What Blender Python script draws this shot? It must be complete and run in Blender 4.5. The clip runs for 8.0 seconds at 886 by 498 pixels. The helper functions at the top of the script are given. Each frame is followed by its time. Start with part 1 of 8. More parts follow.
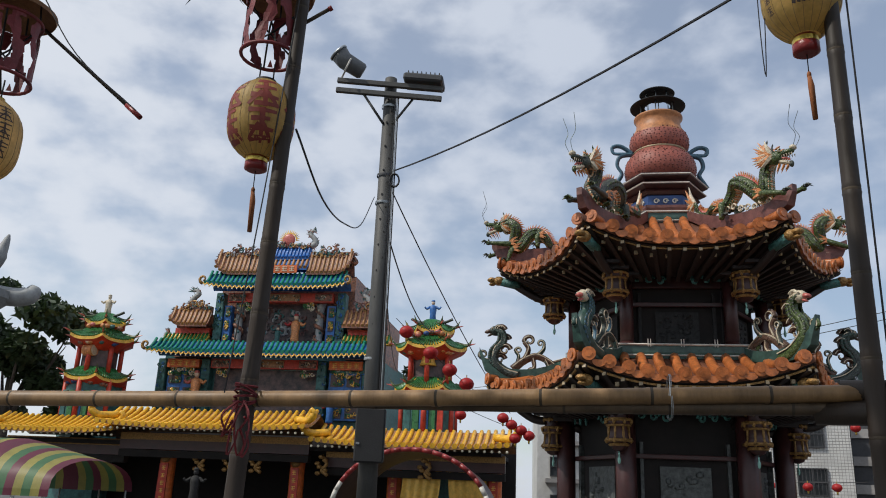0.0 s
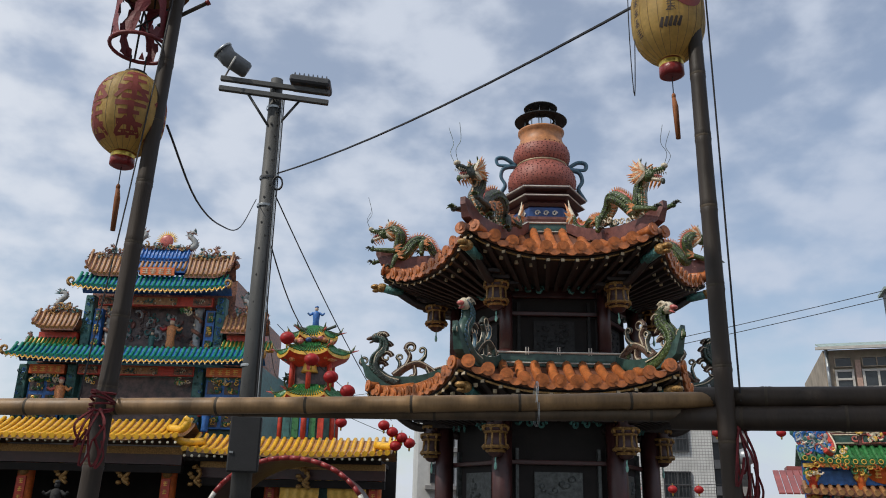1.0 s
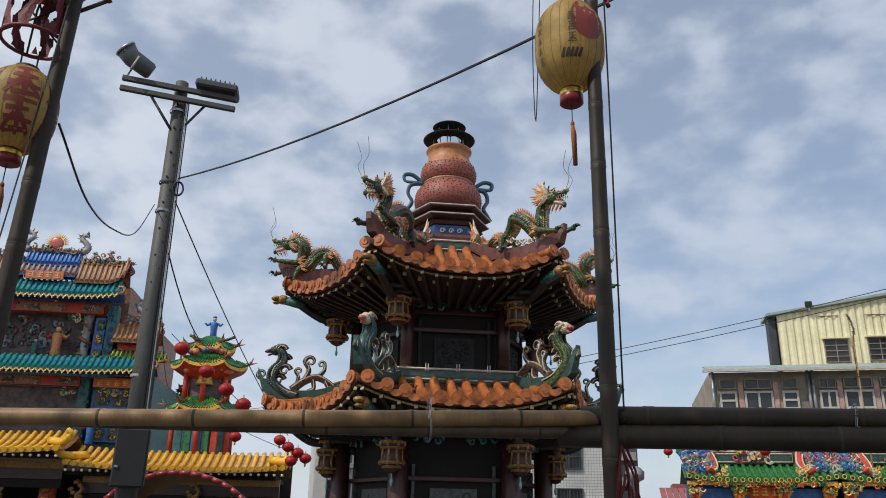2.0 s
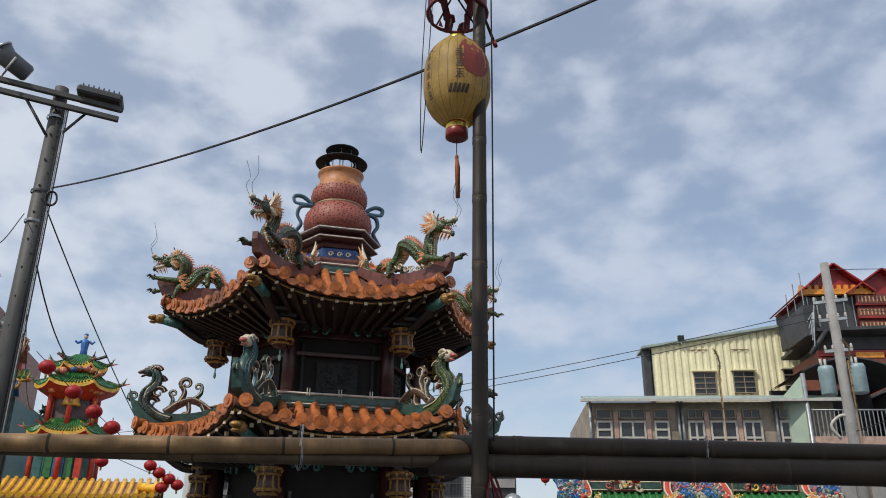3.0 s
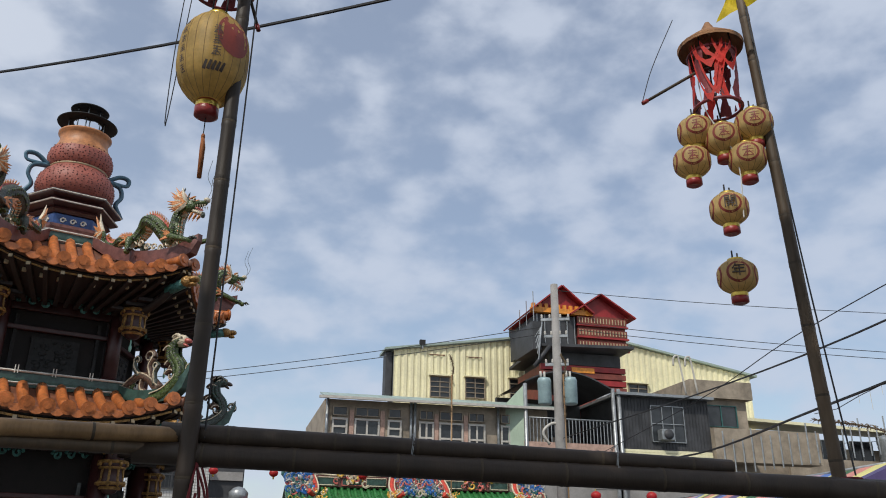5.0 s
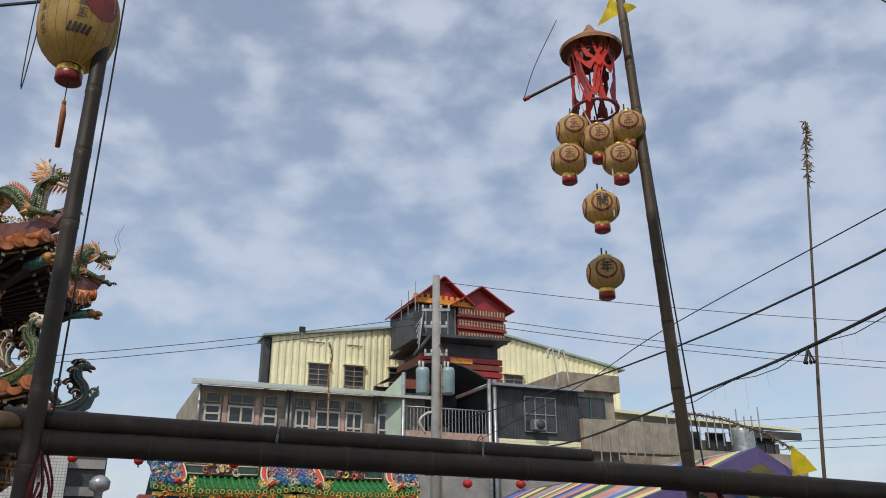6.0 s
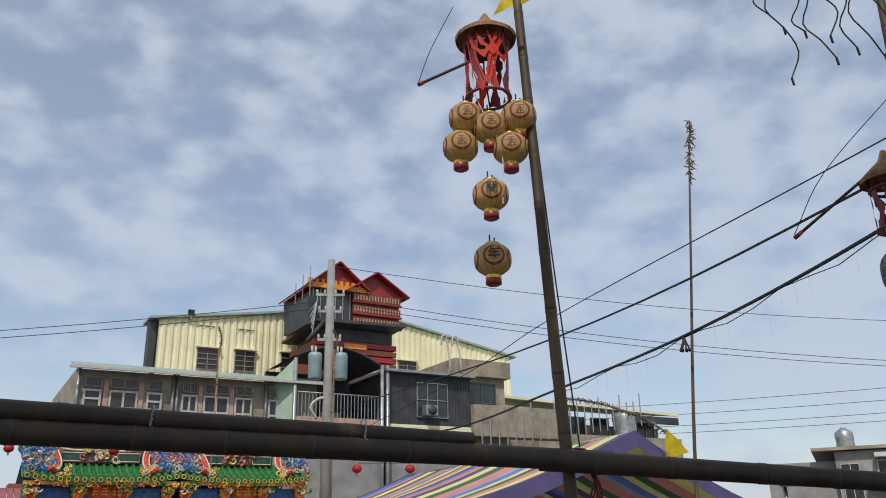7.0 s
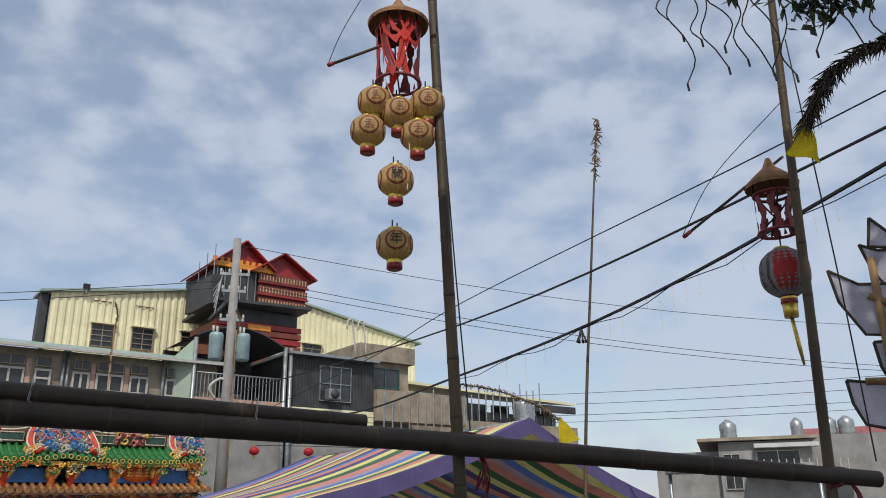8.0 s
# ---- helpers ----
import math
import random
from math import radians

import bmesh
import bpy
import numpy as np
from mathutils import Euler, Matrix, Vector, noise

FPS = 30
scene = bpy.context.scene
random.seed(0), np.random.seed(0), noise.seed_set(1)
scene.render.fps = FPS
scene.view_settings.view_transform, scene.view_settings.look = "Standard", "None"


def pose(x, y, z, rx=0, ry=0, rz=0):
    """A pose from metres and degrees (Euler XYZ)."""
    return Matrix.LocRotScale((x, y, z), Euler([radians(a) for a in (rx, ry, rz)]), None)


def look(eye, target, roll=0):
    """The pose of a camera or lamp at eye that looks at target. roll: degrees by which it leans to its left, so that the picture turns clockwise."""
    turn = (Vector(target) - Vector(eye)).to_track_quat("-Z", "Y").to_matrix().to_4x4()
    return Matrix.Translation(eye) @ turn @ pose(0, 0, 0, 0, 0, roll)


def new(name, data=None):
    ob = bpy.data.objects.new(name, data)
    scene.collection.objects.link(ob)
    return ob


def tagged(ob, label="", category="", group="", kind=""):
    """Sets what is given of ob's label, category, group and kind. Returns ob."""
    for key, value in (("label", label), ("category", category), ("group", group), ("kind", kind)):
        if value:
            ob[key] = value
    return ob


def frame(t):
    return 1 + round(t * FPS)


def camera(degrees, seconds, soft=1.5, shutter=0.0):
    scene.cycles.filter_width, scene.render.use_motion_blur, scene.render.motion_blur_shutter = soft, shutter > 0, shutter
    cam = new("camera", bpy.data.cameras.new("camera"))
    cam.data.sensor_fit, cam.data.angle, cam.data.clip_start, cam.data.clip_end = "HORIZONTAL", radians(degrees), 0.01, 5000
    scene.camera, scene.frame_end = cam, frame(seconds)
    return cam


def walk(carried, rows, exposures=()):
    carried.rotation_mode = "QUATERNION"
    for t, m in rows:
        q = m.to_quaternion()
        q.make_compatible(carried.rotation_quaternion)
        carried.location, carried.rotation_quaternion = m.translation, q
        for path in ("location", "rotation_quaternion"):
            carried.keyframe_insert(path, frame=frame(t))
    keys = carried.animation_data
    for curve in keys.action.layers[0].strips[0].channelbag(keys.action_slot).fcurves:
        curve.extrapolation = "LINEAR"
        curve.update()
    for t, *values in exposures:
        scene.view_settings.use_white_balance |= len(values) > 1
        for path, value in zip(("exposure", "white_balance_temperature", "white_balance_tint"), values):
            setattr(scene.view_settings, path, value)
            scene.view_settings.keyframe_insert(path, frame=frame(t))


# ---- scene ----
cam = camera(58.2, 8.0, soft=1.0)
# seconds, x, y, z, heading to the right, tilt up, lean
PATH_ROWS = [
    (0, 0.0000, 0.0000, 1.6000, 0.002, 17.399, -2.456),
    (0.5, 0.0334, 0.0102, 1.6023, 4.385, 17.967, -1.969),
    (1, 0.0627, 0.0136, 1.6024, 8.474, 18.171, -1.273),
    (2.5, 0.1031, -0.0475, 1.5961, 19.386, 20.401, -1.090),
    (3, 0.1278, -0.0738, 1.6033, 23.863, 21.315, -0.623),
    (3.5, 0.1506, -0.1140, 1.5980, 28.608, 21.483, -0.513),
    (4, 0.1555, -0.1503, 1.5899, 33.136, 21.392, -0.799),
    (4.5, 0.1737, -0.1614, 1.5861, 37.661, 21.331, -0.813),
    (6, 0.2613, -0.1801, 1.5930, 51.118, 20.431, 0.211),
    (6.5, 0.2841, -0.1911, 1.5866, 54.944, 19.878, 0.595),
    (7, 0.3015, -0.2152, 1.5809, 58.908, 19.357, 1.326),
    (7.5, 0.3003, -0.2559, 1.5682, 62.605, 18.755, 1.101),
    (8, 0.3016, -0.2800, 1.5617, 65.632, 18.235, 0.882),
]
walk(cam, [(t, pose(x, y, z, 90 + tilt, 0, -head) @ pose(0, 0, 0, 0, 0, -lean)) for t, x, y, z, head, tilt, lean in PATH_ROWS],
     exposures=[(0.0, -0.12), (4.5, -0.07), (6.0, -0.12), (8.0, -0.12)])

# ---- world and sun ----
SUN_AZ, SUN_EL = -112.0, 50.0
world = bpy.data.worlds.new("world")
scene.world = world
world.use_nodes = True
wt = world.node_tree
wt.nodes.clear()
w_out = wt.nodes.new("ShaderNodeOutputWorld")
w_bg = wt.nodes.new("ShaderNodeBackground")
w_sky = wt.nodes.new("ShaderNodeTexSky")
w_sky.sky_type = "NISHITA"
w_sky.sun_disc = False
w_sky.sun_elevation = radians(SUN_EL)
w_sky.sun_rotation = radians(SUN_AZ)
w_sky.air_density, w_sky.dust_density, w_sky.ozone_density = 1.2, 0.5, 2.6
w_co = wt.nodes.new("ShaderNodeTexCoord")
w_map = wt.nodes.new("ShaderNodeMapping")
w_map.inputs["Scale"].default_value = (1.0, 1.0, 1.7)
w_map.inputs["Location"].default_value = (0.35, 0.2, 0.1)
wt.links.new(w_co.outputs["Generated"], w_map.inputs["Vector"])
w_n1 = wt.nodes.new("ShaderNodeTexNoise")
w_n1.inputs["Scale"].default_value = 11.0
w_n1.inputs["Detail"].default_value = 5.0
w_n1.inputs["Roughness"].default_value = 0.48
wt.links.new(w_map.outputs["Vector"], w_n1.inputs["Vector"])
w_n2 = wt.nodes.new("ShaderNodeTexNoise")
w_n2.inputs["Scale"].default_value = 1.7
w_n2.inputs["Detail"].default_value = 2.0
wt.links.new(w_map.outputs["Vector"], w_n2.inputs["Vector"])
w_add = wt.nodes.new("ShaderNodeMath")
w_add.operation = "MULTIPLY_ADD"
w_add.inputs[1].default_value = 0.45
wt.links.new(w_n2.outputs["Fac"], w_add.inputs[0])
wt.links.new(w_n1.outputs["Fac"], w_add.inputs[2])
w_r = wt.nodes.new("ShaderNodeMapRange")
w_r.interpolation_type = "SMOOTHSTEP"
w_r.inputs["From Min"].default_value = 0.52
w_r.inputs["From Max"].default_value = 0.88
w_r.inputs["To Min"].default_value = 0.34
w_r.inputs["To Max"].default_value = 0.90
wt.links.new(w_add.outputs["Value"], w_r.inputs["Value"])
w_mix = wt.nodes.new("ShaderNodeMix")
w_mix.data_type = "RGBA"
for link_from, link_to in ((w_r.outputs["Result"], w_mix.inputs[0]), (w_sky.outputs["Color"], w_mix.inputs[6]), (w_mix.outputs[2], w_bg.inputs["Color"]), (w_bg.outputs["Background"], w_out.inputs["Surface"])):
    wt.links.new(link_from, link_to)
# clouds glow more towards the sun
w_dot = wt.nodes.new("ShaderNodeVectorMath")
w_dot.operation = "DOT_PRODUCT"
w_dot.inputs[1].default_value = (math.sin(radians(SUN_AZ)), math.cos(radians(SUN_AZ)), 0.0)
wt.links.new(w_co.outputs["Generated"], w_dot.inputs[0])
w_cl = wt.nodes.new("ShaderNodeMix")
w_cl.data_type = "RGBA"
w_cl.inputs[6].default_value = (4.85, 5.45, 6.6, 1)
w_cl.inputs[7].default_value = (7.2, 7.5, 8.0, 1)
w_near = wt.nodes.new("ShaderNodeMapRange")
w_near.inputs["From Min"].default_value = -0.9
w_near.inputs["From Max"].default_value = 0.35
wt.links.new(w_dot.outputs["Value"], w_near.inputs["Value"])
wt.links.new(w_near.outputs["Result"], w_cl.inputs[0])
wt.links.new(w_cl.outputs[2], w_mix.inputs[7])
w_bg.inputs["Strength"].default_value = 0.12

sun_data = bpy.data.lights.new("sun", "SUN")
sun_data.energy = 3.0
sun_data.angle = radians(0.6)
sun_data.color = (1.0, 0.94, 0.84)
sun = new("sun", sun_data)
sa, se = radians(SUN_AZ), radians(SUN_EL)
sun.matrix_world = look((0, 0, 60), (-math.sin(sa) * math.cos(se) * 10, -math.cos(sa) * math.cos(se) * 10, 60 - math.sin(se) * 10))


# ---- materials ----
def mat(name, color, rough=0.6, metal=0.0, var=0.25, scale=6.0, bump=0.15, grain=60.0, stretch=(1, 1, 1), second=None, per_piece=0.0, translucent=0.0):
    """A surface with stains at one scale and grain with relief at another."""
    m = bpy.data.materials.new(name)
    m.use_nodes = True
    nt = m.node_tree
    b = nt.nodes["Principled BSDF"]
    b.inputs["Roughness"].default_value = rough
    b.inputs["Metallic"].default_value = metal
    co = nt.nodes.new("ShaderNodeTexCoord")
    mp = nt.nodes.new("ShaderNodeMapping")
    mp.inputs["Scale"].default_value = stretch
    nt.links.new(co.outputs["Object"], mp.inputs["Vector"])
    n1 = nt.nodes.new("ShaderNodeTexNoise")
    n1.inputs["Scale"].default_value = scale
    n1.inputs["Detail"].default_value = 6
    n1.inputs["Roughness"].default_value = 0.65
    nt.links.new(mp.outputs["Vector"], n1.inputs["Vector"])
    n2 = nt.nodes.new("ShaderNodeTexNoise")
    n2.inputs["Scale"].default_value = grain
    n2.inputs["Detail"].default_value = 4
    nt.links.new(mp.outputs["Vector"], n2.inputs["Vector"])
    ramp = nt.nodes.new("ShaderNodeValToRGB")
    dark = [c * (1 - var) for c in color]
    light = second if second else [min(c * (1 + var * 0.7) + 0.01 * var, 1) for c in color]
    ramp.color_ramp.elements[0].position, ramp.color_ramp.elements[1].position = 0.32, 0.7
    ramp.color_ramp.elements[0].color = (*dark, 1)
    ramp.color_ramp.elements[1].color = (*light, 1)
    nt.links.new(n1.outputs["Fac"], ramp.inputs["Fac"])
    hsv = nt.nodes.new("ShaderNodeHueSaturation")
    nt.links.new(ramp.outputs["Color"], hsv.inputs["Color"])
    ms = nt.nodes.new("ShaderNodeMath")
    ms.operation = "MULTIPLY_ADD"
    ms.inputs[1].default_value, ms.inputs[2].default_value = 0.35, 0.82
    nt.links.new(n2.outputs["Fac"], ms.inputs[0])
    last = ms
    if per_piece:
        oi = nt.nodes.new("ShaderNodeObjectInfo")
        mp2 = nt.nodes.new("ShaderNodeMath")
        mp2.operation = "MULTIPLY_ADD"
        mp2.inputs[1].default_value = per_piece
        nt.links.new(oi.outputs["Random"], mp2.inputs[0])
        nt.links.new(ms.outputs["Value"], mp2.inputs[2])
        last = mp2
    nt.links.new(last.outputs["Value"], hsv.inputs["Value"])
    nt.links.new(hsv.outputs["Color"], b.inputs["Base Color"])
    rr = nt.nodes.new("ShaderNodeMath")
    rr.operation = "MULTIPLY_ADD"
    rr.inputs[1].default_value, rr.inputs[2].default_value = 0.25, max(rough - 0.12, 0.03)
    nt.links.new(n1.outputs["Fac"], rr.inputs[0])
    nt.links.new(rr.outputs["Value"], b.inputs["Roughness"])
    if bump:
        bp = nt.nodes.new("ShaderNodeBump")
        bp.inputs["Strength"].default_value = bump
        bp.inputs["Distance"].default_value = 0.02
        nt.links.new(n2.outputs["Fac"], bp.inputs["Height"])
        nt.links.new(bp.outputs["Normal"], b.inputs["Normal"])
    if translucent:
        tr = nt.nodes.new("ShaderNodeBsdfTranslucent")
        nt.links.new(hsv.outputs["Color"], tr.inputs["Color"])
        mx = nt.nodes.new("ShaderNodeMixShader")
        mx.inputs["Fac"].default_value = translucent
        out = nt.nodes["Material Output"]
        nt.links.new(b.outputs["BSDF"], mx.inputs[1])
        nt.links.new(tr.outputs["BSDF"], mx.inputs[2])
        nt.links.new(mx.outputs["Shader"], out.inputs["Surface"])
    return m


M = {}
M["bamboo"] = mat("bamboo", (0.25, 0.145, 0.06), 0.5, var=0.5, scale=5, grain=90, stretch=(1, 1, 0.15), bump=0.1)
# brown bamboo darkened: tree shade and backlight on posts and rails put into colour
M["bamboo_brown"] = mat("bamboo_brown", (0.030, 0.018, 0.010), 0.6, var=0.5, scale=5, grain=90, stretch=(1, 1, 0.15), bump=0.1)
M["bamboo_grey"] = mat("bamboo_grey", (0.09, 0.058, 0.03), 0.6, var=0.6, scale=5, grain=90, stretch=(1, 1, 0.15), bump=0.1)
M["bamboo_node"] = mat("bamboo_node", (0.05, 0.035, 0.02), 0.7, var=0.4)
M["orange_tile"] = mat("orange_tile", (0.43, 0.13, 0.035), 0.32, var=0.5, scale=9, grain=70, per_piece=0.25)
M["roof_bed"] = mat("roof_bed", (0.16, 0.06, 0.03), 0.6, var=0.5)
M["ridge"] = mat("ridge", (0.16, 0.06, 0.05), 0.45, var=0.5, scale=8)
M["ridge_teal"] = mat("ridge_teal", (0.03, 0.075, 0.06), 0.4, var=0.5, scale=10)
M["white_line"] = mat("white_line", (0.62, 0.6, 0.54), 0.5, var=0.3)
# dark wood taken almost to black so its colour holds the shade under eaves
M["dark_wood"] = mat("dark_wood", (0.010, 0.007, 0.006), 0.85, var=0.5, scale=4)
M["dark_red"] = mat("dark_red", (0.045, 0.011, 0.01), 0.4, var=0.4, scale=4)
# stone likewise darkened to hold the pavilion's shade
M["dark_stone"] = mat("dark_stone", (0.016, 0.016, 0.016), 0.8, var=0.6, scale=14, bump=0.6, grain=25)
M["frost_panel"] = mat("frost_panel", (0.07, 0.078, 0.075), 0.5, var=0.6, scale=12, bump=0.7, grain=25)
# brown wood with the deep shadow below the eaves worked into its colour
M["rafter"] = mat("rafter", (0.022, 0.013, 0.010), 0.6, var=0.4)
M["rafter_end"] = mat("rafter_end", (0.42, 0.33, 0.2), 0.5, var=0.4, per_piece=0.3)
M["gold_carving"] = mat("gold_carving", (0.36, 0.20, 0.06), 0.38, 0.35, var=0.6, scale=22, bump=0.9, grain=45)
M["teal_carving"] = mat("teal_carving", (0.05, 0.17, 0.15), 0.5, var=0.6, scale=18, bump=0.7, grain=40)
M["glass_bead"] = mat("glass_bead", (0.25, 0.5, 0.42), 0.15, var=0.2)
M["gourd"] = mat("gourd", (0.3, 0.08, 0.055), 0.55, var=0.3, scale=5)
M["gourd_hole"] = mat("gourd_hole", (0.13, 0.03, 0.022), 0.6, var=0.3)
M["gourd_orange"] = mat("gourd_orange", (0.42, 0.17, 0.06), 0.5, var=0.4, scale=7)
M["black_iron"] = mat("black_iron", (0.012, 0.012, 0.013), 0.7, var=0.3)
M["blue_ribbon"] = mat("blue_ribbon", (0.06, 0.14, 0.2), 0.35, var=0.3)
M["blue_paint"] = mat("blue_paint", (0.018, 0.06, 0.2), 0.45, var=0.4, scale=10)
M["dragon_green"] = mat("dragon_green", (0.025, 0.10, 0.025), 0.25, var=0.75, second=(0.12, 0.16, 0.05), scale=20, bump=0.9, grain=38)
M["dragon_orange"] = mat("dragon_orange", (0.62, 0.25, 0.09), 0.35, var=0.5, scale=20, bump=0.6, grain=40)
M["dragon_cream"] = mat("dragon_cream", (0.6, 0.52, 0.38), 0.35, var=0.4, scale=20, bump=0.5)
M["phoenix_dark"] = mat("phoenix_dark", (0.035, 0.05, 0.042), 0.3, var=0.6, scale=24, bump=0.9, grain=38)
M["phoenix_brown"] = mat("phoenix_brown", (0.10, 0.055, 0.035), 0.3, var=0.6, scale=20, bump=0.7, grain=38)
M["dragon_dark"] = mat("dragon_dark", (0.05, 0.06, 0.045), 0.35, var=0.6, scale=24, bump=0.9, grain=38)
M["dragon_pink"] = mat("dragon_pink", (0.5, 0.12, 0.1), 0.35, var=0.5, scale=20)
M["yellow_tile"] = mat("yellow_tile", (0.70, 0.38, 0.025), 0.3, var=0.35, scale=8, per_piece=0.2)
M["green_tile"] = mat("green_tile", (0.03, 0.15, 0.045), 0.28, var=0.4, scale=8, per_piece=0.2)
M["jade_tile"] = mat("jade_tile", (0.015, 0.2, 0.13), 0.28, var=0.45, scale=8, per_piece=0.25)
M["tile_blue"] = mat("tile_blue", (0.02, 0.12, 0.38), 0.3, var=0.4, scale=8, per_piece=0.2)
M["brown_tile"] = mat("brown_tile", (0.30, 0.15, 0.055), 0.4, var=0.5, scale=8, per_piece=0.3)
M["red_paint"] = mat("red_paint", (0.5, 0.045, 0.02), 0.45, var=0.35, scale=6)
M["orange_paint"] = mat("orange_paint", (0.68, 0.15, 0.03), 0.45, var=0.35, scale=6)
M["blue_wall"] = mat("blue_wall", (0.03, 0.14, 0.42), 0.5, var=0.45, scale=5)
M["teal_wall"] = mat("teal_wall", (0.035, 0.13, 0.125), 0.5, var=0.55, scale=6, bump=0.5, grain=20)
M["mural"] = mat("mural", (0.03, 0.05, 0.075), 0.5, var=0.8, scale=3.5, second=(0.17, 0.11, 0.1))
M["relief_mix"] = mat("relief_mix", (0.10, 0.12, 0.12), 0.5, var=0.7, scale=9, second=(0.46, 0.18, 0.10), bump=0.8, grain=18)
M["gold_paint"] = mat("gold_paint", (0.75, 0.45, 0.08), 0.4, 0.2, var=0.3)
M["skin_cream"] = mat("skin_cream", (0.6, 0.45, 0.33), 0.5, var=0.3)
M["bulb"] = mat("bulb", (0.85, 0.8, 0.6), 0.2, var=0.1)
M["steel"] = mat("steel", (0.06, 0.06, 0.057), 0.6, 0.15, var=0.4, scale=3, stretch=(1, 1, 0.3))
M["transformer"] = mat("transformer", (0.26, 0.36, 0.38), 0.45, 0.1, var=0.25, scale=4)
M["galv"] = mat("galv", (0.33, 0.35, 0.36), 0.4, 0.6, var=0.35, scale=5)
M["lamp_grey"] = mat("lamp_grey", (0.11, 0.115, 0.12), 0.5, 0.15, var=0.25)
M["cable"] = mat("cable", (0.012, 0.012, 0.014), 0.55, var=0.3)
M["rope_red"] = mat("rope_red", (0.15, 0.008, 0.012), 0.7, var=0.5, scale=20)
M["string_white"] = mat("string_white", (0.6, 0.6, 0.58), 0.7, var=0.2)
M["lantern_yellow"] = mat("lantern_yellow", (0.62, 0.42, 0.13), 0.55, var=0.3, scale=7, bump=0.1, translucent=0.45)
M["lantern_cream"] = mat("lantern_cream", (0.72, 0.52, 0.22), 0.55, var=0.25, scale=7, bump=0.1, translucent=0.45)
M["lantern_white"] = mat("lantern_white", (0.34, 0.34, 0.38), 0.55, var=0.3, scale=7, bump=0.1, translucent=0.4)
M["lantern_red"] = mat("lantern_red", (0.5, 0.02, 0.02), 0.5, var=0.3, translucent=0.3)
M["ink_red"] = mat("ink_red", (0.22, 0.03, 0.02), 0.6, var=0.2, bump=0)
M["ink_dark"] = mat("ink_dark", (0.05, 0.035, 0.03), 0.6, var=0.2, bump=0)
M["wire_rib"] = mat("wire_rib", (0.3, 0.2, 0.08), 0.6, var=0.3)
M["cap_red"] = mat("cap_red", (0.25, 0.02, 0.018), 0.35, var=0.3)
M["brass"] = mat("brass", (0.7, 0.5, 0.1), 0.3, 0.7, var=0.3)
M["cloth_red"] = mat("cloth_red", (0.75, 0.05, 0.035), 0.65, var=0.35, scale=12, translucent=0.35)
M["frame_red"] = mat("frame_red", (0.2, 0.025, 0.03), 0.55, var=0.45)
M["hat_straw"] = mat("hat_straw", (0.3, 0.15, 0.07), 0.8, var=0.45, scale=10, grain=120, bump=0.4)
M["tassel"] = mat("tassel", (0.3, 0.1, 0.03), 0.8, var=0.5, stretch=(6, 6, 1))
M["flag_yellow"] = mat("flag_yellow", (0.8, 0.6, 0.02), 0.7, var=0.25, translucent=0.4)
M["asphalt"] = mat("asphalt", (0.09, 0.088, 0.085), 0.85, var=0.35, scale=0.6, grain=30, bump=0.3)
M["concrete"] = mat("concrete", (0.27, 0.26, 0.25), 0.8, var=0.3, scale=1.2, grain=25)
M["plaster_grey"] = mat("plaster_grey", (0.31, 0.26, 0.20), 0.8, var=0.4, scale=1.5, grain=20)
M["hall_yellow"] = mat("hall_yellow", (0.76, 0.72, 0.48), 0.5, var=0.12, scale=0.7, grain=8, bump=0.05)
M["roof_green_metal"] = mat("roof_green_metal", (0.3, 0.38, 0.34), 0.45, var=0.25, scale=1.5)
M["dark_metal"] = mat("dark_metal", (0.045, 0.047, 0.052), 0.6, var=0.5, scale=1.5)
M["window_dark"] = mat("window_dark", (0.03, 0.035, 0.04), 0.15, var=0.4, scale=2)
M["white_frame"] = mat("white_frame", (0.47, 0.45, 0.41), 0.5, var=0.2)
M["tower_red"] = mat("tower_red", (0.30, 0.018, 0.02), 0.5, var=0.35, scale=2)
M["tower_slat"] = mat("tower_slat", (0.19, 0.042, 0.028), 0.55, var=0.4, scale=3)
M["orange_rail"] = mat("orange_rail", (0.72, 0.27, 0.03), 0.45, var=0.3)
M["green_metal"] = mat("green_metal", (0.36, 0.46, 0.36), 0.5, var=0.2, scale=1)
M["balcony_pink"] = mat("balcony_pink", (0.45, 0.3, 0.24), 0.7, var=0.3)
M["white_tile"] = mat("white_tile", (0.58, 0.58, 0.56), 0.5, var=0.25, scale=1)
M["red_metal_roof"] = mat("red_metal_roof", (0.3, 0.08, 0.07), 0.5, var=0.3, scale=1)
M["leaf"] = mat("leaf", (0.035, 0.06, 0.02), 0.45, var=0.5, scale=12, bump=0, translucent=0.2)
M["leaf_dry"] = mat("leaf_dry", (0.16, 0.11, 0.06), 0.75, var=0.5, scale=12, bump=0)
M["bark"] = mat("bark", (0.09, 0.07, 0.055), 0.85, var=0.45, scale=8, bump=0.6)
M["paper_white"] = mat("paper_white", (0.68, 0.66, 0.74), 0.7, var=0.2, scale=4, translucent=0.5)
M["grey_sculpt"] = mat("grey_sculpt", (0.3, 0.31, 0.31), 0.6, var=0.4, scale=5)
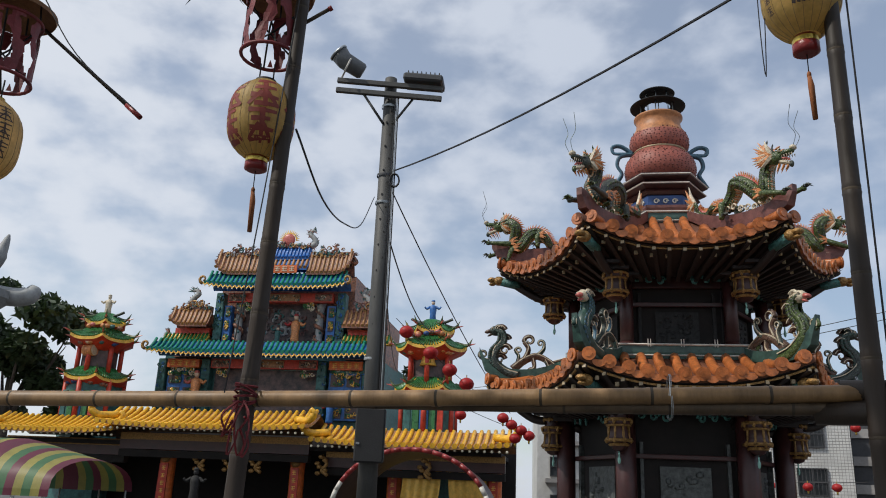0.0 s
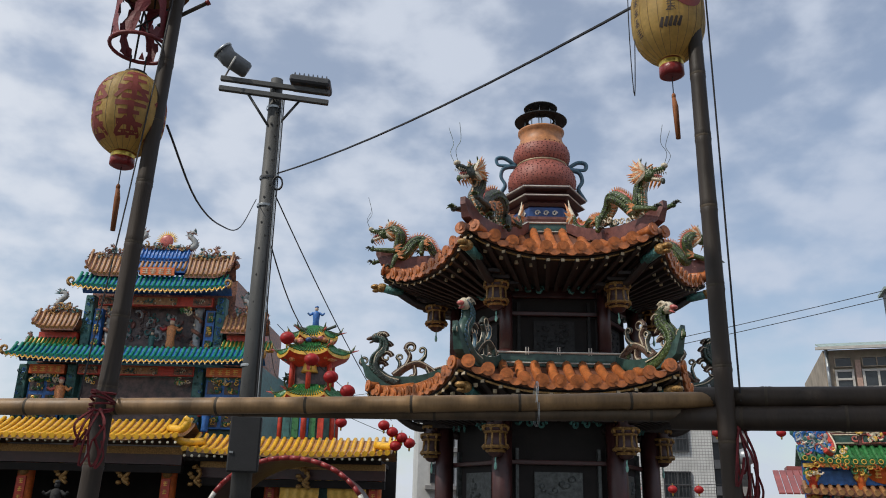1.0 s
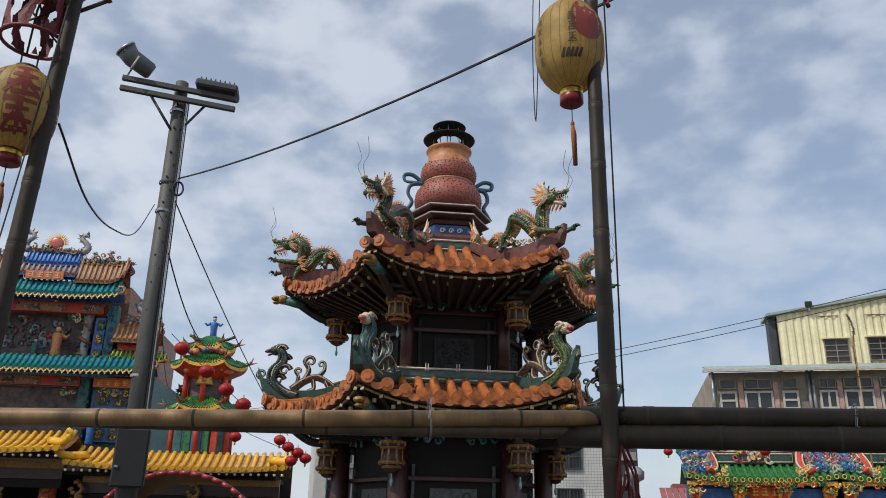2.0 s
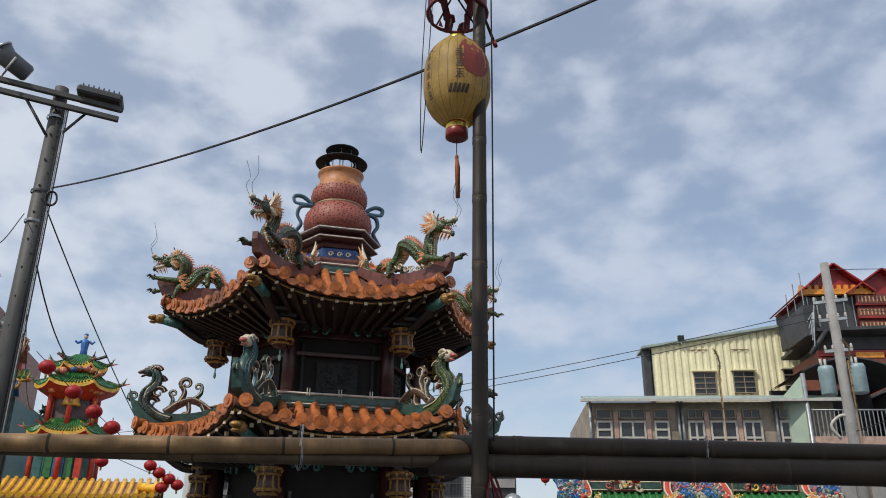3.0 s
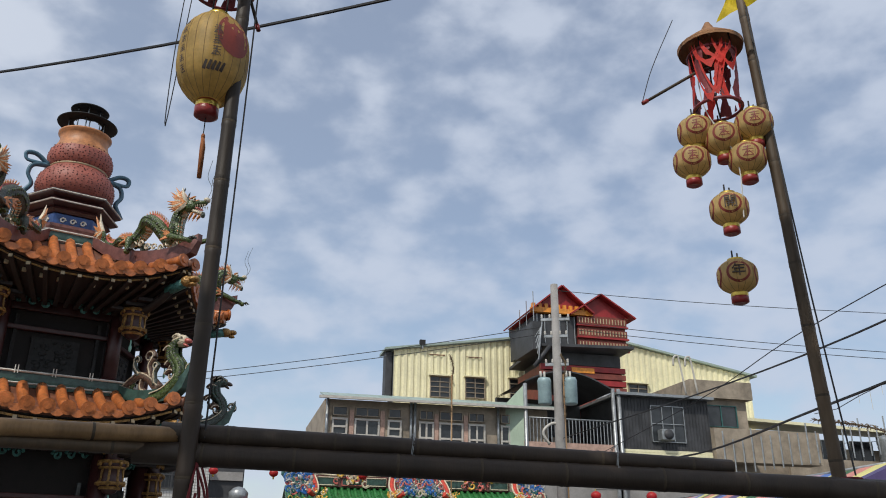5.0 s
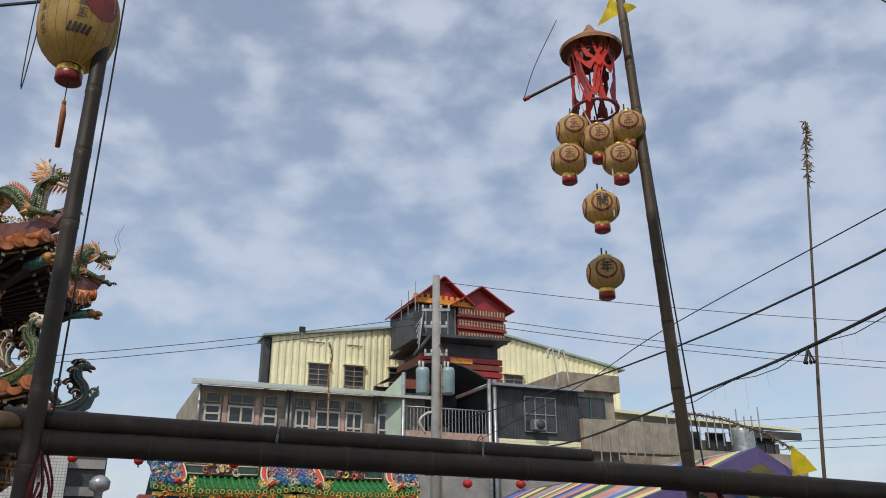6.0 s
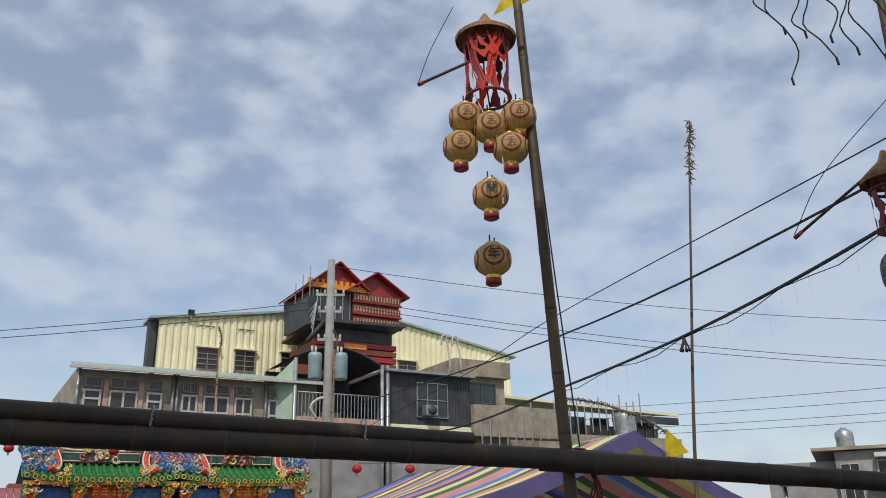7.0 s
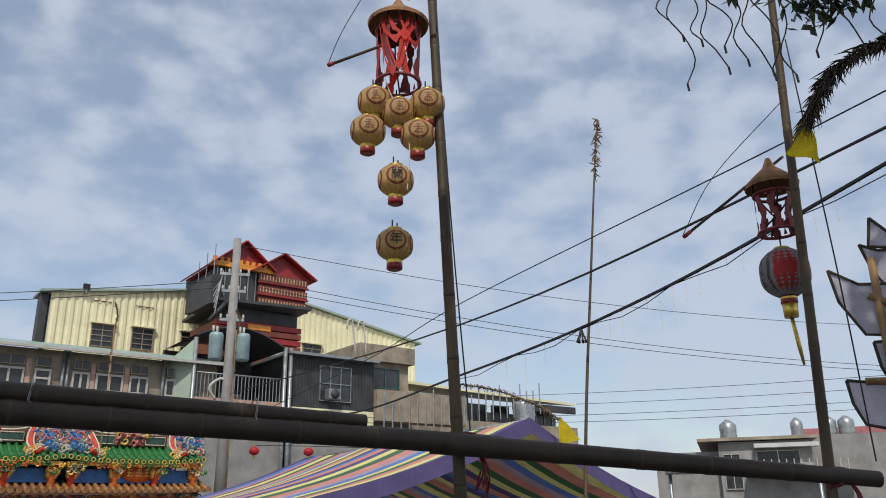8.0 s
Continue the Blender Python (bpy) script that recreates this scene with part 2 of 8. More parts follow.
# maroon, straw and green are dimmed to carry the shade on the awning
for stripe, col in (("purple", (0.08, 0.058, 0.17)), ("yellow", (0.72, 0.66, 0.24)), ("green", (0.045, 0.13, 0.05)), ("blue", (0.1, 0.19, 0.5)), ("salmon", (0.62, 0.24, 0.19)), ("mauve", (0.42, 0.30, 0.36)), ("maroon", (0.11, 0.010, 0.03)), ("straw", (0.26, 0.23, 0.05)), ("red", (0.3, 0.02, 0.03)), ("lime", (0.16, 0.3, 0.05))):
    M["stripe_" + stripe] = mat("stripe_" + stripe, col, 0.55, var=0.2, scale=3, bump=0.05, translucent=0.1)


# ---- building blocks ----
def thing(name, label, category, loc=(0, 0, 0), rz=0.0, group="", kind=""):
    ob = new(name)
    ob.matrix_basis = pose(*loc, 0, 0, rz)
    return tagged(ob, label, category, group, kind)


def finish(name, bm, mats, smooth=False):
    me = bpy.data.meshes.new(name)
    bmesh.ops.recalc_face_normals(bm, faces=bm.faces)
    if smooth:
        for fc in bm.faces:
            fc.smooth = True
    bm.to_mesh(me)
    bm.free()
    for k in (mats if isinstance(mats, (list, tuple)) else [mats]):
        me.materials.append(M[k])
    return me


def part(name, bm, mats, parent, label="", smooth=False, kind=""):
    ob = new(name, finish(name, bm, mats, smooth))
    ob.parent = parent
    return tagged(ob, label=label, kind=kind)


def piece(name, me, parent, m=None):
    """One more object on shared mesh data."""
    ob = new(name, me)
    ob.parent = parent
    if m is not None:
        ob.matrix_basis = m
    return ob


def solo(name, bm, mats, label, category, m=None, smooth=False, group="", kind=""):
    ob = new(name, finish(name, bm, mats, smooth))
    if m is not None:
        ob.matrix_basis = m
    return tagged(ob, label, category, group, kind)


def box(bm, c, s, m=None, mi=0, bevel=0.0):
    vs = []
    for k in range(8):
        p = Vector((c[0] + s[0] * (0.5 if k & 1 else -0.5), c[1] + s[1] * (0.5 if k & 2 else -0.5), c[2] + s[2] * (0.5 if k & 4 else -0.5)))
        vs.append(bm.verts.new(m @ p if m is not None else p))
    faces = [bm.faces.new([vs[k] for k in q]) for q in ((0, 2, 3, 1), (4, 5, 7, 6), (0, 1, 5, 4), (2, 6, 7, 3), (0, 4, 6, 2), (1, 3, 7, 5))]
    for fc in faces:
        fc.material_index = mi
    if bevel:
        edges = list({e for fc in faces for e in fc.edges})
        r = bmesh.ops.bevel(bm, geom=edges, offset=bevel, segments=1, affect="EDGES")
        for fc in r["faces"]:
            fc.material_index = mi


def ball(bm, c, r, mi=0, seg=10, m=None):
    """An ellipsoid with its middle at c."""
    s = r if isinstance(r, (tuple, list)) else (r, r, r)
    c = Vector(c)
    rot = m.to_3x3() if m is not None else None

    def put(x, y, z):
        p = Vector((x * s[0], y * s[1], z * s[2]))
        return bm.verts.new(c + (rot @ p if rot is not None else p))
    rows = max(seg * 2 // 3, 4)
    top, low = put(0, 0, 1), put(0, 0, -1)
    rings = []
    for j in range(1, rows):
        a = math.pi * j / rows
        rings.append([put(math.sin(a) * math.cos(2 * math.pi * k / seg), math.sin(a) * math.sin(2 * math.pi * k / seg), math.cos(a)) for k in range(seg)])
    faces = []
    for k in range(seg):
        n = (k + 1) % seg
        faces.append(bm.faces.new((top, rings[0][k], rings[0][n])))
        faces.append(bm.faces.new((low, rings[-1][n], rings[-1][k])))
        for a, b in zip(rings, rings[1:]):
            faces.append(bm.faces.new((a[k], b[k], b[n], a[n])))
    for fc in faces:
        fc.material_index = mi
        fc.smooth = True


def tube(bm, pts, rad, seg=8, mi=0, caps=True, squash=1.0):
    """A round body along a line of points; rad: a number or one for each point."""
    pts = [Vector(p) for p in pts]
    n = len(pts)
    rads = rad if isinstance(rad, (list, tuple)) else [rad] * n
    rings = []
    ref = None
    for i in range(n):
        d = (pts[min(i + 1, n - 1)] - pts[max(i - 1, 0)]).normalized()
        if ref is None:
            ref = d.orthogonal().normalized()
        ref = (ref - d * ref.dot(d))
        ref = ref.normalized() if ref.length > 1e-6 else d.orthogonal().normalized()
        b = d.cross(ref)
        rings.append([bm.verts.new(pts[i] + (ref * math.cos(2 * math.pi * k / seg) + b * math.sin(2 * math.pi * k / seg) * squash) * rads[i]) for k in range(seg)])
    for i in range(n - 1):
        for k in range(seg):
            fc = bm.faces.new((rings[i][k], rings[i][(k + 1) % seg], rings[i + 1][(k + 1) % seg], rings[i + 1][k]))
            fc.material_index = mi
            fc.smooth = seg > 5
    if caps:
        for ring in (rings[0][::-1], rings[-1]):
            fc = bm.faces.new(ring)
            fc.material_index = mi


def lathe(bm, profile, seg=24, mi=0, turn=0.0, closed=True, m=None, smooth=True):
    """profile: rows of radius, height."""
    rings = []
    for r, z in profile:
        ring = [Vector((r * math.cos(turn + 2 * math.pi * k / seg), r * math.sin(turn + 2 * math.pi * k / seg), z)) for k in range(seg)]
        rings.append([bm.verts.new(m @ v if m is not None else v) for v in ring])
    for a, b in zip(rings, rings[1:]):
        for k in range(seg):
            fc = bm.faces.new((a[k], a[(k + 1) % seg], b[(k + 1) % seg], b[k]))
            fc.material_index = mi
            fc.smooth = smooth
    if closed:
        for ring in (rings[0][::-1], rings[-1]):
            fc = bm.faces.new(ring)
            fc.material_index = mi


def sheet(bm, rows, mi=0, smooth=True):
    """A skin over rows of points."""
    vs = [[bm.verts.new(p) for p in row] for row in rows]
    for a, b in zip(vs, vs[1:]):
        for k in range(len(a) - 1):
            fc = bm.faces.new((a[k], a[k + 1], b[k + 1], b[k]))
            fc.material_index = mi
            fc.smooth = smooth


def spline(pts, n=8):
    """A smooth line through the points."""
    pts = [Vector(p) for p in pts]
    ext = [pts[0] * 2 - pts[1]] + pts + [pts[-1] * 2 - pts[-2]]
    out = []
    for i in range(1, len(ext) - 2):
        p0, p1, p2, p3 = ext[i - 1:i + 3]
        for k in range(n):
            t = k / n
            out.append(0.5 * (2 * p1 + (p2 - p0) * t + (2 * p0 - 5 * p1 + 4 * p2 - p3) * t * t + (3 * p1 - p0 - 3 * p2 + p3) * t ** 3))
    out.append(pts[-1])
    return out


def sag(a, b, drop, n=16):
    a, b = Vector(a), Vector(b)
    return [a.lerp(b, k / n) - Vector((0, 0, drop * 4 * (k / n) * (1 - k / n))) for k in range(n + 1)]


def cable(name, pts, r, label, material="cable", category="cable", group="overhead cables"):
    bm = bmesh.new()
    tube(bm, pts, r, 5)
    return solo(name, bm, material, label, category, group=group)


# ---- ground ----
bm = bmesh.new()
sheet(bm, [[(x, y, 0) for x in (-1500, -60, -20, 0, 20, 60, 1500)] for y in (-1500, -60, -20, 0, 20, 60, 1500)], smooth=False)
solo("ground", bm, "asphalt", "grey worn asphalt of the temple forecourt", "ground", kind="structure")


# ---- bamboo frame ----
def bamboo(bm, a, b, r0, r1, gap=0.42, bow=0.0, first=0.2, seg=14):
    """A cane with a raised ring at every joint."""
    a, b = Vector(a), Vector(b)
    ln = (b - a).length
    pts, rad = [a], [r0]
    s, cuts = first, []
    while s < ln - 0.05:
        cuts.append(s)
        s += gap * (0.85 + 0.3 * random.random())
    for s in cuts:
        f = s / ln
        p = a.lerp(b, f) + Vector((0, 0, -bow * 4 * f * (1 - f)))
        d = (b - a).normalized()
        r = r0 + (r1 - r0) * f
        for off, k in ((-0.03, 0.985), (-0.010, 1.06), (0.0, 0.97), (0.006, 0.97), (0.014, 1.04), (0.035, 0.99)):
            pts.append(p + d * off)
            rad.append(r * k)
    pts.append(b)
    rad.append(r1)
    tube(bm, pts, rad, seg)
    rings = []
    for c in cuts:
        f = c / ln
        rings.append((a.lerp(b, f) + Vector((0, 0, -bow * 4 * f * (1 - f) + 0.0)), (b - a).normalized(), r0 + (r1 - r0) * f))
    return rings


def bamboo_thing(name, lab, category, group, cane_mat, *args, **more):
    """A cane with its joint scars as parts."""
    ob = thing(name, lab, category, group=group)
    bm = bmesh.new()
    rings = bamboo(bm, *args, **more)
    cane = part("cane", bm, cane_mat, ob)
    for p, d, r in rings:
        bm = bmesh.new()
        tube(bm, [p - d * 0.004, p + d * 0.002, p + d * 0.010], [r * 1.0, r * 1.035, r * 1.0], 14, caps=False)
        part("joint", bm, "bamboo_node", cane)
    return ob


POSTS = [((-1.015, 4.09, 0), (-0.855, 4.107, 6.0), 0.052, 0.034), ((1.87, 3.422, 0), (1.903, 3.425, 6.4), 0.047, 0.033), ((4.743, 1.572, 0), (4.599, 1.737, 5.35), 0.041, 0.031), ((5.634, -0.263, 0), (5.58, -0.479, 6.2), 0.036, 0.023)]
POSTS.append(((-3.32, 4.72, 0), (-3.25, 4.6, 5.8), 0.05, 0.034))
POST_LABELS = ["weathered brown bamboo post tied with red cord", "weathered bamboo post darkened for its shade, tied with red cord", "grey-brown bamboo post carrying small lanterns", "slim brown bamboo post with red cord", "brown bamboo post carrying a lantern rod"]
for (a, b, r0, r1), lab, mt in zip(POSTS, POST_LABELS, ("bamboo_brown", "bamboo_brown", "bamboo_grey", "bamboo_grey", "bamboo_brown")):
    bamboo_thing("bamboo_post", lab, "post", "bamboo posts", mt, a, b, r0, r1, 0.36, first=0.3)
RAILS = [((-3.6, 4.66, 2.012), (2.05, 3.46, 2.122), 0.042, 0.038, 0.02, "long tan bamboo rail with dark joints", "bamboo"), ((-0.6, 4.09, 2.045), (2.0, 3.50, 2.056), 0.030, 0.034, 0.01, "thinner brown bamboo rail under another rail", "bamboo_grey"),
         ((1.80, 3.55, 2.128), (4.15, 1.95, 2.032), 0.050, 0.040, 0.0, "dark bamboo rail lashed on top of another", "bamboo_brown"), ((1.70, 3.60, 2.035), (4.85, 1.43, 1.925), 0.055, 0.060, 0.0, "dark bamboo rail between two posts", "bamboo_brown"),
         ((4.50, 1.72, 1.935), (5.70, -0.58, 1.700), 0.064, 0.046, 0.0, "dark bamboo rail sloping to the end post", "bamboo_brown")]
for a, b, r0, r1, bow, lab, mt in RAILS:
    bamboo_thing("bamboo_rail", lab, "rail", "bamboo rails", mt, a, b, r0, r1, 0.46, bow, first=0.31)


def cord_knot(c, seed, h=0.42, name="cord_knot"):
    """Red plastic cord wound round a joint, with hanging loops."""
    rnd = random.Random(seed)
    bm = bmesh.new()
    c = Vector(c)
    for k in range(6):
        z = -0.03 + 0.018 * k
        ph = rnd.random() * 6
        tilt = rnd.uniform(-0.5, 0.5)
        tube(bm, [c + Vector((0.056 * math.cos(ph + a * 0.63), 0.056 * math.sin(ph + a * 0.63), z + tilt * 0.06 * math.cos(a * 0.63))) for a in range(11)], 0.006, 5)
    for k in range(6):
        dx, dy = rnd.uniform(-0.03, 0.03), rnd.uniform(-0.05, 0.02)
        p = c + Vector((dx * 0.8, -0.06 + dy * 0.4, -0.02))
        q = p + Vector((rnd.uniform(-0.06, 0.06), rnd.uniform(-0.04, 0.01), -h * rnd.uniform(0.4, 1)))
        tube(bm, spline([p, p.lerp(q, 0.5) + Vector((rnd.uniform(-0.05, 0.05), -0.03, 0)), q, q + Vector((0.03, 0, 0.05)), p.lerp(q, 0.55) + Vector((0.02, -0.02, 0))], 4), 0.006, 4)
    return solo(name, bm, "rope_red", "bundle of red plastic cord knotted round the bamboo", "cord", group="red cords")


cord_knot((-0.96, 4.05, 2.04), 1, 0.27)
cord_knot((1.93, 3.48, 2.02), 2, 0.40)
cord_knot((4.70, 1.58, 1.93), 3, 0.36)
cord_knot((5.62, -0.36, 1.70), 4, 0.22)
for c, d in (((1.06, 3.67, 2.085), (0.98, -0.2, 0.02)), ((2.78, 2.89, 2.05), (0.82, -0.57, -0.03)), ((3.62, 2.30, 2.02), (0.82, -0.57, -0.03)), ((1.86, 3.55, 2.09), (0.9, -0.4, 0))):
    bm = bmesh.new()
    dv = Vector(d).normalized()
    side = dv.cross(Vector((0, 0, 1))).normalized()
    up = side.cross(dv)
    for o in (0, 0.006):
        tube(bm, [Vector(c) + dv * (o + 0.01 * math.sin(k * 0.7)) + side * 0.056 * math.cos(k * 0.5236) + up * 0.105 * math.sin(k * 0.5236) for k in range(13)], 0.0018, 5, caps=False)
    solo("wire_tie", bm, "galv", "grey wire tie holding two bamboo rails together", "tie", group="wire ties")

# ---- pavilion: a six-sided furnace with two roofs ----
PC, PROT = (4.03, 13.83), -9.0
pav = thing("furnace_pavilion", "six-sided temple furnace with two orange-tiled roofs and a gourd finial", "pavilion", (PC[0], PC[1], 0), PROT)


def hexp(r, k, z):
    a = radians(60 * k)
    return Vector((r * math.cos(a), r * math.sin(a), z))


def hex_roof(parent, r_top, z_top, r_eave, z_eave, lift, cols, sagk=0.55):
    """One storey's roof; face 0 lies between corners 4 and 5, towards -y."""
    def surf(s, v):
        a, b = hexp(1, 4, 0), hexp(1, 5, 0)
        r = r_top + (r_eave - r_top) * v
        p = (a * (1 - s) / 2 + b * (1 + s) / 2) * r
        drop = (1 - (1 - v) ** 1.7) * (1 - sagk) + v * sagk
        p.z = z_top + (z_eave - z_top) * drop + lift * abs(s) ** 2.6 * v ** 1.5
        out = 0.06 * abs(s) ** 3 * v * v
        return Vector((p.x * (1 + out), p.y * (1 + out), p.z))
    for f in range(6):
        R = Matrix.Rotation(radians(60 * f), 4, "Z")
        bm = bmesh.new()
        top = [[R @ surf(-1 + 2 * i / 16, j / 8) for i in range(17)] for j in range(9)]
        low = [[p - Vector((0, 0, 0.10)) for p in row] for row in top]
        sheet(bm, top + low[::-1])
        part("roof_face", bm, "roof_bed", parent, "curved roof bed with upturned corners")
    meshes = []
    for c in range(cols):
        s = -1 + 2 * (c + 0.5) / cols
        bm = bmesh.new()
        # keep the barrel parallel to the fall line
        wid = r_eave * 1.0
        x_off = s * wid / 2
        pts = []
        for j in range(9):
            v = j / 8
            r = r_top + (r_eave - r_top) * v
            sl = x_off / (r / 2)
            if abs(sl) <= 1.0:
                pts.append(surf(sl, v) + Vector((0, 0, 0.03)))
        if len(pts) < 2:
            pts = [surf(s * 0.985, 0.9) + Vector((0, 0, 0.03)), surf(s, 1) + Vector((0, 0, 0.03))]
        d = (pts[-1] - pts[-2]).normalized()
        pts.append(pts[-1] + d * 0.05)
        pitch = wid / cols
        tube(bm, pts, pitch * 0.31, 8)
        # round end piece and drop tile
        e = pts[-1]
        tube(bm, [e - d * 0.02, e + d * 0.015], pitch * 0.40, 12)
        tube(bm, [e + d * 0.012, e + d * 0.03], pitch * 0.2, 8)
        if c < cols - 1:
            q = surf(-1 + 2 * (c + 1) / cols, 1) + d * 0.03
            wdt = pitch * 0.42
            ring = [q + Vector((wdt * math.cos(math.pi * (1 + k / 8)), 0, wdt * 0.95 * math.sin(math.pi * (1 + k / 8)))) for k in range(9)]
            front = [bm.verts.new(p + Vector((0, -0.02, 0))) for p in ring]
            back = [bm.verts.new(p + Vector((0, 0.02, 0))) for p in ring]
            bm.faces.new(front)
            bm.faces.new(back[::-1])
            for k in range(8):
                bm.faces.new((front[k], front[k + 1], back[k + 1], back[k]))
        meshes.append(finish("roof_tile", bm, "orange_tile"))
    for f in range(6):
        R = Matrix.Rotation(radians(60 * f), 4, "Z")
        for me in meshes:
            piece("roof_tile", me, parent, R)
    return surf


UP = dict(r_top=0.78, z_top=6.40, r_eave=2.87, z_eave=5.50, lift=0.36, cols=11, sagk=0.12)
LO = dict(r_top=1.95, z_top=3.80, r_eave=3.04, z_eave=3.40, lift=0.30, cols=12, sagk=0.2)
surf_up = hex_roof(pav, **UP)
surf_lo = hex_roof(pav, **LO)


def corner_ridge(surf, mats, rise, thick):
    """A hip ridge that curls up past the corner."""
    bm = bmesh.new()
    pts = [surf(1, v / 7) + Vector((0, 0, 0.08)) for v in range(8)]
    d = Vector((pts[-1].x, pts[-1].y, 0)).normalized()
    pts[-1] = pts[-1] + Vector((0, 0, rise * 0.28))
    pts.append(pts[-1] + d * 0.10 + Vector((0, 0, rise * 0.72)))
    side = Vector((-d.y, d.x, 0))
    rings = []
    for i, p in enumerate(pts):
        last = i == len(pts) - 1
        h, w = (thick * 0.45, 0.045) if last else (thick * (1 + 0.08 * i), 0.075)
        rings.append([bm.verts.new(p + side * sx * w + Vector((0, 0, sz))) for sx, sz in ((-1, -0.06), (1, -0.06), (1, h), (-1, h))])
    for r0, r1 in zip(rings, rings[1:]):
        for k in range(4):
            bm.faces.new((r0[k], r0[(k + 1) % 4], r1[(k + 1) % 4], r1[k])).material_index = 1 if k == 2 else 0
    bm.faces.new(rings[0][::-1])
    bm.faces.new(rings[-1])
    return finish("hip_ridge", bm, mats)


me_hip_up = corner_ridge(surf_up, ["ridge", "white_line"], 0.26, 0.13)
me_hip_lo = corner_ridge(surf_lo, ["ridge_teal", "white_line"], 0.42, 0.10)
for f in range(6):
    R = Matrix.Rotation(radians(60 * f), 4, "Z")
    piece("hip_ridge", me_hip_up, pav, R)
    piece("hip_ridge", me_hip_lo, pav, R)
# white-lined ridge that runs round above each roof
for r, z, tl in ((0.83, 6.42, 0.10), (1.98, 3.86, 0.08)):
    for mt, z0, h, rr in (("ridge_teal", z - 0.06, 0.20, r), ("white_line", z + 0.143, 0.03, r + 0.02), ("white_line", z - 0.02, 0.025, r + 0.012)):
        bm = bmesh.new()
        lathe(bm, [(rr, z0), (rr + 0.015, z0 + h * 0.5), (rr, z0 + h)], 6, 0, 0, True, smooth=False)
        part("ridge_band", bm, mt, pav)
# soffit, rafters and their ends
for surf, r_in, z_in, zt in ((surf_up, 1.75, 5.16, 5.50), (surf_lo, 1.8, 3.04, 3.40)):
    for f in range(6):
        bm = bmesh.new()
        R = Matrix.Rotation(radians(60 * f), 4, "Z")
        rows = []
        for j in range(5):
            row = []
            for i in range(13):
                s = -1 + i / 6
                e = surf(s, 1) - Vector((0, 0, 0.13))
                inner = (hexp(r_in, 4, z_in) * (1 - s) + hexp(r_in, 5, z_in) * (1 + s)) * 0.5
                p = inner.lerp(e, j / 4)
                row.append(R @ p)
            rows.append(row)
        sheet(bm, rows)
        part("soffit", bm, "rafter", pav, "brown soffit, its colour darkened for the deep shade under the eaves")
    ends, beams = [], []
    for c in range(13):
        s = -0.96 + 1.92 * c / 12
        e = surf(s, 0.985) - Vector((0, 0, 0.17))
        inner = (hexp(r_in, 4, z_in - 0.05) * (1 - s) + hexp(r_in, 5, z_in - 0.05) * (1 + s)) * 0.5
        bm = bmesh.new()
        tube(bm, [inner, e], 0.045, 4)
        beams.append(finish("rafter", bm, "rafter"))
        bm = bmesh.new()
        d = (e - inner).normalized()
        tube(bm, [e, e + d * 0.012], 0.036, 4)
        ends.append(finish("rafter_end", bm, "rafter_end"))
    stub = []
    for c in range(11):
        s = -0.9 + 1.8 * c / 10
        e = surf(s, 0.86) - Vector((0, 0, 0.25))
        bm = bmesh.new()
        box(bm, e, (0.06, 0.05, 0.06), bevel=0.006)
        stub.append(finish("rafter_stub", bm, "rafter_end"))
    for f in range(6):
        R = Matrix.Rotation(radians(60 * f), 4, "Z")
        for me in stub:
            piece("rafter_stub", me, pav, R)
        for a, b in zip(beams, ends):
            ob = piece("rafter", a, pav, R)
            piece("rafter_end", b, ob)
    # fascia lines
    for dz, mt in ((0.105, "dark_wood"), (0.15, "gold_carving")):
        bm = bmesh.new()
        tube(bm, [surf(-1 + i / 8, 0.965) - Vector((0, 0, dz)) for i in range(17)], 0.022, 4)
        me = finish("fascia", bm, mt)
        for f in range(6):
            piece("fascia", me, pav, Matrix.Rotation(radians(60 * f), 4, "Z"))
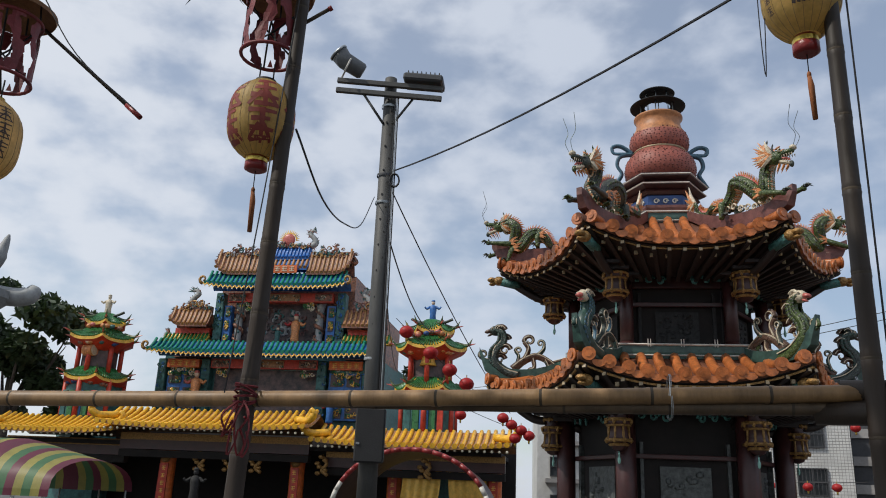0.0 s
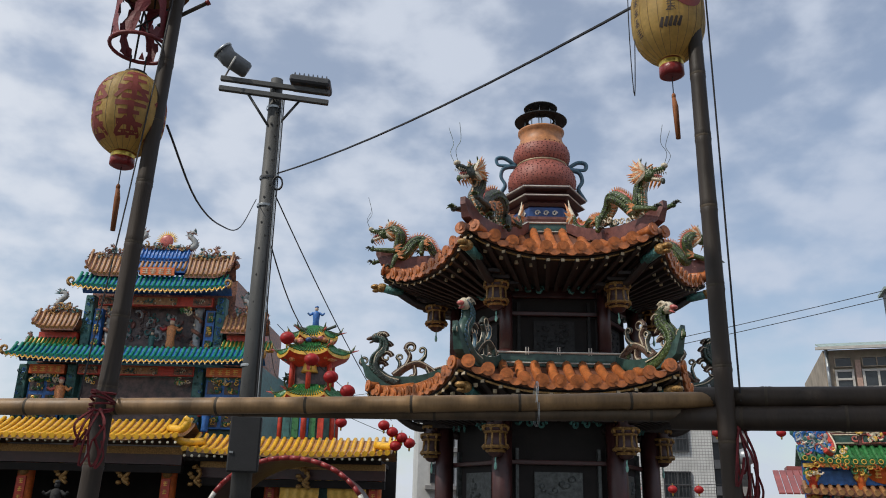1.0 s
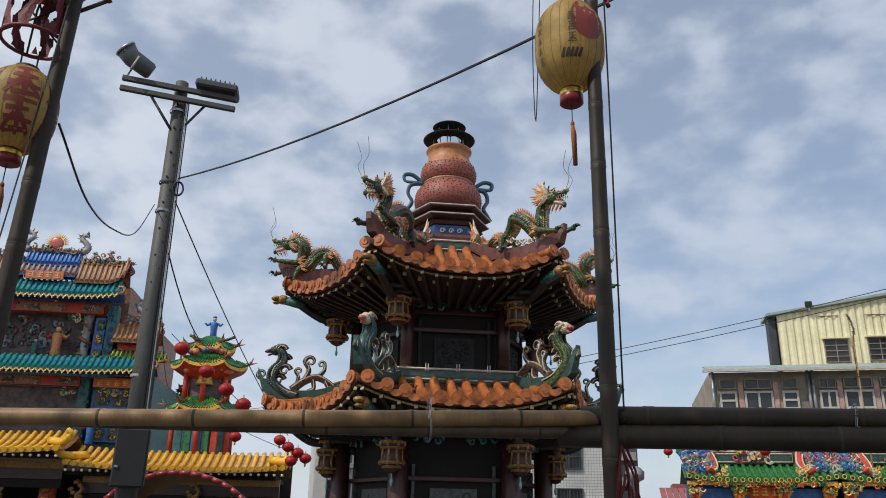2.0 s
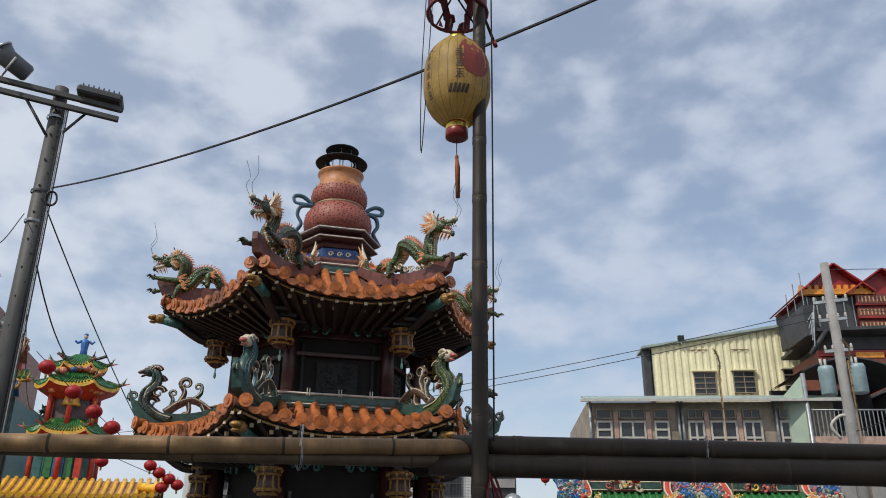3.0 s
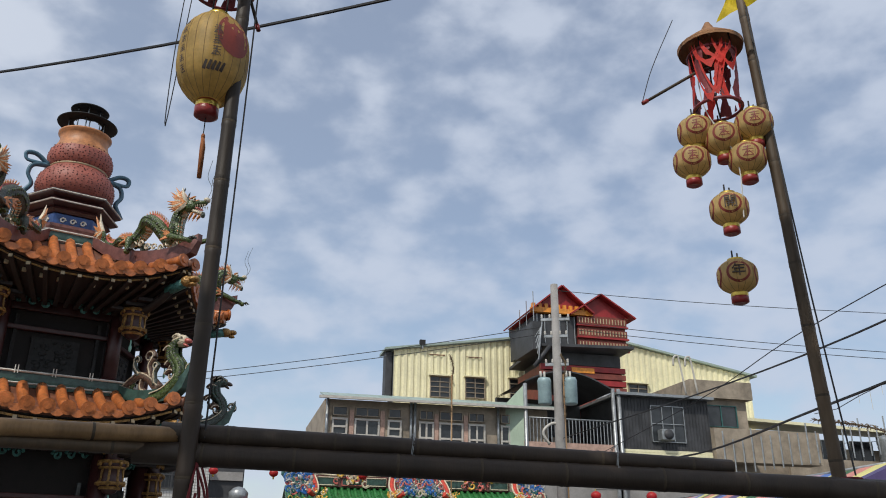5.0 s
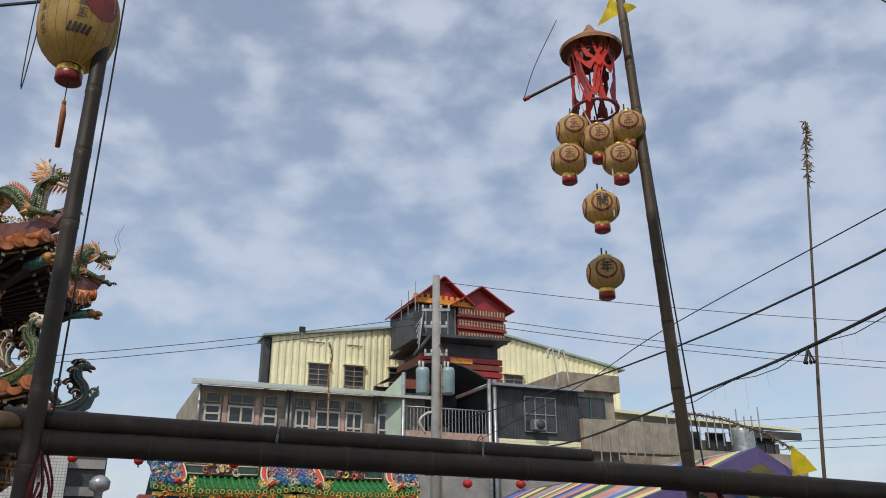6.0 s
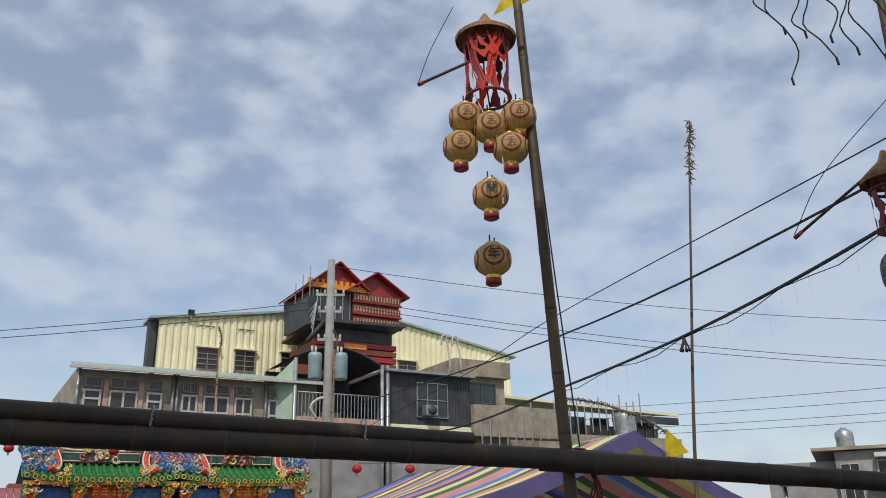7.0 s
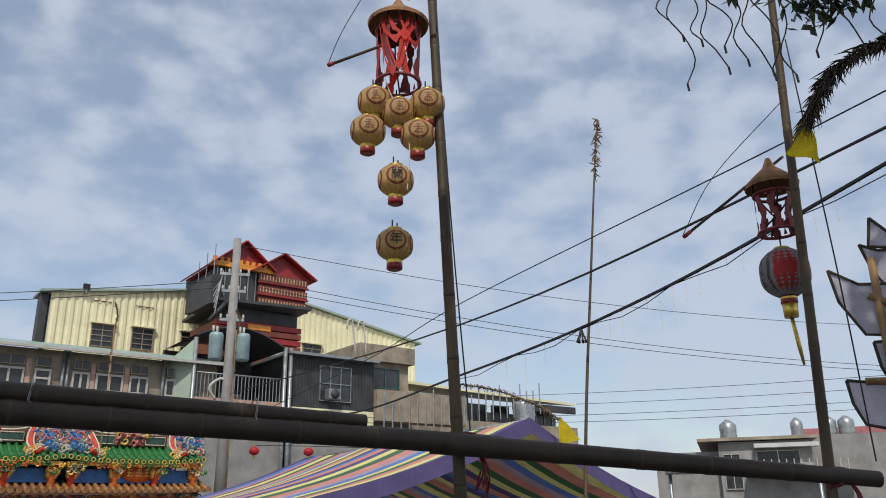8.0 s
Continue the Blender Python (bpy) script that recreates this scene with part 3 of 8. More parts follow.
# body: columns, beams, panels
for z0, z1, rc in ((3.95, 5.25, 1.62), (0.35, 3.2, 1.78)):
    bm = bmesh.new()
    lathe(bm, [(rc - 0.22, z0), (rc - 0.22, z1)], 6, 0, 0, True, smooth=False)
    part("core", bm, "dark_wood", pav, "dark lacquered walls, deepened for the shade under the eaves")
    for k in range(6):
        bm = bmesh.new()
        p = hexp(rc, k, 0)
        tube(bm, [p + Vector((0, 0, z0)), p + Vector((0, 0, z1))], 0.11 if z0 > 1 else 0.16, 12)
        lathe(bm, [(0.16, z0), (0.17, z0 + 0.08), (0.12, z0 + 0.16)], 12, 0, 0, True, Matrix.Translation(p))
        part("column", bm, "dark_red", pav)
        R = Matrix.Rotation(radians(60 * k), 4, "Z")
        apo = (rc - 0.2) * 0.866
        for zz, hh in ((z1 - 0.12, 0.2), (z0 + (z1 - z0) * (0.62 if z0 > 1 else 0.7), 0.07)):
            bm = bmesh.new()
            box(bm, (0, -apo - 0.03, zz), (rc * 0.95, 0.1, hh), R, bevel=0.01)
            part("beam", bm, "dark_red", pav)
        bm = bmesh.new()
        box(bm, (0, -apo - 0.012, z0 + (z1 - z0) * (0.33 if z0 > 1 else 0.45)), (rc * 0.42, 0.05, (z1 - z0) * 0.40), R)
        for sx in (-1, 1):
            box(bm, (sx * rc * 0.36, -apo - 0.02, z0 + (z1 - z0) * 0.4), (0.05, 0.07, (z1 - z0) * 0.75), R)
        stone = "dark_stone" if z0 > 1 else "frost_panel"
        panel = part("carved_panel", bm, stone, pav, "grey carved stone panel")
        bm = bmesh.new()
        rnd = random.Random(k + int(z0 * 10))
        for q in range(26):
            px, pz = rnd.uniform(-0.8, 0.8) * rc * 0.2, z0 + (z1 - z0) * ((0.33 if z0 > 1 else 0.45) + rnd.uniform(-0.17, 0.17))
            ball(bm, R @ Vector((px, -apo - 0.04, pz)), (rnd.uniform(0.03, 0.07), 0.02, rnd.uniform(0.02, 0.05)), 0, 6)
        part("relief", bm, stone, panel, kind="stuff")
# stepped plinth
bm = bmesh.new()
lathe(bm, [(2.5, 0.0), (2.5, 0.18), (2.2, 0.18), (2.2, 0.36), (1.9, 0.36), (1.9, 0.42)], 6, 0, 0, True, smooth=False)
part("plinth", bm, "concrete", pav, "stepped stone plinth")


def hanging_lantern(parent, m):
    """A carved gilt drop with a glass bead below."""
    bm = bmesh.new()
    lathe(bm, [(0.10, 0.62), (0.17, 0.56), (0.13, 0.5), (0.19, 0.42), (0.20, 0.36), (0.15, 0.33), (0.17, 0.2), (0.19, 0.12), (0.14, 0.08), (0.10, 0.0), (0.04, -0.03)], 8, 1, 0, True, m)
    for z, r in ((0.565, 0.165), (0.425, 0.195), (0.345, 0.17), (0.12, 0.195), (0.06, 0.135)):
        tube(bm, [m @ Vector((r * math.cos(k * math.pi / 8), r * math.sin(k * math.pi / 8), z)) for k in range(17)], 0.024, 5, 0, caps=False)
    for k in range(8):
        a = k * math.pi / 4 + 0.39
        for z, r in ((0.40, 0.2), (0.56, 0.17), (0.12, 0.19)):
            ball(bm, m @ Vector((r * math.cos(a), r * math.sin(a), z)), (0.028, 0.028, 0.045), 0, 6)
        tube(bm, [m @ Vector((0.165 * math.cos(a), 0.165 * math.sin(a), 0.13)), m @ Vector((0.155 * math.cos(a), 0.155 * math.sin(a), 0.34))], 0.018, 5)
    ob = part("hanging_drop", bm, ["gold_carving", "dark_red"], parent, "carved gilt hanging lantern under the eaves")
    bm = bmesh.new()
    tube(bm, [m @ Vector((0, 0, -0.03)), m @ Vector((0, 0, -0.12))], 0.012, 6)
    ball(bm, m @ Vector((0, 0, -0.16)), (0.025, 0.025, 0.06), 0, 8)
    part("bead", bm, "glass_bead", ob, "pale green glass bead")


for k in range(6):
    a = radians(60 * k)
    hanging_lantern(pav, Matrix.Translation((1.98 * math.cos(a), 1.98 * math.sin(a), 4.72)))
    hanging_lantern(pav, Matrix.Translation((2.0 * math.cos(a), 2.0 * math.sin(a), 2.42)))
    # bracket arms and carved fretwork that carry the eaves
    for z, rr in ((5.16, 2.3), (2.98, 2.35)):
        bm = bmesh.new()
        d, sd = Vector((math.cos(a), math.sin(a), 0)), Vector((-math.sin(a), math.cos(a), 0))
        tube(bm, spline([d * 1.5 + Vector((0, 0, z - 0.15)), d * 2.0 + Vector((0, 0, z - 0.02)), d * rr + Vector((0, 0, z + 0.02)), d * 2.82 + Vector((0, 0, z + 0.34))], 5), 0.07, 6)
        for j in range(3):
            box(bm, d * (1.75 + 0.22 * j) + Vector((0, 0, z + 0.06 * j)), (0.5 - 0.1 * j, 0.5 - 0.1 * j, 0.055), None, 0)
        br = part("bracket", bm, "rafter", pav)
        bm = bmesh.new()
        for sgn in (-1, 1):
            q = d * 1.72
            for j in range(3):
                c0 = q + sd * sgn * (0.22 + 0.16 * j) * 1.0 + Vector((0, 0, z - 0.02 - 0.02 * j)) - d * 0.09 * (j + 1)
                tube(bm, [c0 + (sd * sgn * 0.085 * math.cos(t * 0.7) + Vector((0, 0, 0.085 * math.sin(t * 0.7)))) * (1 - t * 0.07) for t in range(12)], 0.022, 5)
        part("fretwork", bm, "teal_carving", br, "blue-green scrolled fretwork")
        # beast head at the corner beam
        bm = bmesh.new()
        c0 = d * 3.0 + Vector((0, 0, z + 0.34))
        ball(bm, c0, (0.11, 0.11, 0.09), 0, 8)
        ball(bm, c0 + d * 0.13 + Vector((0, 0, 0.02)), (0.09, 0.09, 0.05), 0, 8)
        ball(bm, c0 + d * 0.12 - Vector((0, 0, 0.06)), (0.07, 0.07, 0.03), 0, 6)
        tube(bm, [c0 - d * 0.4 - Vector((0, 0, 0.1)), c0], 0.08, 8, 1)
        part("beast_head", bm, ["gold_carving", "teal_carving"], pav, "gilt beast head on the corner beam")
# rail posts on the lower ridge band
for f in range(6):
    R = Matrix.Rotation(radians(60 * f), 4, "Z")
    for x in (-0.5, 0, 0.5):
        bm = bmesh.new()
        box(bm, (x - 0.02, -1.75, 4.04), (0.012, 0.012, 0.12), R)
        box(bm, (x + 0.02, -1.75, 4.04), (0.012, 0.012, 0.12), R)
        part("pin", bm, "white_line", pav)

# finial
bm = bmesh.new()
lathe(bm, [(0.62, 6.76), (0.62, 6.95), (0.58, 6.98)], 6, 0, 0, True, smooth=False)
cb = bmesh.new()
lathe(cb, [(0.84, 6.38), (0.74, 6.52), (0.68, 6.66), (0.70, 6.70), (0.70, 6.75), (0.6, 6.765)], 6, 0, 0, True, smooth=False)
part("skirt", cb, "ridge", pav, "dark red flared skirt below the collar")
coll = part("collar", bm, "blue_paint", pav, "blue painted six-sided collar")
bm = bmesh.new()
for k in range(6):
    R = Matrix.Rotation(radians(60 * k), 4, "Z")
    for px in (-0.16, 0.0, 0.16):
        tube(bm, [R @ Vector((px + 0.05 * math.cos(t * 0.8) * (1 - t * 0.07), -0.548, 6.84 + 0.05 * math.sin(t * 0.8) * (1 - t * 0.07))) for t in range(10)], 0.014, 5)
part("scrolls", bm, "white_line", coll)
bm = bmesh.new()
lathe(bm, [(0.64, 6.97), (0.70, 7.02), (0.66, 7.07), (0.80, 7.12), (0.80, 7.16), (0.72, 7.22), (0.84, 7.27), (0.84, 7.33), (0.6, 7.35)], 6, 0, 0, True, smooth=False)
part("pedestal", bm, "dark_red", pav, "dark red stepped pedestal")
bm = bmesh.new()
for z, r in ((7.14, 0.81), (7.30, 0.85)):
    lathe(bm, [(r, z - 0.012), (r + 0.01, z), (r, z + 0.012)], 6, 0, 0, True, smooth=False)
part("line", bm, "white_line", pav)
bm = bmesh.new()
prof = [(0.48, 7.33), (0.58, 7.40), (0.645, 7.52), (0.66, 7.64), (0.63, 7.78), (0.55, 7.90), (0.49, 7.955), (0.478, 7.985)]
lathe(bm, prof, 40)
lower = part("gourd_lower", bm, "gourd", pav, "dusky red perforated lower bulb", smooth=True)
bm = bmesh.new()
lathe(bm, [(0.475, 7.99), (0.505, 8.03), (0.545, 8.12), (0.55, 8.22), (0.52, 8.33), (0.46, 8.42), (0.42, 8.5), (0.405, 8.6), (0.42, 8.66), (0.455, 8.7), (0.455, 8.73), (0.38, 8.73), (0.36, 8.5)], 40, 0, 0, False)
upper = part("gourd_upper", bm, ["gourd", "gourd_orange"], pav, "orange-red upper bulb with flared neck", smooth=True)
for fc in upper.data.polygons:
    if fc.center.z > 8.33:
        fc.material_index = 1
# holes of the lattice shell: dark dents set on the bulbs
rnd = random.Random(7)
bm = bmesh.new()
for z, r, n in [(7.40 + 0.045 * j, None, 48) for j in range(12)] + [(8.03 + 0.045 * j, None, 42) for j in range(8)]:
    pr = prof if z < 7.95 else [(0.475, 7.99), (0.505, 8.03), (0.545, 8.12), (0.55, 8.22), (0.52, 8.33), (0.46, 8.42)]
    for (ra, za), (rb, zb) in zip(pr, pr[1:]):
        if za <= z <= zb:
            r = ra + (rb - ra) * (z - za) / (zb - za)
    for k in range(n):
        a = 2 * math.pi * (k + rnd.uniform(-0.3, 0.3)) / n
        zz = z + rnd.uniform(-0.015, 0.015)
        ball(bm, (r * 0.992 * math.cos(a), r * 0.992 * math.sin(a), zz), (0.012, 0.017, 0.015), 0, 6, Matrix.Rotation(a, 4, "Z"))
part("perforation", bm, "gourd_hole", lower, "dark small holes in the shell", kind="stuff")
bm = bmesh.new()
lathe(bm, [(0.484, 7.965), (0.50, 7.985), (0.484, 8.005)], 30)
part("waist_band", bm, "rafter_end", pav)
for sgn in (-1, 1):
    bm = bmesh.new()
    ax = Matrix.Rotation(radians(6), 3, "Z") @ Vector((sgn, 0, 0))
    def rib(pts, bm=bm, ax=ax):
        tube(bm, spline([ax * x + Vector((0, 0, z)) for x, z in pts], 6), 0.028, 6, squash=1.6)
    rib([(0.5, 7.99), (0.72, 8.14), (0.88, 8.12), (0.86, 8.0), (0.7, 7.99), (0.5, 8.0)])
    rib([(0.5, 7.98), (0.74, 7.93), (0.8, 7.75), (0.72, 7.58), (0.8, 7.42), (0.86, 7.32)])
    part("ribbon", bm, "blue_ribbon", pav, "blue glazed ribbon loop")
bm = bmesh.new()
lathe(bm, [(0.24, 8.975), (0.50, 8.955), (0.52, 8.97), (0.50, 8.985), (0.24, 8.995), (0.24, 8.975)], 40, 0, 0, False)
plate = part("chimney_plate", bm, "black_iron", pav, "wide black iron chimney plate")
for k in range(6):
    a = k * math.pi / 3 + 0.3
    for r, z0, z1 in ((0.22, 8.98, 9.26), (0.34, 8.68, 8.97)):
        bm = bmesh.new()
        tube(bm, [(r * math.cos(a), r * math.sin(a), z0), (r * math.cos(a), r * math.sin(a), z1)], 0.011, 6)
        part("strut", bm, "galv", plate)
bm = bmesh.new()
lathe(bm, [(0.0, 9.25), (0.32, 9.245), (0.335, 9.26), (0.32, 9.275), (0.0, 9.29)], 36)
part("chimney_cap", bm, "black_iron", pav, "round black chimney cap")


def dragon(name, lab, m, mats, line, seed=0, size=1.0, turn=0.0):
    """A glazed roof dragon as one mesh, lying along a hip: x outward, z up. Head at the line's end."""
    rnd = random.Random(seed)
    bm = bmesh.new()
    V = Vector
    pts = [V((x, 0.05 * math.sin(i * 1.9 + seed), z)) for i, (x, z) in enumerate(line)]
    body = spline(pts, 7)
    n = len(body)
    rad = [size * (0.028 + 0.082 * min(1, 2.4 * k / n) * (1 - 0.28 * max(0, k / n - 0.6) / 0.4)) for k in range(n)]
    tube(bm, body, rad, 12, 0)
    ref = V((0, 1, 0))
    for k in range(3, n - 1):
        d = (body[k + 1] - body[k - 1]).normalized()
        up = ref.cross(d) * -1
        up = up.normalized()
        top = body[k] + up * rad[k] * 0.93
        # red and white crest with fine spines, cream belly plates
        if k < n - 3:
            nx = body[k + 1] + up * rad[k + 1] * 0.93
            tube(bm, [top, nx], 0.026 * size, 5, 3)
            for s in (-1, 1):
                o = V((0, 0.034 * s * size, 0))
                tube(bm, [top + o - up * 0.012, nx + o - up * 0.012], 0.010 * size, 4, 2)
            for f in (0.0, 0.5):
                p = top.lerp(nx, f)
                tube(bm, [p, p + up * 0.075 * size - d * 0.04 * size], [0.012 * size, 0.002], 4, 1)
        for s in (-1, 1):
            # scale rows along the flanks
            for q in (-0.25, 0.35):
                p = body[k] + (up * q + V((0, s, 0)) * math.sqrt(1 - q * q)) * rad[k] * 0.97
                ball(bm, p, (0.030 * size, 0.014 * size, 0.026 * size), 0 if (k + (q > 0)) % 3 else 4, 5)
        ball(bm, body[k] - up * rad[k] * 0.62, (rad[k] * 0.42, rad[k] * 0.7, rad[k] * 0.42), 2 if k % 2 else 1, 6)
    H = Matrix.Translation(body[-1]) @ Matrix.Rotation(turn, 4, "Z") @ Matrix.Scale(size, 4)

    def hv(*c):
        return H @ V(c)

    def hball(c, r, mi, seg=8, ry=0.0):
        ball(bm, hv(*c), tuple(v * size for v in r), mi, seg, Matrix.Rotation(turn, 4, "Z") @ Matrix.Rotation(ry, 4, "Y"))
    hball((0.0, 0, 0.0), (0.115, 0.095, 0.10), 0, 10)
    hball((0.13, 0, 0.035), (0.13, 0.068, 0.045), 0, 10, -0.12)
    hball((0.235, 0, 0.085), (0.05, 0.058, 0.04), 2, 8)
    hball((0.10, 0, -0.095), (0.14, 0.056, 0.028), 2, 8, 0.42)
    hball((0.20, 0, -0.14), (0.035, 0.04, 0.05), 4, 6)
    hball((0.09, 0, -0.035), (0.10, 0.045, 0.02), 3, 8, 0.2)
    hball((0.14, 0, -0.06), (0.07, 0.02, 0.012), 3, 6, 0.25)
    for s in (-1, 1):
        hball((0.07, 0.062 * s, 0.075), (0.03, 0.022, 0.03), 2, 6)
        hball((0.085, 0.078 * s, 0.078), (0.014, 0.01, 0.014), 4, 5)
        hball((0.05, 0.06 * s, 0.11), (0.05, 0.02, 0.016), 1, 5, -0.4)
        for j in range(5):
            tube(bm, [hv(0.09 + 0.035 * j, 0.045 * s, 0.005), hv(0.095 + 0.035 * j, 0.045 * s, -0.04)], [0.010 * size, 0.001], 4, 2)
            tube(bm, [hv(0.07 + 0.03 * j, 0.04 * s, -0.075 - 0.012 * j), hv(0.08 + 0.03 * j, 0.04 * s, -0.035 - 0.012 * j)], [0.009 * size, 0.001], 4, 2)
        # forked horns
        tube(bm, spline([hv(-0.02, 0.04 * s, 0.08), hv(-0.09, 0.07 * s, 0.16), hv(-0.07, 0.08 * s, 0.26)], 4), [0.018 * size] * 4 + [0.012 * size] * 4 + [0.003], 5, 4)
        tube(bm, [hv(-0.085, 0.07 * s, 0.155), hv(-0.16, 0.08 * s, 0.21)], [0.012 * size, 0.002], 4, 4)
        # long wire whiskers
        tube(bm, spline([hv(0.24, 0.03 * s, 0.07), hv(0.31, 0.06 * s, 0.24), hv(0.24, 0.08 * s, 0.42), hv(0.30, 0.12 * s, 0.66)], 6), 0.004, 4, 4)
        # flame mane
        for j in range(13):
            a = -0.9 + 2.2 * j / 12
            p = hv(-0.04, 0.065 * s, 0.02)
            q1 = hv(-0.11 * math.cos(a) - 0.05, 0.10 * s, 0.13 * math.sin(a) + 0.02)
            ln = rnd.uniform(0.17, 0.28)
            q2 = hv(-ln * math.cos(a) - 0.05, 0.09 * s, ln * math.sin(a) + 0.05)
            tube(bm, spline([p, q1, q2], 3), [0.034 * size, 0.036 * size, 0.032 * size, 0.026 * size, 0.02 * size, 0.012 * size, 0.002], 5, 1 if j % 3 else 2)
    # beard
    for j in range(6):
        tube(bm, [hv(0.02 + 0.03 * j, 0.03 * (-1) ** j, -0.10 - 0.012 * j), hv(-0.03 + 0.03 * j, 0.04 * (-1) ** j, -0.22)], [0.018 * size, 0.002], 4, 1)
    # legs: bent elbow, tuft, paw and four claws
    for f, reach, drop in ((0.70, 0.46, -0.10), (0.60, 0.16, -0.24), (0.30, 0.10, -0.22)):
        b = body[int(n * f)]
        r = rad[int(n * f)]
        for s in ((-1, 1) if f != 0.60 else (1,)):
            lift = 0.07 * s
            p = b + V((0, r * 0.7 * s, 0))
            k1 = p + V((0.10, 0.10 * s, -0.05))
            k2 = p + V((reach * size, 0.12 * s, drop * size + (lift if f > 0.65 else 0)))
            tube(bm, spline([p, k1, k2], 4), [0.075 * size, 0.07 * size, 0.062 * size, 0.056 * size, 0.05 * size, 0.046 * size, 0.042 * size, 0.036 * size, 0.03 * size], 8, 0)
            hw = [V((0.11, 0.06, 0.03)), V((0.13, 0.02, 0.045)), V((0.13, -0.03, 0.03)), V((0.09, -0.07, 0.01)), V((-0.02, 0.05, 0.05))]
            ball(bm, k2, 0.045 * size, 0, 7)
            for c in hw:
                c = c * size
                tube(bm, [k2, k2 + c * 0.6 + V((0, 0, 0.02)), k2 + c + V((0, 0, -0.03))], [0.020 * size, 0.016 * size, 0.002], 5, 4)
            for j in range(6):
                q = k1 + V((-0.16 * rnd.uniform(0.7, 1.2), 0.05 * s, 0.10 * math.sin(j) + 0.04))
                tube(bm, [k1, k1.lerp(q, 0.5) + V((0, 0, 0.02)), q], [0.028 * size, 0.02 * size, 0.002], 4, 1)
    # fan of flames at the tail
    p = body[0]
    for j in range(15):
        a = math.pi * (0.18 + 0.72 * j / 14)
        ln = rnd.uniform(0.2, 0.34) * size
        q = p + V((-math.sin(a) * ln * 0.65 - 0.02, 0.03 * math.sin(j * 2), math.cos(a) * ln + 0.08))
        tube(bm, [p, p.lerp(q, 0.5) + V((-0.03, 0, 0)), q], [0.032, 0.028, 0.003], 5, 1 if j % 4 else 2)
    # rolling waves that it treads
    for j in range(16):
        x = line[-1][0] - 0.15 - 0.075 * j
        zz = min(line, key=lambda q: abs(q[0] - x))
        base = 0.10 + 0.03 * math.sin(j * 1.7)
        c = V((x, 0.06 * (-1) ** j, min(q[1] for q in line if abs(q[0] - zz[0]) < 0.45) - base))
        tube(bm, [c + V((0.06 * math.cos(a * 0.7) * (1 - a * 0.07), 0, 0.06 * math.sin(a * 0.7) * (1 - a * 0.07))) for a in range(10)], 0.016, 5, 2 if j % 2 else 4)
    return solo(name, bm, mats, lab, "dragon statue", m, group="roof dragons")


def phoenix(name, lab, m, mats, seed=0):
    """A glazed roof beast with scrolling openwork plumes as one mesh. Materials: body, plume, edge, head."""
    rnd = random.Random(seed)
    bm = bmesh.new()
    V = Vector

    def limb(pts, r0, r1, mi, y=0.0, edge=True):
        ln = spline([V((x, y, z)) for x, z in pts], 6)
        rd = [r0 + (r1 - r0) * k / (len(ln) - 1) for k in range(len(ln))]
        tube(bm, ln, rd, 9, mi, squash=0.75)
        if edge:
            for s in (-1, 1):
                tube(bm, [v + V((0, s * rd[k] * 0.72, rd[k] * 0.55)) for k, v in enumerate(ln)], 0.011, 4, 2)
        return ln

    def curl(x, z, r, way, mi, w=0.04, y=0.0, start=0.0, turns=1.45):
        """A tapering spiral that winds inward from (x, z)."""
        m_ = 22
        cx, cz = x - way * r * math.cos(start), z - r * math.sin(start)
        ln = []
        for k in range(m_):
            a = start + turns * 2 * math.pi * k / (m_ - 1) * 0.72
            rr = r * (1 - 0.72 * k / (m_ - 1))
            ln.append(V((cx + way * rr * math.cos(a), y, cz + rr * math.sin(a))))
        rd = [w * (1 - 0.72 * k / (m_ - 1)) for k in range(m_)]
        tube(bm, ln, rd, 7, mi)
        tube(bm, [v + V((0, -rd[k] * 0.95, 0)) for k, v in enumerate(ln)], 0.009, 4, 2)
        tube(bm, [v + V((0, rd[k] * 0.95, 0)) for k, v in enumerate(ln)], 0.009, 4, 2)
    # neck and breast rising from the prow
    neck = limb([(2.62, 3.72), (2.86, 3.80), (3.06, 3.98), (3.05, 4.18), (2.92, 4.34), (2.92, 4.50), (3.04, 4.56)], 0.13, 0.085, 0)
    for k in range(4, len(neck) - 2):
        for s in (-1, 1):
            for q in (-0.5, 0.1, 0.7):
                p = neck[k] + V((0.09 * q, 0.075 * s, 0.03 * q))
                ball(bm, p, (0.035, 0.014, 0.03), 0 if k % 2 else 4, 5)
    h = neck[-1]
    ball(bm, h, (0.12, 0.09, 0.095), 3, 10)
    ball(bm, h + V((0.12, 0, -0.01)), (0.09, 0.055, 0.038), 5, 8, Matrix.Rotation(0.25, 4, "Y"))
    ball(bm, h + V((0.09, 0, -0.07)), (0.07, 0.045, 0.022), 5, 7, Matrix.Rotation(0.5, 4, "Y"))
    for s in (-1, 1):
        ball(bm, h + V((0.05, 0.075 * s, 0.035)), (0.026, 0.016, 0.026), 2, 6)
        ball(bm, h + V((0.062, 0.086 * s, 0.035)), 0.011, 4, 5)
        curl(h.x - 0.12, h.z + 0.05, 0.075, -1, 3, 0.035, 0.05 * s, 0.4)
    # mane of overlapping curls down the nape
    for j, (x, z, r) in enumerate(((2.86, 4.58, 0.09), (2.78, 4.42, 0.10), (2.76, 4.22, 0.11), (2.86, 4.06, 0.10))):
        curl(x, z, r, -1, 1, 0.05, 0.04 * (-1) ** j, 0.2)
    # breast scroll that reaches outward
    limb([(3.06, 4.04), (3.20, 4.02), (3.32, 4.08)], 0.05, 0.035, 0)
    curl(3.32, 4.08, 0.08, 1, 0, 0.036, 0, -0.6)
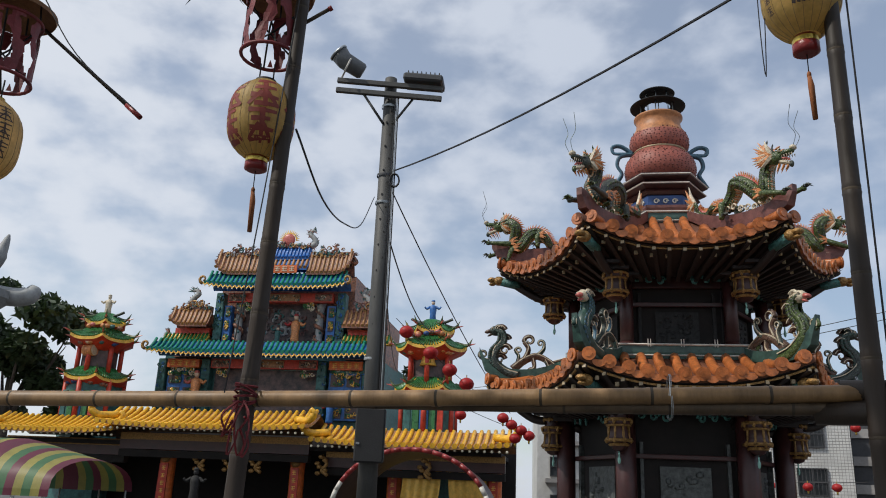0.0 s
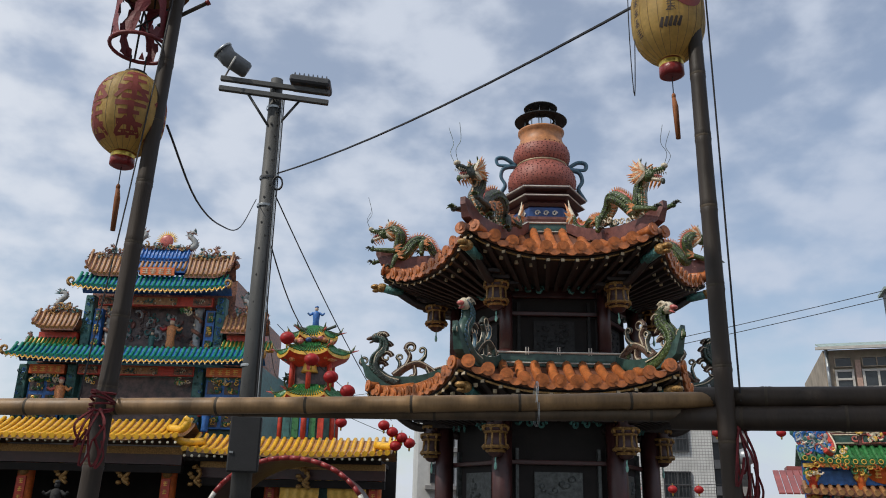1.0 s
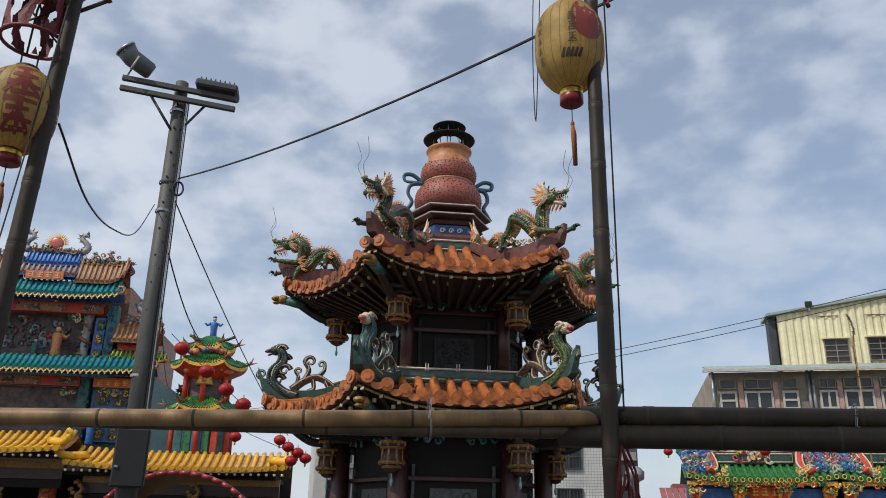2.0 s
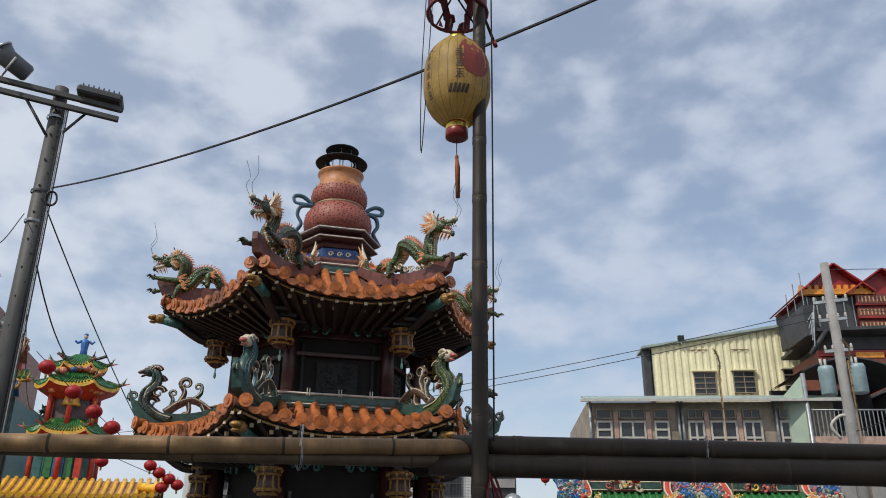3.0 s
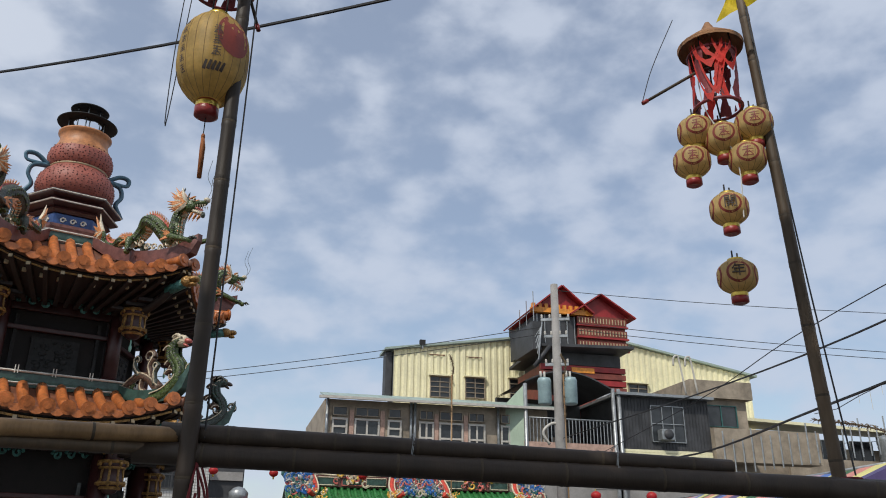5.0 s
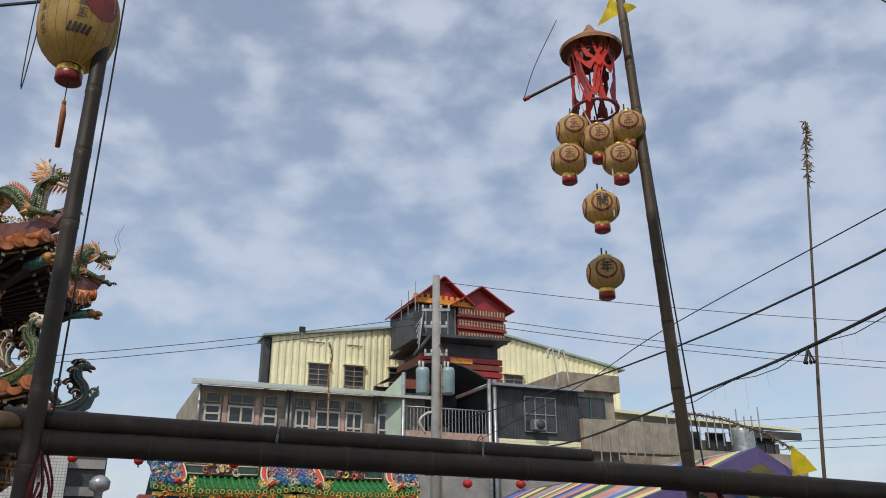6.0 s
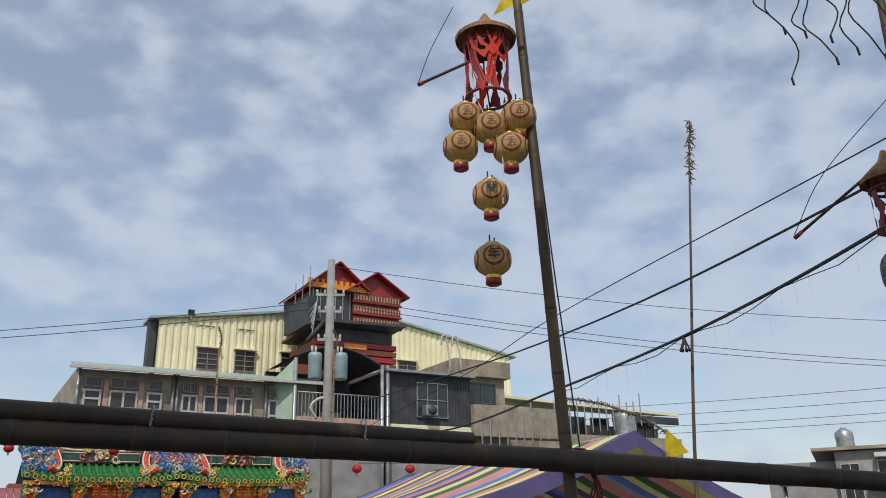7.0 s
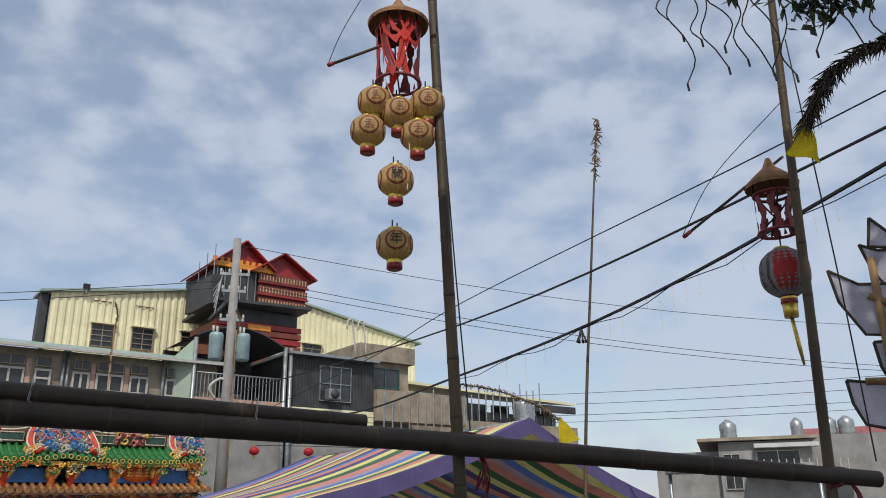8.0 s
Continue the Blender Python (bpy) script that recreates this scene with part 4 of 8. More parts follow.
    # long plume stem and its scrolls
    limb([(2.72, 3.86), (2.52, 4.02), (2.30, 4.10), (2.10, 4.02), (1.96, 3.92)], 0.085, 0.05, 1)
    curl(1.96, 3.92, 0.11, -1, 1, 0.05, 0.0, 0.9)
    limb([(2.52, 4.02), (2.44, 4.22), (2.52, 4.36)], 0.055, 0.045, 1, 0.02)
    curl(2.52, 4.36, 0.10, 1, 1, 0.045, 0.02, -0.2)
    limb([(2.30, 4.10), (2.18, 4.22), (2.16, 4.34)], 0.05, 0.03, 4, -0.02)
    curl(2.16, 4.34, 0.065, -1, 4, 0.03, -0.02, 0.0)
    limb([(2.36, 4.06), (2.34, 3.90), (2.44, 3.80)], 0.05, 0.035, 1)
    curl(2.44, 3.80, 0.07, 1, 1, 0.035, 0.0, -0.4)
    limb([(2.14, 4.02), (2.08, 3.88), (2.16, 3.80)], 0.04, 0.03, 0, 0.03)
    curl(2.16, 3.80, 0.06, 1, 0, 0.03, 0.03, -0.4)
    limb([(2.66, 3.92), (2.62, 4.10), (2.68, 4.20)], 0.045, 0.03, 4, -0.04)
    curl(2.68, 4.20, 0.06, 1, 4, 0.03, -0.04, -0.2)
    for j in range(12):
        ball(bm, (1.9 + 0.085 * j, 0.0, 3.76 + 0.02 * math.sin(j * 2)), (0.06, 0.06, 0.05), 0 if j % 2 else 4, 6)
    return solo(name, bm, mats, lab, "roof statue", m, group="roof phoenixes")


PM = pose(PC[0], PC[1], 0, 0, 0, PROT)
GREEN = ["dragon_green", "dragon_orange", "dragon_cream", "dragon_pink", "dragon_dark"]
DARK = ["dragon_dark", "dragon_orange", "dragon_cream", "dragon_pink", "dragon_green"]
LYING = [(1.66, 6.36), (1.84, 6.20), (2.02, 6.14), (2.14, 6.32), (2.30, 6.45), (2.46, 6.36), (2.58, 6.16), (2.70, 6.10), (2.72, 6.30), (2.70, 6.52), (2.84, 6.64), (3.02, 6.58)]
REARED = [(0.98, 6.66), (1.04, 6.46), (1.24, 6.38), (1.48, 6.40), (1.70, 6.38), (1.84, 6.54), (2.02, 6.66), (2.24, 6.54), (2.42, 6.32), (2.60, 6.26), (2.66, 6.42), (2.60, 6.62), (2.70, 6.78), (2.90, 6.76)]
# corners 3 (west), 4, 5 (towards the court), 0 (east), 1, 2
for k, line, lab, mats, turn in ((3, LYING, "green glazed dragon with an orange mane stretched along the roof corner", GREEN, 0.0), (4, REARED, "dark green rearing dragon with open jaws on the roof corner", DARK, -0.35), (5, REARED, "bright green rearing dragon with an orange mane", GREEN, 0.35), (0, LYING, "green glazed dragon with bared teeth on the roof corner", GREEN, 0.0), (1, LYING, "green glazed dragon on the roof corner", GREEN, 0.0), (2, LYING, "green glazed dragon on the roof corner", GREEN, 0.0)):
    dragon("dragon_statue", lab, PM @ pose(0, 0, 0, 0, 0, 60 * k), mats, line, k, 1.12 if line is REARED else 1.05, turn)
DUSK = ["phoenix_dark", "phoenix_brown", "dragon_cream", "phoenix_dark", "ridge_teal", "phoenix_brown"]
for k, lab, mats in ((3, "dark glazed phoenix with curled plumes on the lower roof", DUSK), (4, "teal glazed phoenix with a white head on the lower roof", ["ridge_teal", "phoenix_dark", "dragon_cream", "dragon_cream", "blue_ribbon", "dragon_pink"]), (5, "green glazed phoenix with a cream head on the lower roof", ["dragon_green", "phoenix_brown", "dragon_cream", "dragon_cream", "dragon_dark", "dragon_pink"]), (0, "dark glazed phoenix with curled plumes on the lower roof", DUSK)):
    phoenix("phoenix_statue", lab, PM @ pose(0, 0, 0, 0, 0, 60 * k), mats, k)

# ---- temple hall behind the forecourt ----
def tile_roof(parent, x0, x1, y_eave, y_ridge, z_eave, z_ridge, cols, tile, lift=0.12, bed="roof_bed", back=True, end_discs=True, ends=(1, 1)):
    """A curved slope towards -y with a barrel tile for each row and upturned ends."""
    n = 24

    def surf(u, v):
        x = x0 + (x1 - x0) * u
        w = 2 * u - 1
        up = lift * abs(w) ** 3.4 * (ends[0] if w < 0 else ends[1])
        z = z_ridge + (z_eave - z_ridge) * (1 - (1 - v) ** 1.6) + up * (v if ends == (1, 1) else 0.35 + 0.65 * v)
        return Vector((x, y_ridge + (y_eave - y_ridge) * v, z))
    bm = bmesh.new()
    top = [[surf(i / n, j / 5) for i in range(n + 1)] for j in range(6)]
    low = [[p - Vector((0, 0, 0.09)) for p in row] for row in top]
    sheet(bm, top)
    sheet(bm, low)
    sheet(bm, [top[-1], low[-1]])
    sheet(bm, [[r[0] for r in top], [r[0] for r in low]])
    sheet(bm, [[r[-1] for r in top], [r[-1] for r in low]])
    if back:
        sheet(bm, [top[0], [Vector((p.x, 2 * y_ridge - y_eave, z_eave)) for p in top[0]]])
    slope = part("roof_slope", bm, bed, parent)
    pitch = (x1 - x0) / cols
    bm = bmesh.new()
    pts = [Vector((0, surf(0.5, j / 5).y, surf(0.5, j / 5).z + 0.02)) for j in range(6)]
    tube(bm, pts, pitch * 0.30, 6)
    if end_discs:
        d = (pts[-1] - pts[-2]).normalized()
        tube(bm, [pts[-1], pts[-1] + d * 0.03], pitch * 0.38, 8)
    me = finish("roof_tile", bm, tile)
    for c in range(cols):
        u = (c + 0.5) / cols
        dz = surf(u, 1).z - surf(0.5, 1).z
        piece("roof_tile", me, slope, Matrix.Translation((x0 + (x1 - x0) * u, 0, dz * 0.6)))
    return slope


def bars_text(parent, x0, x1, y, z, h, mat_key, n, seed=1):
    """Unreadable characters as short strokes."""
    rnd = random.Random(seed)
    w = (x1 - x0) / n
    for k in range(n):
        bm = bmesh.new()
        cx = x0 + w * (k + 0.5)
        for j in range(3):
            box(bm, (cx, y, z + h * (0.32 - 0.32 * j)), (w * rnd.uniform(0.5, 0.72), 0.012, h * 0.12))
        box(bm, (cx + w * rnd.uniform(-0.15, 0.15), y + 0.001, z), (w * 0.12, 0.012, h * 0.8))
        part("character", bm, mat_key, parent)


def flat_text(word, size, mat_key, parent, m, name="character"):
    cu = bpy.data.curves.new(name, "FONT")
    cu.body = word
    cu.size = size
    cu.align_x, cu.align_y = "CENTER", "CENTER"
    cu.extrude = 0.004
    tmp = bpy.data.objects.new(name, cu)
    scene.collection.objects.link(tmp)
    bpy.context.view_layer.update()
    me = bpy.data.meshes.new_from_object(tmp.evaluated_get(bpy.context.evaluated_depsgraph_get()))
    bpy.data.objects.remove(tmp)
    bpy.data.curves.remove(cu)
    me.materials.clear()
    me.materials.append(M[mat_key])
    return piece(name, me, parent, m)


temple = thing("temple", "ornate temple front with stacked tiled roofs and painted statues", "temple", (-4.875, 30.0, 0), -9)
CL = ["teal_wall", "dragon_orange", "blue_paint", "dragon_pink", "dragon_cream", "relief_mix"]


def tbox(name, x0, x1, y0, y1, z0, z1, mt, lab="", parent=None, bevel=0.0):
    bm = bmesh.new()
    box(bm, ((x0 + x1) / 2, (y0 + y1) / 2, (z0 + z1) / 2), (x1 - x0, y1 - y0, z1 - z0), bevel=bevel)
    return part(name, bm, mt, parent or temple, lab)


# lower block, then the upper shrine
CR = ["brown_tile", "relief_mix", "ridge", "teal_wall", "grey_sculpt", "gold_carving"]
tbox("wall", -6.1, 2.7, 0.6, 6.0, 3.9, 6.6, "teal_wall", "blue-green painted upper wall")
tbox("mural", -3.9, 0.5, 0.52, 0.62, 4.3, 6.05, "mural", "painted mural in a recess")
tbox("wall", -4.2, 1.35, 0.9, 4.5, 6.5, 9.9, "relief_mix", "upper wall covered with coloured reliefs")
# no real hollow here: the recess's shade is in the panel's dark colour
tbox("shrine_back", -3.3, 0.4, 0.84, 0.9, 6.95, 8.7, "mural", "flat painted panel darkened like a shaded shrine recess")
tbox("wall", -5.7, -4.2, 0.5, 3.5, 6.5, 8.2, "relief_mix")
tbox("wall", 1.25, 2.7, 0.5, 3.5, 6.5, 8.2, "relief_mix")
rnd = random.Random(3)


def relief_patch(parent, x0, x1, y, z0, z1, n, mats, seed, r=0.06):
    """Small carved figures, leaves and scrolls that fill a panel."""
    q = random.Random(seed)
    bm = bmesh.new()
    for k in range(n):
        x, z = q.uniform(x0, x1), q.uniform(z0, z1)
        a0, way = q.uniform(0, 6.3), q.choice((-1, 1))
        s = r * q.uniform(0.6, 1.5)
        mi = q.randrange(len(mats))
        tube(bm, [(x + s * math.cos(a0 + way * a * 0.8) * (1 - a * 0.11), y - 0.02 * q.random(), z + s * math.sin(a0 + way * a * 0.8) * (1 - a * 0.11)) for a in range(8)], [s * 0.34 * (1 - 0.1 * a) for a in range(8)], 5, mi)
        if k % 3 == 0:
            ball(bm, (x + s, y - 0.02, z), (s * 0.5, 0.03, s * 0.7), q.randrange(len(mats)), 5)
    return part("relief", bm, mats, parent, kind="stuff")


# pilasters, each wound with carved clouds and a dragon
for x, z0, z1, w in ((-6.0, 3.9, 6.4, 0.34), (-4.2, 3.9, 6.4, 0.36), (0.45, 3.9, 6.4, 0.36), (2.2, 3.9, 6.4, 0.34), (-3.95, 6.9, 9.05, 0.34), (1.02, 6.9, 9.05, 0.34)):
    col = tbox("pilaster", x - w / 2, x + w / 2, 0.22, 0.62, z0, z1, "teal_wall", "blue-green pilaster with carved clouds", bevel=0.03)
    relief_patch(col, x - w / 2 + 0.05, x + w / 2 - 0.05, 0.215, z0 + 0.1, z1 - 0.1, 22, ["teal_wall", "blue_wall", "ridge_teal"], int(x * 10), 0.07)
for x, z0, z1 in ((-3.2, 6.95, 8.7), (0.12, 6.95, 8.7)):
    bm = bmesh.new()
    lathe(bm, [(0.2, z0), (0.15, z0 + 0.2), (0.14, z1 - 0.3), (0.2, z1)], 12, 0, 0, True, Matrix.Translation((x, 0.55, 0)))
    coil = [(x + 0.17 * math.cos(t * 0.7), 0.55 - 0.17 * math.sin(t * 0.7), z0 + 0.1 + (z1 - z0 - 0.3) * t / 24) for t in range(25)]
    tube(bm, coil, [0.035 + 0.04 * math.sin(math.pi * t / 24) for t in range(25)], 7, 1)
    for j in range(14):
        a, zz = j * 1.3, z0 + (z1 - z0) * (j + 0.5) / 14
        ball(bm, (x + 0.17 * math.cos(a), 0.55 - abs(0.17 * math.sin(a)), zz), (0.06, 0.05, 0.05), 1 + j % 3, 6)
    part("dragon_column", bm, ["grey_sculpt", "relief_mix", "teal_wall", "dragon_cream"], temple, "stone column wound with a carved dragon")
# blue shutters with green carved frets
for x0, x1, z0, z1 in ((-5.75, -4.5, 4.2, 5.95), (0.75, 2.0, 4.2, 5.95), (-3.75, -3.45, 6.95, 8.55), (0.45, 0.8, 6.95, 8.55)):
    pan = tbox("shutter", x0, x1, 0.32, 0.6, z0, z1, "blue_wall", "blue shutters with green carved frets")
    nn = 2 if x1 - x0 > 1 else 1
    for k in range(nn):
        w = (x1 - x0) / nn
        xa, xb = x0 + w * k + 0.07, x0 + w * (k + 1) - 0.07
        nz = 3
        for j in range(nz):
            za, zb = z0 + (z1 - z0) * j / nz + 0.07, z0 + (z1 - z0) * (j + 1) / nz - 0.07
            pl = tbox("fret_panel", xa, xb, 0.29, 0.32, za, zb, "mural", "", pan)
            relief_patch(pl, xa + 0.05, xb - 0.05, 0.28, za + 0.05, zb - 0.05, 9, ["green_tile", "teal_wall", "gold_paint"], k * 7 + j, 0.07)
# friezes
for x0, x1, z0, z1, mt, lab, n in ((-5.75, -4.45, 6.05, 6.38, "orange_paint", "orange-red board with gold characters", 4), (0.75, 2.05, 6.05, 6.38, "orange_paint", "orange-red board with gold characters", 4), (-3.95, 0.3, 6.05, 6.40, "red_paint", "red frieze with painted cartouches", 0), (-3.6, 0.7, 8.66, 9.02, "red_paint", "red frieze with painted cartouches", 0)):
    fz = tbox("frieze", x0, x1, 0.16, 0.4, z0, z1, mt, lab)
    zc, hh = (z0 + z1) / 2, z1 - z0
    if n:
        bars_text(fz, x0 + 0.08, x1 - 0.08, 0.15, zc, hh * 0.72, "gold_paint", n, int(x0 * 10))
    else:
        ln = x1 - x0
        for f0, f1, pm in ((0.01, 0.17, "relief_mix"), (0.31, 0.69, "brown_tile"), (0.83, 0.99, "relief_mix")):
            cp = tbox("cartouche", x0 + ln * f0, x0 + ln * f1, 0.13, 0.16, z0 + 0.04, z1 - 0.04, pm, "cream and black painted cartouche", fz)
            relief_patch(cp, x0 + ln * f0 + 0.06, x0 + ln * f1 - 0.06, 0.125, z0 + 0.08, z1 - 0.08, int(40 * (f1 - f0)) + 4, ["dragon_cream", "teal_wall", "dragon_dark"], int(f0 * 50), 0.045)
# carved brackets in the corners under the friezes
for x, z, sg in ((-3.75, 5.9, 1), (0.15, 5.9, -1), (-3.1, 8.5, 1), (0.05, 8.5, -1), (-5.6, 5.9, 1), (0.9, 5.9, 1), (-4.6, 5.9, -1), (1.9, 5.9, -1)):
    relief_patch(temple, min(x, x + sg * 0.5), max(x, x + sg * 0.5), 0.2, z - 0.14, z + 0.12, 12, ["gold_paint", "green_tile", "dragon_cream"], int(x * 9 + z), 0.07)


def eave_trim(x0, x1, y, z, lift, n):
    """Scalloped gilt edge with a pale bulb under every tile."""
    bm, bl = bmesh.new(), bmesh.new()
    for k in range(n):
        u = (k + 0.5) / n
        zz = z + lift * abs(2 * u - 1) ** 4
        x = x0 + (x1 - x0) * u
        tube(bm, [(x + (x1 - x0) / n * 0.42 * math.cos(math.pi * (1 + a / 5)), y, zz - 0.05 + 0.09 * math.sin(math.pi * (1 + a / 5))) for a in range(6)], 0.028, 4)
        ball(bl, (x, y - 0.02, zz - 0.19), 0.028, 0, 6)
    part("eave_trim", bm, "gold_paint", temple, "gilt scalloped eave edge", kind="stuff")
    part("bulb_string", bl, "bulb", temple, "row of pale bulbs along the eave", kind="stuff")


tile_roof(temple, -6.25, 2.85, -0.75, -0.2, 6.52, 7.0, 46, "jade_tile", 0.16, "tile_blue")
eave_trim(-6.25, 2.85, -0.79, 6.52, 0.16, 46)
tile_roof(temple, -4.35, 1.33, -0.6, -0.1, 9.16, 9.74, 30, "jade_tile", 0.16, "tile_blue")
eave_trim(-4.35, 1.33, -0.64, 9.16, 0.16, 30)
# gable roof above: swept wings on either side of a blue middle
tile_roof(temple, -4.15, -2.35, -0.30, 0.1, 9.74, 10.55, 10, "brown_tile", 0.55, "relief_mix", ends=(1, 0))
tile_roof(temple, -0.35, 1.4, -0.30, 0.1, 9.74, 10.55, 10, "brown_tile", 0.55, "relief_mix", ends=(0, 1))
tile_roof(temple, -2.35, -0.35, -0.25, 0.1, 9.95, 10.45, 11, "brown_tile", 0.0, "tile_blue")
tile_roof(temple, -2.3, -0.4, 0.0, 0.3, 10.42, 10.95, 13, "tile_blue", 0.06, "tile_blue")
tbox("ridge_band", -4.0, -2.35, 0.08, 0.3, 10.45, 10.68, "relief_mix")
tbox("ridge_band", -0.35, 1.25, 0.08, 0.3, 10.45, 10.68, "relief_mix")
tbox("ridge_band", -2.3, -0.4, 0.25, 0.45, 10.9, 11.04, "relief_mix")
sgn = tbox("sign_board", -2.0, -0.72, -0.34, -0.26, 9.72, 10.02, "orange_paint", "orange sign board with pale characters")
bars_text(sgn, -1.95, -0.77, -0.35, 9.87, 0.24, "dragon_cream", 4, 5)
# wing roofs, red bands and the green aprons below
for x0, x1, en in ((-5.75, -4.15, (1, 0)), (1.25, 2.85, (0, 1))):
    tile_roof(temple, x0, x1, -0.3, 0.1, 7.66, 8.3, 9, "brown_tile", 0.35, "relief_mix", ends=en)
    tbox("ridge_band", x0 + 0.25, x1 - 0.05, 0.08, 0.3, 8.22, 8.46, "relief_mix")
    tbox("band", x0 + 0.15, x1 - 0.05, 0.12, 0.5, 7.34, 7.58, "red_paint", "red painted band")
    tile_roof(temple, x0 - 0.25 * en[0], x1 + 0.25 * en[1], -0.2, 0.1, 7.02, 7.34, 12, "green_tile", 0.06, "gold_paint")
    relief_patch(temple, x0 + 0.3, x1 - 0.1, 0.05, 8.34, 8.62, 26, CR, int(x0 * 5), 0.09)


def ridge_beast(x, y, z, h, sg, seed):
    """A clay ridge-end beast: curled body with fins and spray."""
    q = random.Random(seed)
    bm = bmesh.new()
    body = spline([(0, 0, 0), (sg * 0.26 * h, 0, 0.22 * h), (sg * 0.10 * h, 0, 0.55 * h), (-sg * 0.14 * h, 0, 0.78 * h), (sg * 0.02 * h, 0, 1.0 * h), (sg * 0.2 * h, 0, 0.94 * h)], 5)
    n = len(body)
    tube(bm, body, [h * (0.21 - 0.13 * k / n) for k in range(n)], 8, 0)
    for k in range(n):
        for j in range(2):
            d = Vector((q.uniform(-1, 1), -0.2, q.uniform(-0.6, 1))).normalized()
            tube(bm, [body[k], body[k] + d * h * q.uniform(0.18, 0.34)], [h * 0.07, 0.006], 5, q.randrange(3))
    ob = part("ridge_beast", bm, q.choice((["grey_sculpt", "relief_mix", "teal_wall"], ["relief_mix", "grey_sculpt", "ridge"])), temple, "grey and brown clay beast on the ridge")
    ob.matrix_basis = Matrix.Translation((x, y, z))


for k, (x, y, z, h, sg) in enumerate(((-4.95, 0.2, 8.42, 0.72, -1), (2.0, 0.2, 8.42, 0.72, 1), (-2.3, 0.3, 10.98, 0.66, -1), (-0.42, 0.3, 10.98, 0.66, 1), (-3.35, 0.15, 10.62, 0.36, -1), (0.65, 0.15, 10.62, 0.36, 1), (-4.15, 0.2, 10.2, 0.4, -1), (1.4, 0.2, 10.2, 0.4, 1), (-5.75, 0.1, 8.0, 0.34, -1), (2.8, 0.1, 8.0, 0.34, 1), (-6.0, 0.3, 7.2, 0.34, -1), (-2.8, 0.15, 10.62, 0.3, 1), (0.1, 0.15, 10.62, 0.3, -1))):
    ridge_beast(x, y, z, h, sg, k)
relief_patch(temple, -3.9, -2.4, 0.05, 10.5, 10.82, 34, CR, 31, 0.09)
relief_patch(temple, -0.3, 1.15, 0.05, 10.5, 10.82, 34, CR, 32, 0.09)
relief_patch(temple, -2.2, -0.5, 0.2, 10.93, 11.12, 24, CR, 33, 0.07)
relief_patch(temple, -3.0, -0.0, 0.82, 7.2, 8.5, 46, ["ridge", "mural", "grey_sculpt", "teal_wall"], 34, 0.14)
for x, y, z, sx in ((-6.3, -0.7, 6.66, -1), (2.9, -0.7, 6.66, 1), (-4.4, -0.55, 9.28, -1), (1.38, -0.55, 9.28, 1)):
    bm = bmesh.new()
    tube(bm, [(x + sx * 0.17 * math.cos(a * 0.7 - 1.5) * (1 - a * 0.08), y, z + 0.12 + 0.17 * math.sin(a * 0.7 - 1.5) * (1 - a * 0.08)) for a in range(10)], [0.07 - 0.005 * a for a in range(10)], 7)
    part("eave_curl", bm, "gold_carving", temple)
# statues at the crest and in the shrine
bm = bmesh.new()
ball(bm, (0, -0.04, 0), (0.26, 0.08, 0.26), 0, 16)
for k in range(17):
    a = math.pi * k / 16
    tube(bm, [(0.27 * math.cos(a), 0, 0.27 * math.sin(a)), (0.44 * math.cos(a), 0, 0.44 * math.sin(a))], [0.035, 0.004], 4, 1)
for k in range(7):
    ball(bm, (-0.45 + 0.15 * k, 0, -0.22), (0.12, 0.08, 0.10), 2 + k % 2, 6)
part("sun_crest", bm, ["dragon_pink", "gold_paint", "teal_wall", "dragon_cream"], temple, "red sun disc with gold rays at the crest").matrix_basis = Matrix.Translation((-1.37, 0.3, 11.25))

def figure(parent, name, m, mats, lab):
    """A small painted statue as one mesh."""
    bm = bmesh.new()
    lathe(bm, [(0.16, 0.0), (0.2, 0.1), (0.17, 0.45), (0.21, 0.75), (0.19, 0.95), (0.08, 1.02)], 10, 0)
    ball(bm, (0, 0, 1.15), (0.11, 0.11, 0.13), 1, 10)
    ball(bm, (0, 0, 1.26), (0.12, 0.12, 0.08), 2, 8)
    for s in (-1, 1):
        tube(bm, spline([(s * 0.18, 0, 0.92), (s * 0.36, -0.05, 0.8), (s * 0.48, -0.1, 0.9)], 4), [0.07] * 5 + [0.05] * 4, 6, 0 if s > 0 else 2)
        tube(bm, [(s * 0.09, 0, 0.3), (s * 0.12, -0.02, -0.15)], [0.09, 0.06], 6, 2)
    ob = part(name, bm, mats, parent, lab)
    ob.matrix_basis = m
    return ob


figure(temple, "statue", Matrix.Translation((-0.76, 0.3, 7.08)) @ Matrix.Scale(0.86, 4), ["dragon_orange", "skin_cream", "tower_red"], "red and orange painted warrior statue")
figure(temple, "statue", Matrix.Translation((-1.5, 0.4, 7.02)) @ Matrix.Scale(0.55, 4), ["teal_wall", "skin_cream", "ink_dark"], "green robed statue")
figure(temple, "statue", Matrix.Translation((-4.35, -0.1, 4.7)) @ Matrix.Scale(0.9, 4), ["dragon_orange", "skin_cream", "dragon_pink"], "orange robed seated statue")
figure(temple, "statue", Matrix.Translation((1.0, -0.1, 4.05)) @ Matrix.Scale(0.7, 4), ["blue_wall", "skin_cream", "red_paint"], "small statue in blue")


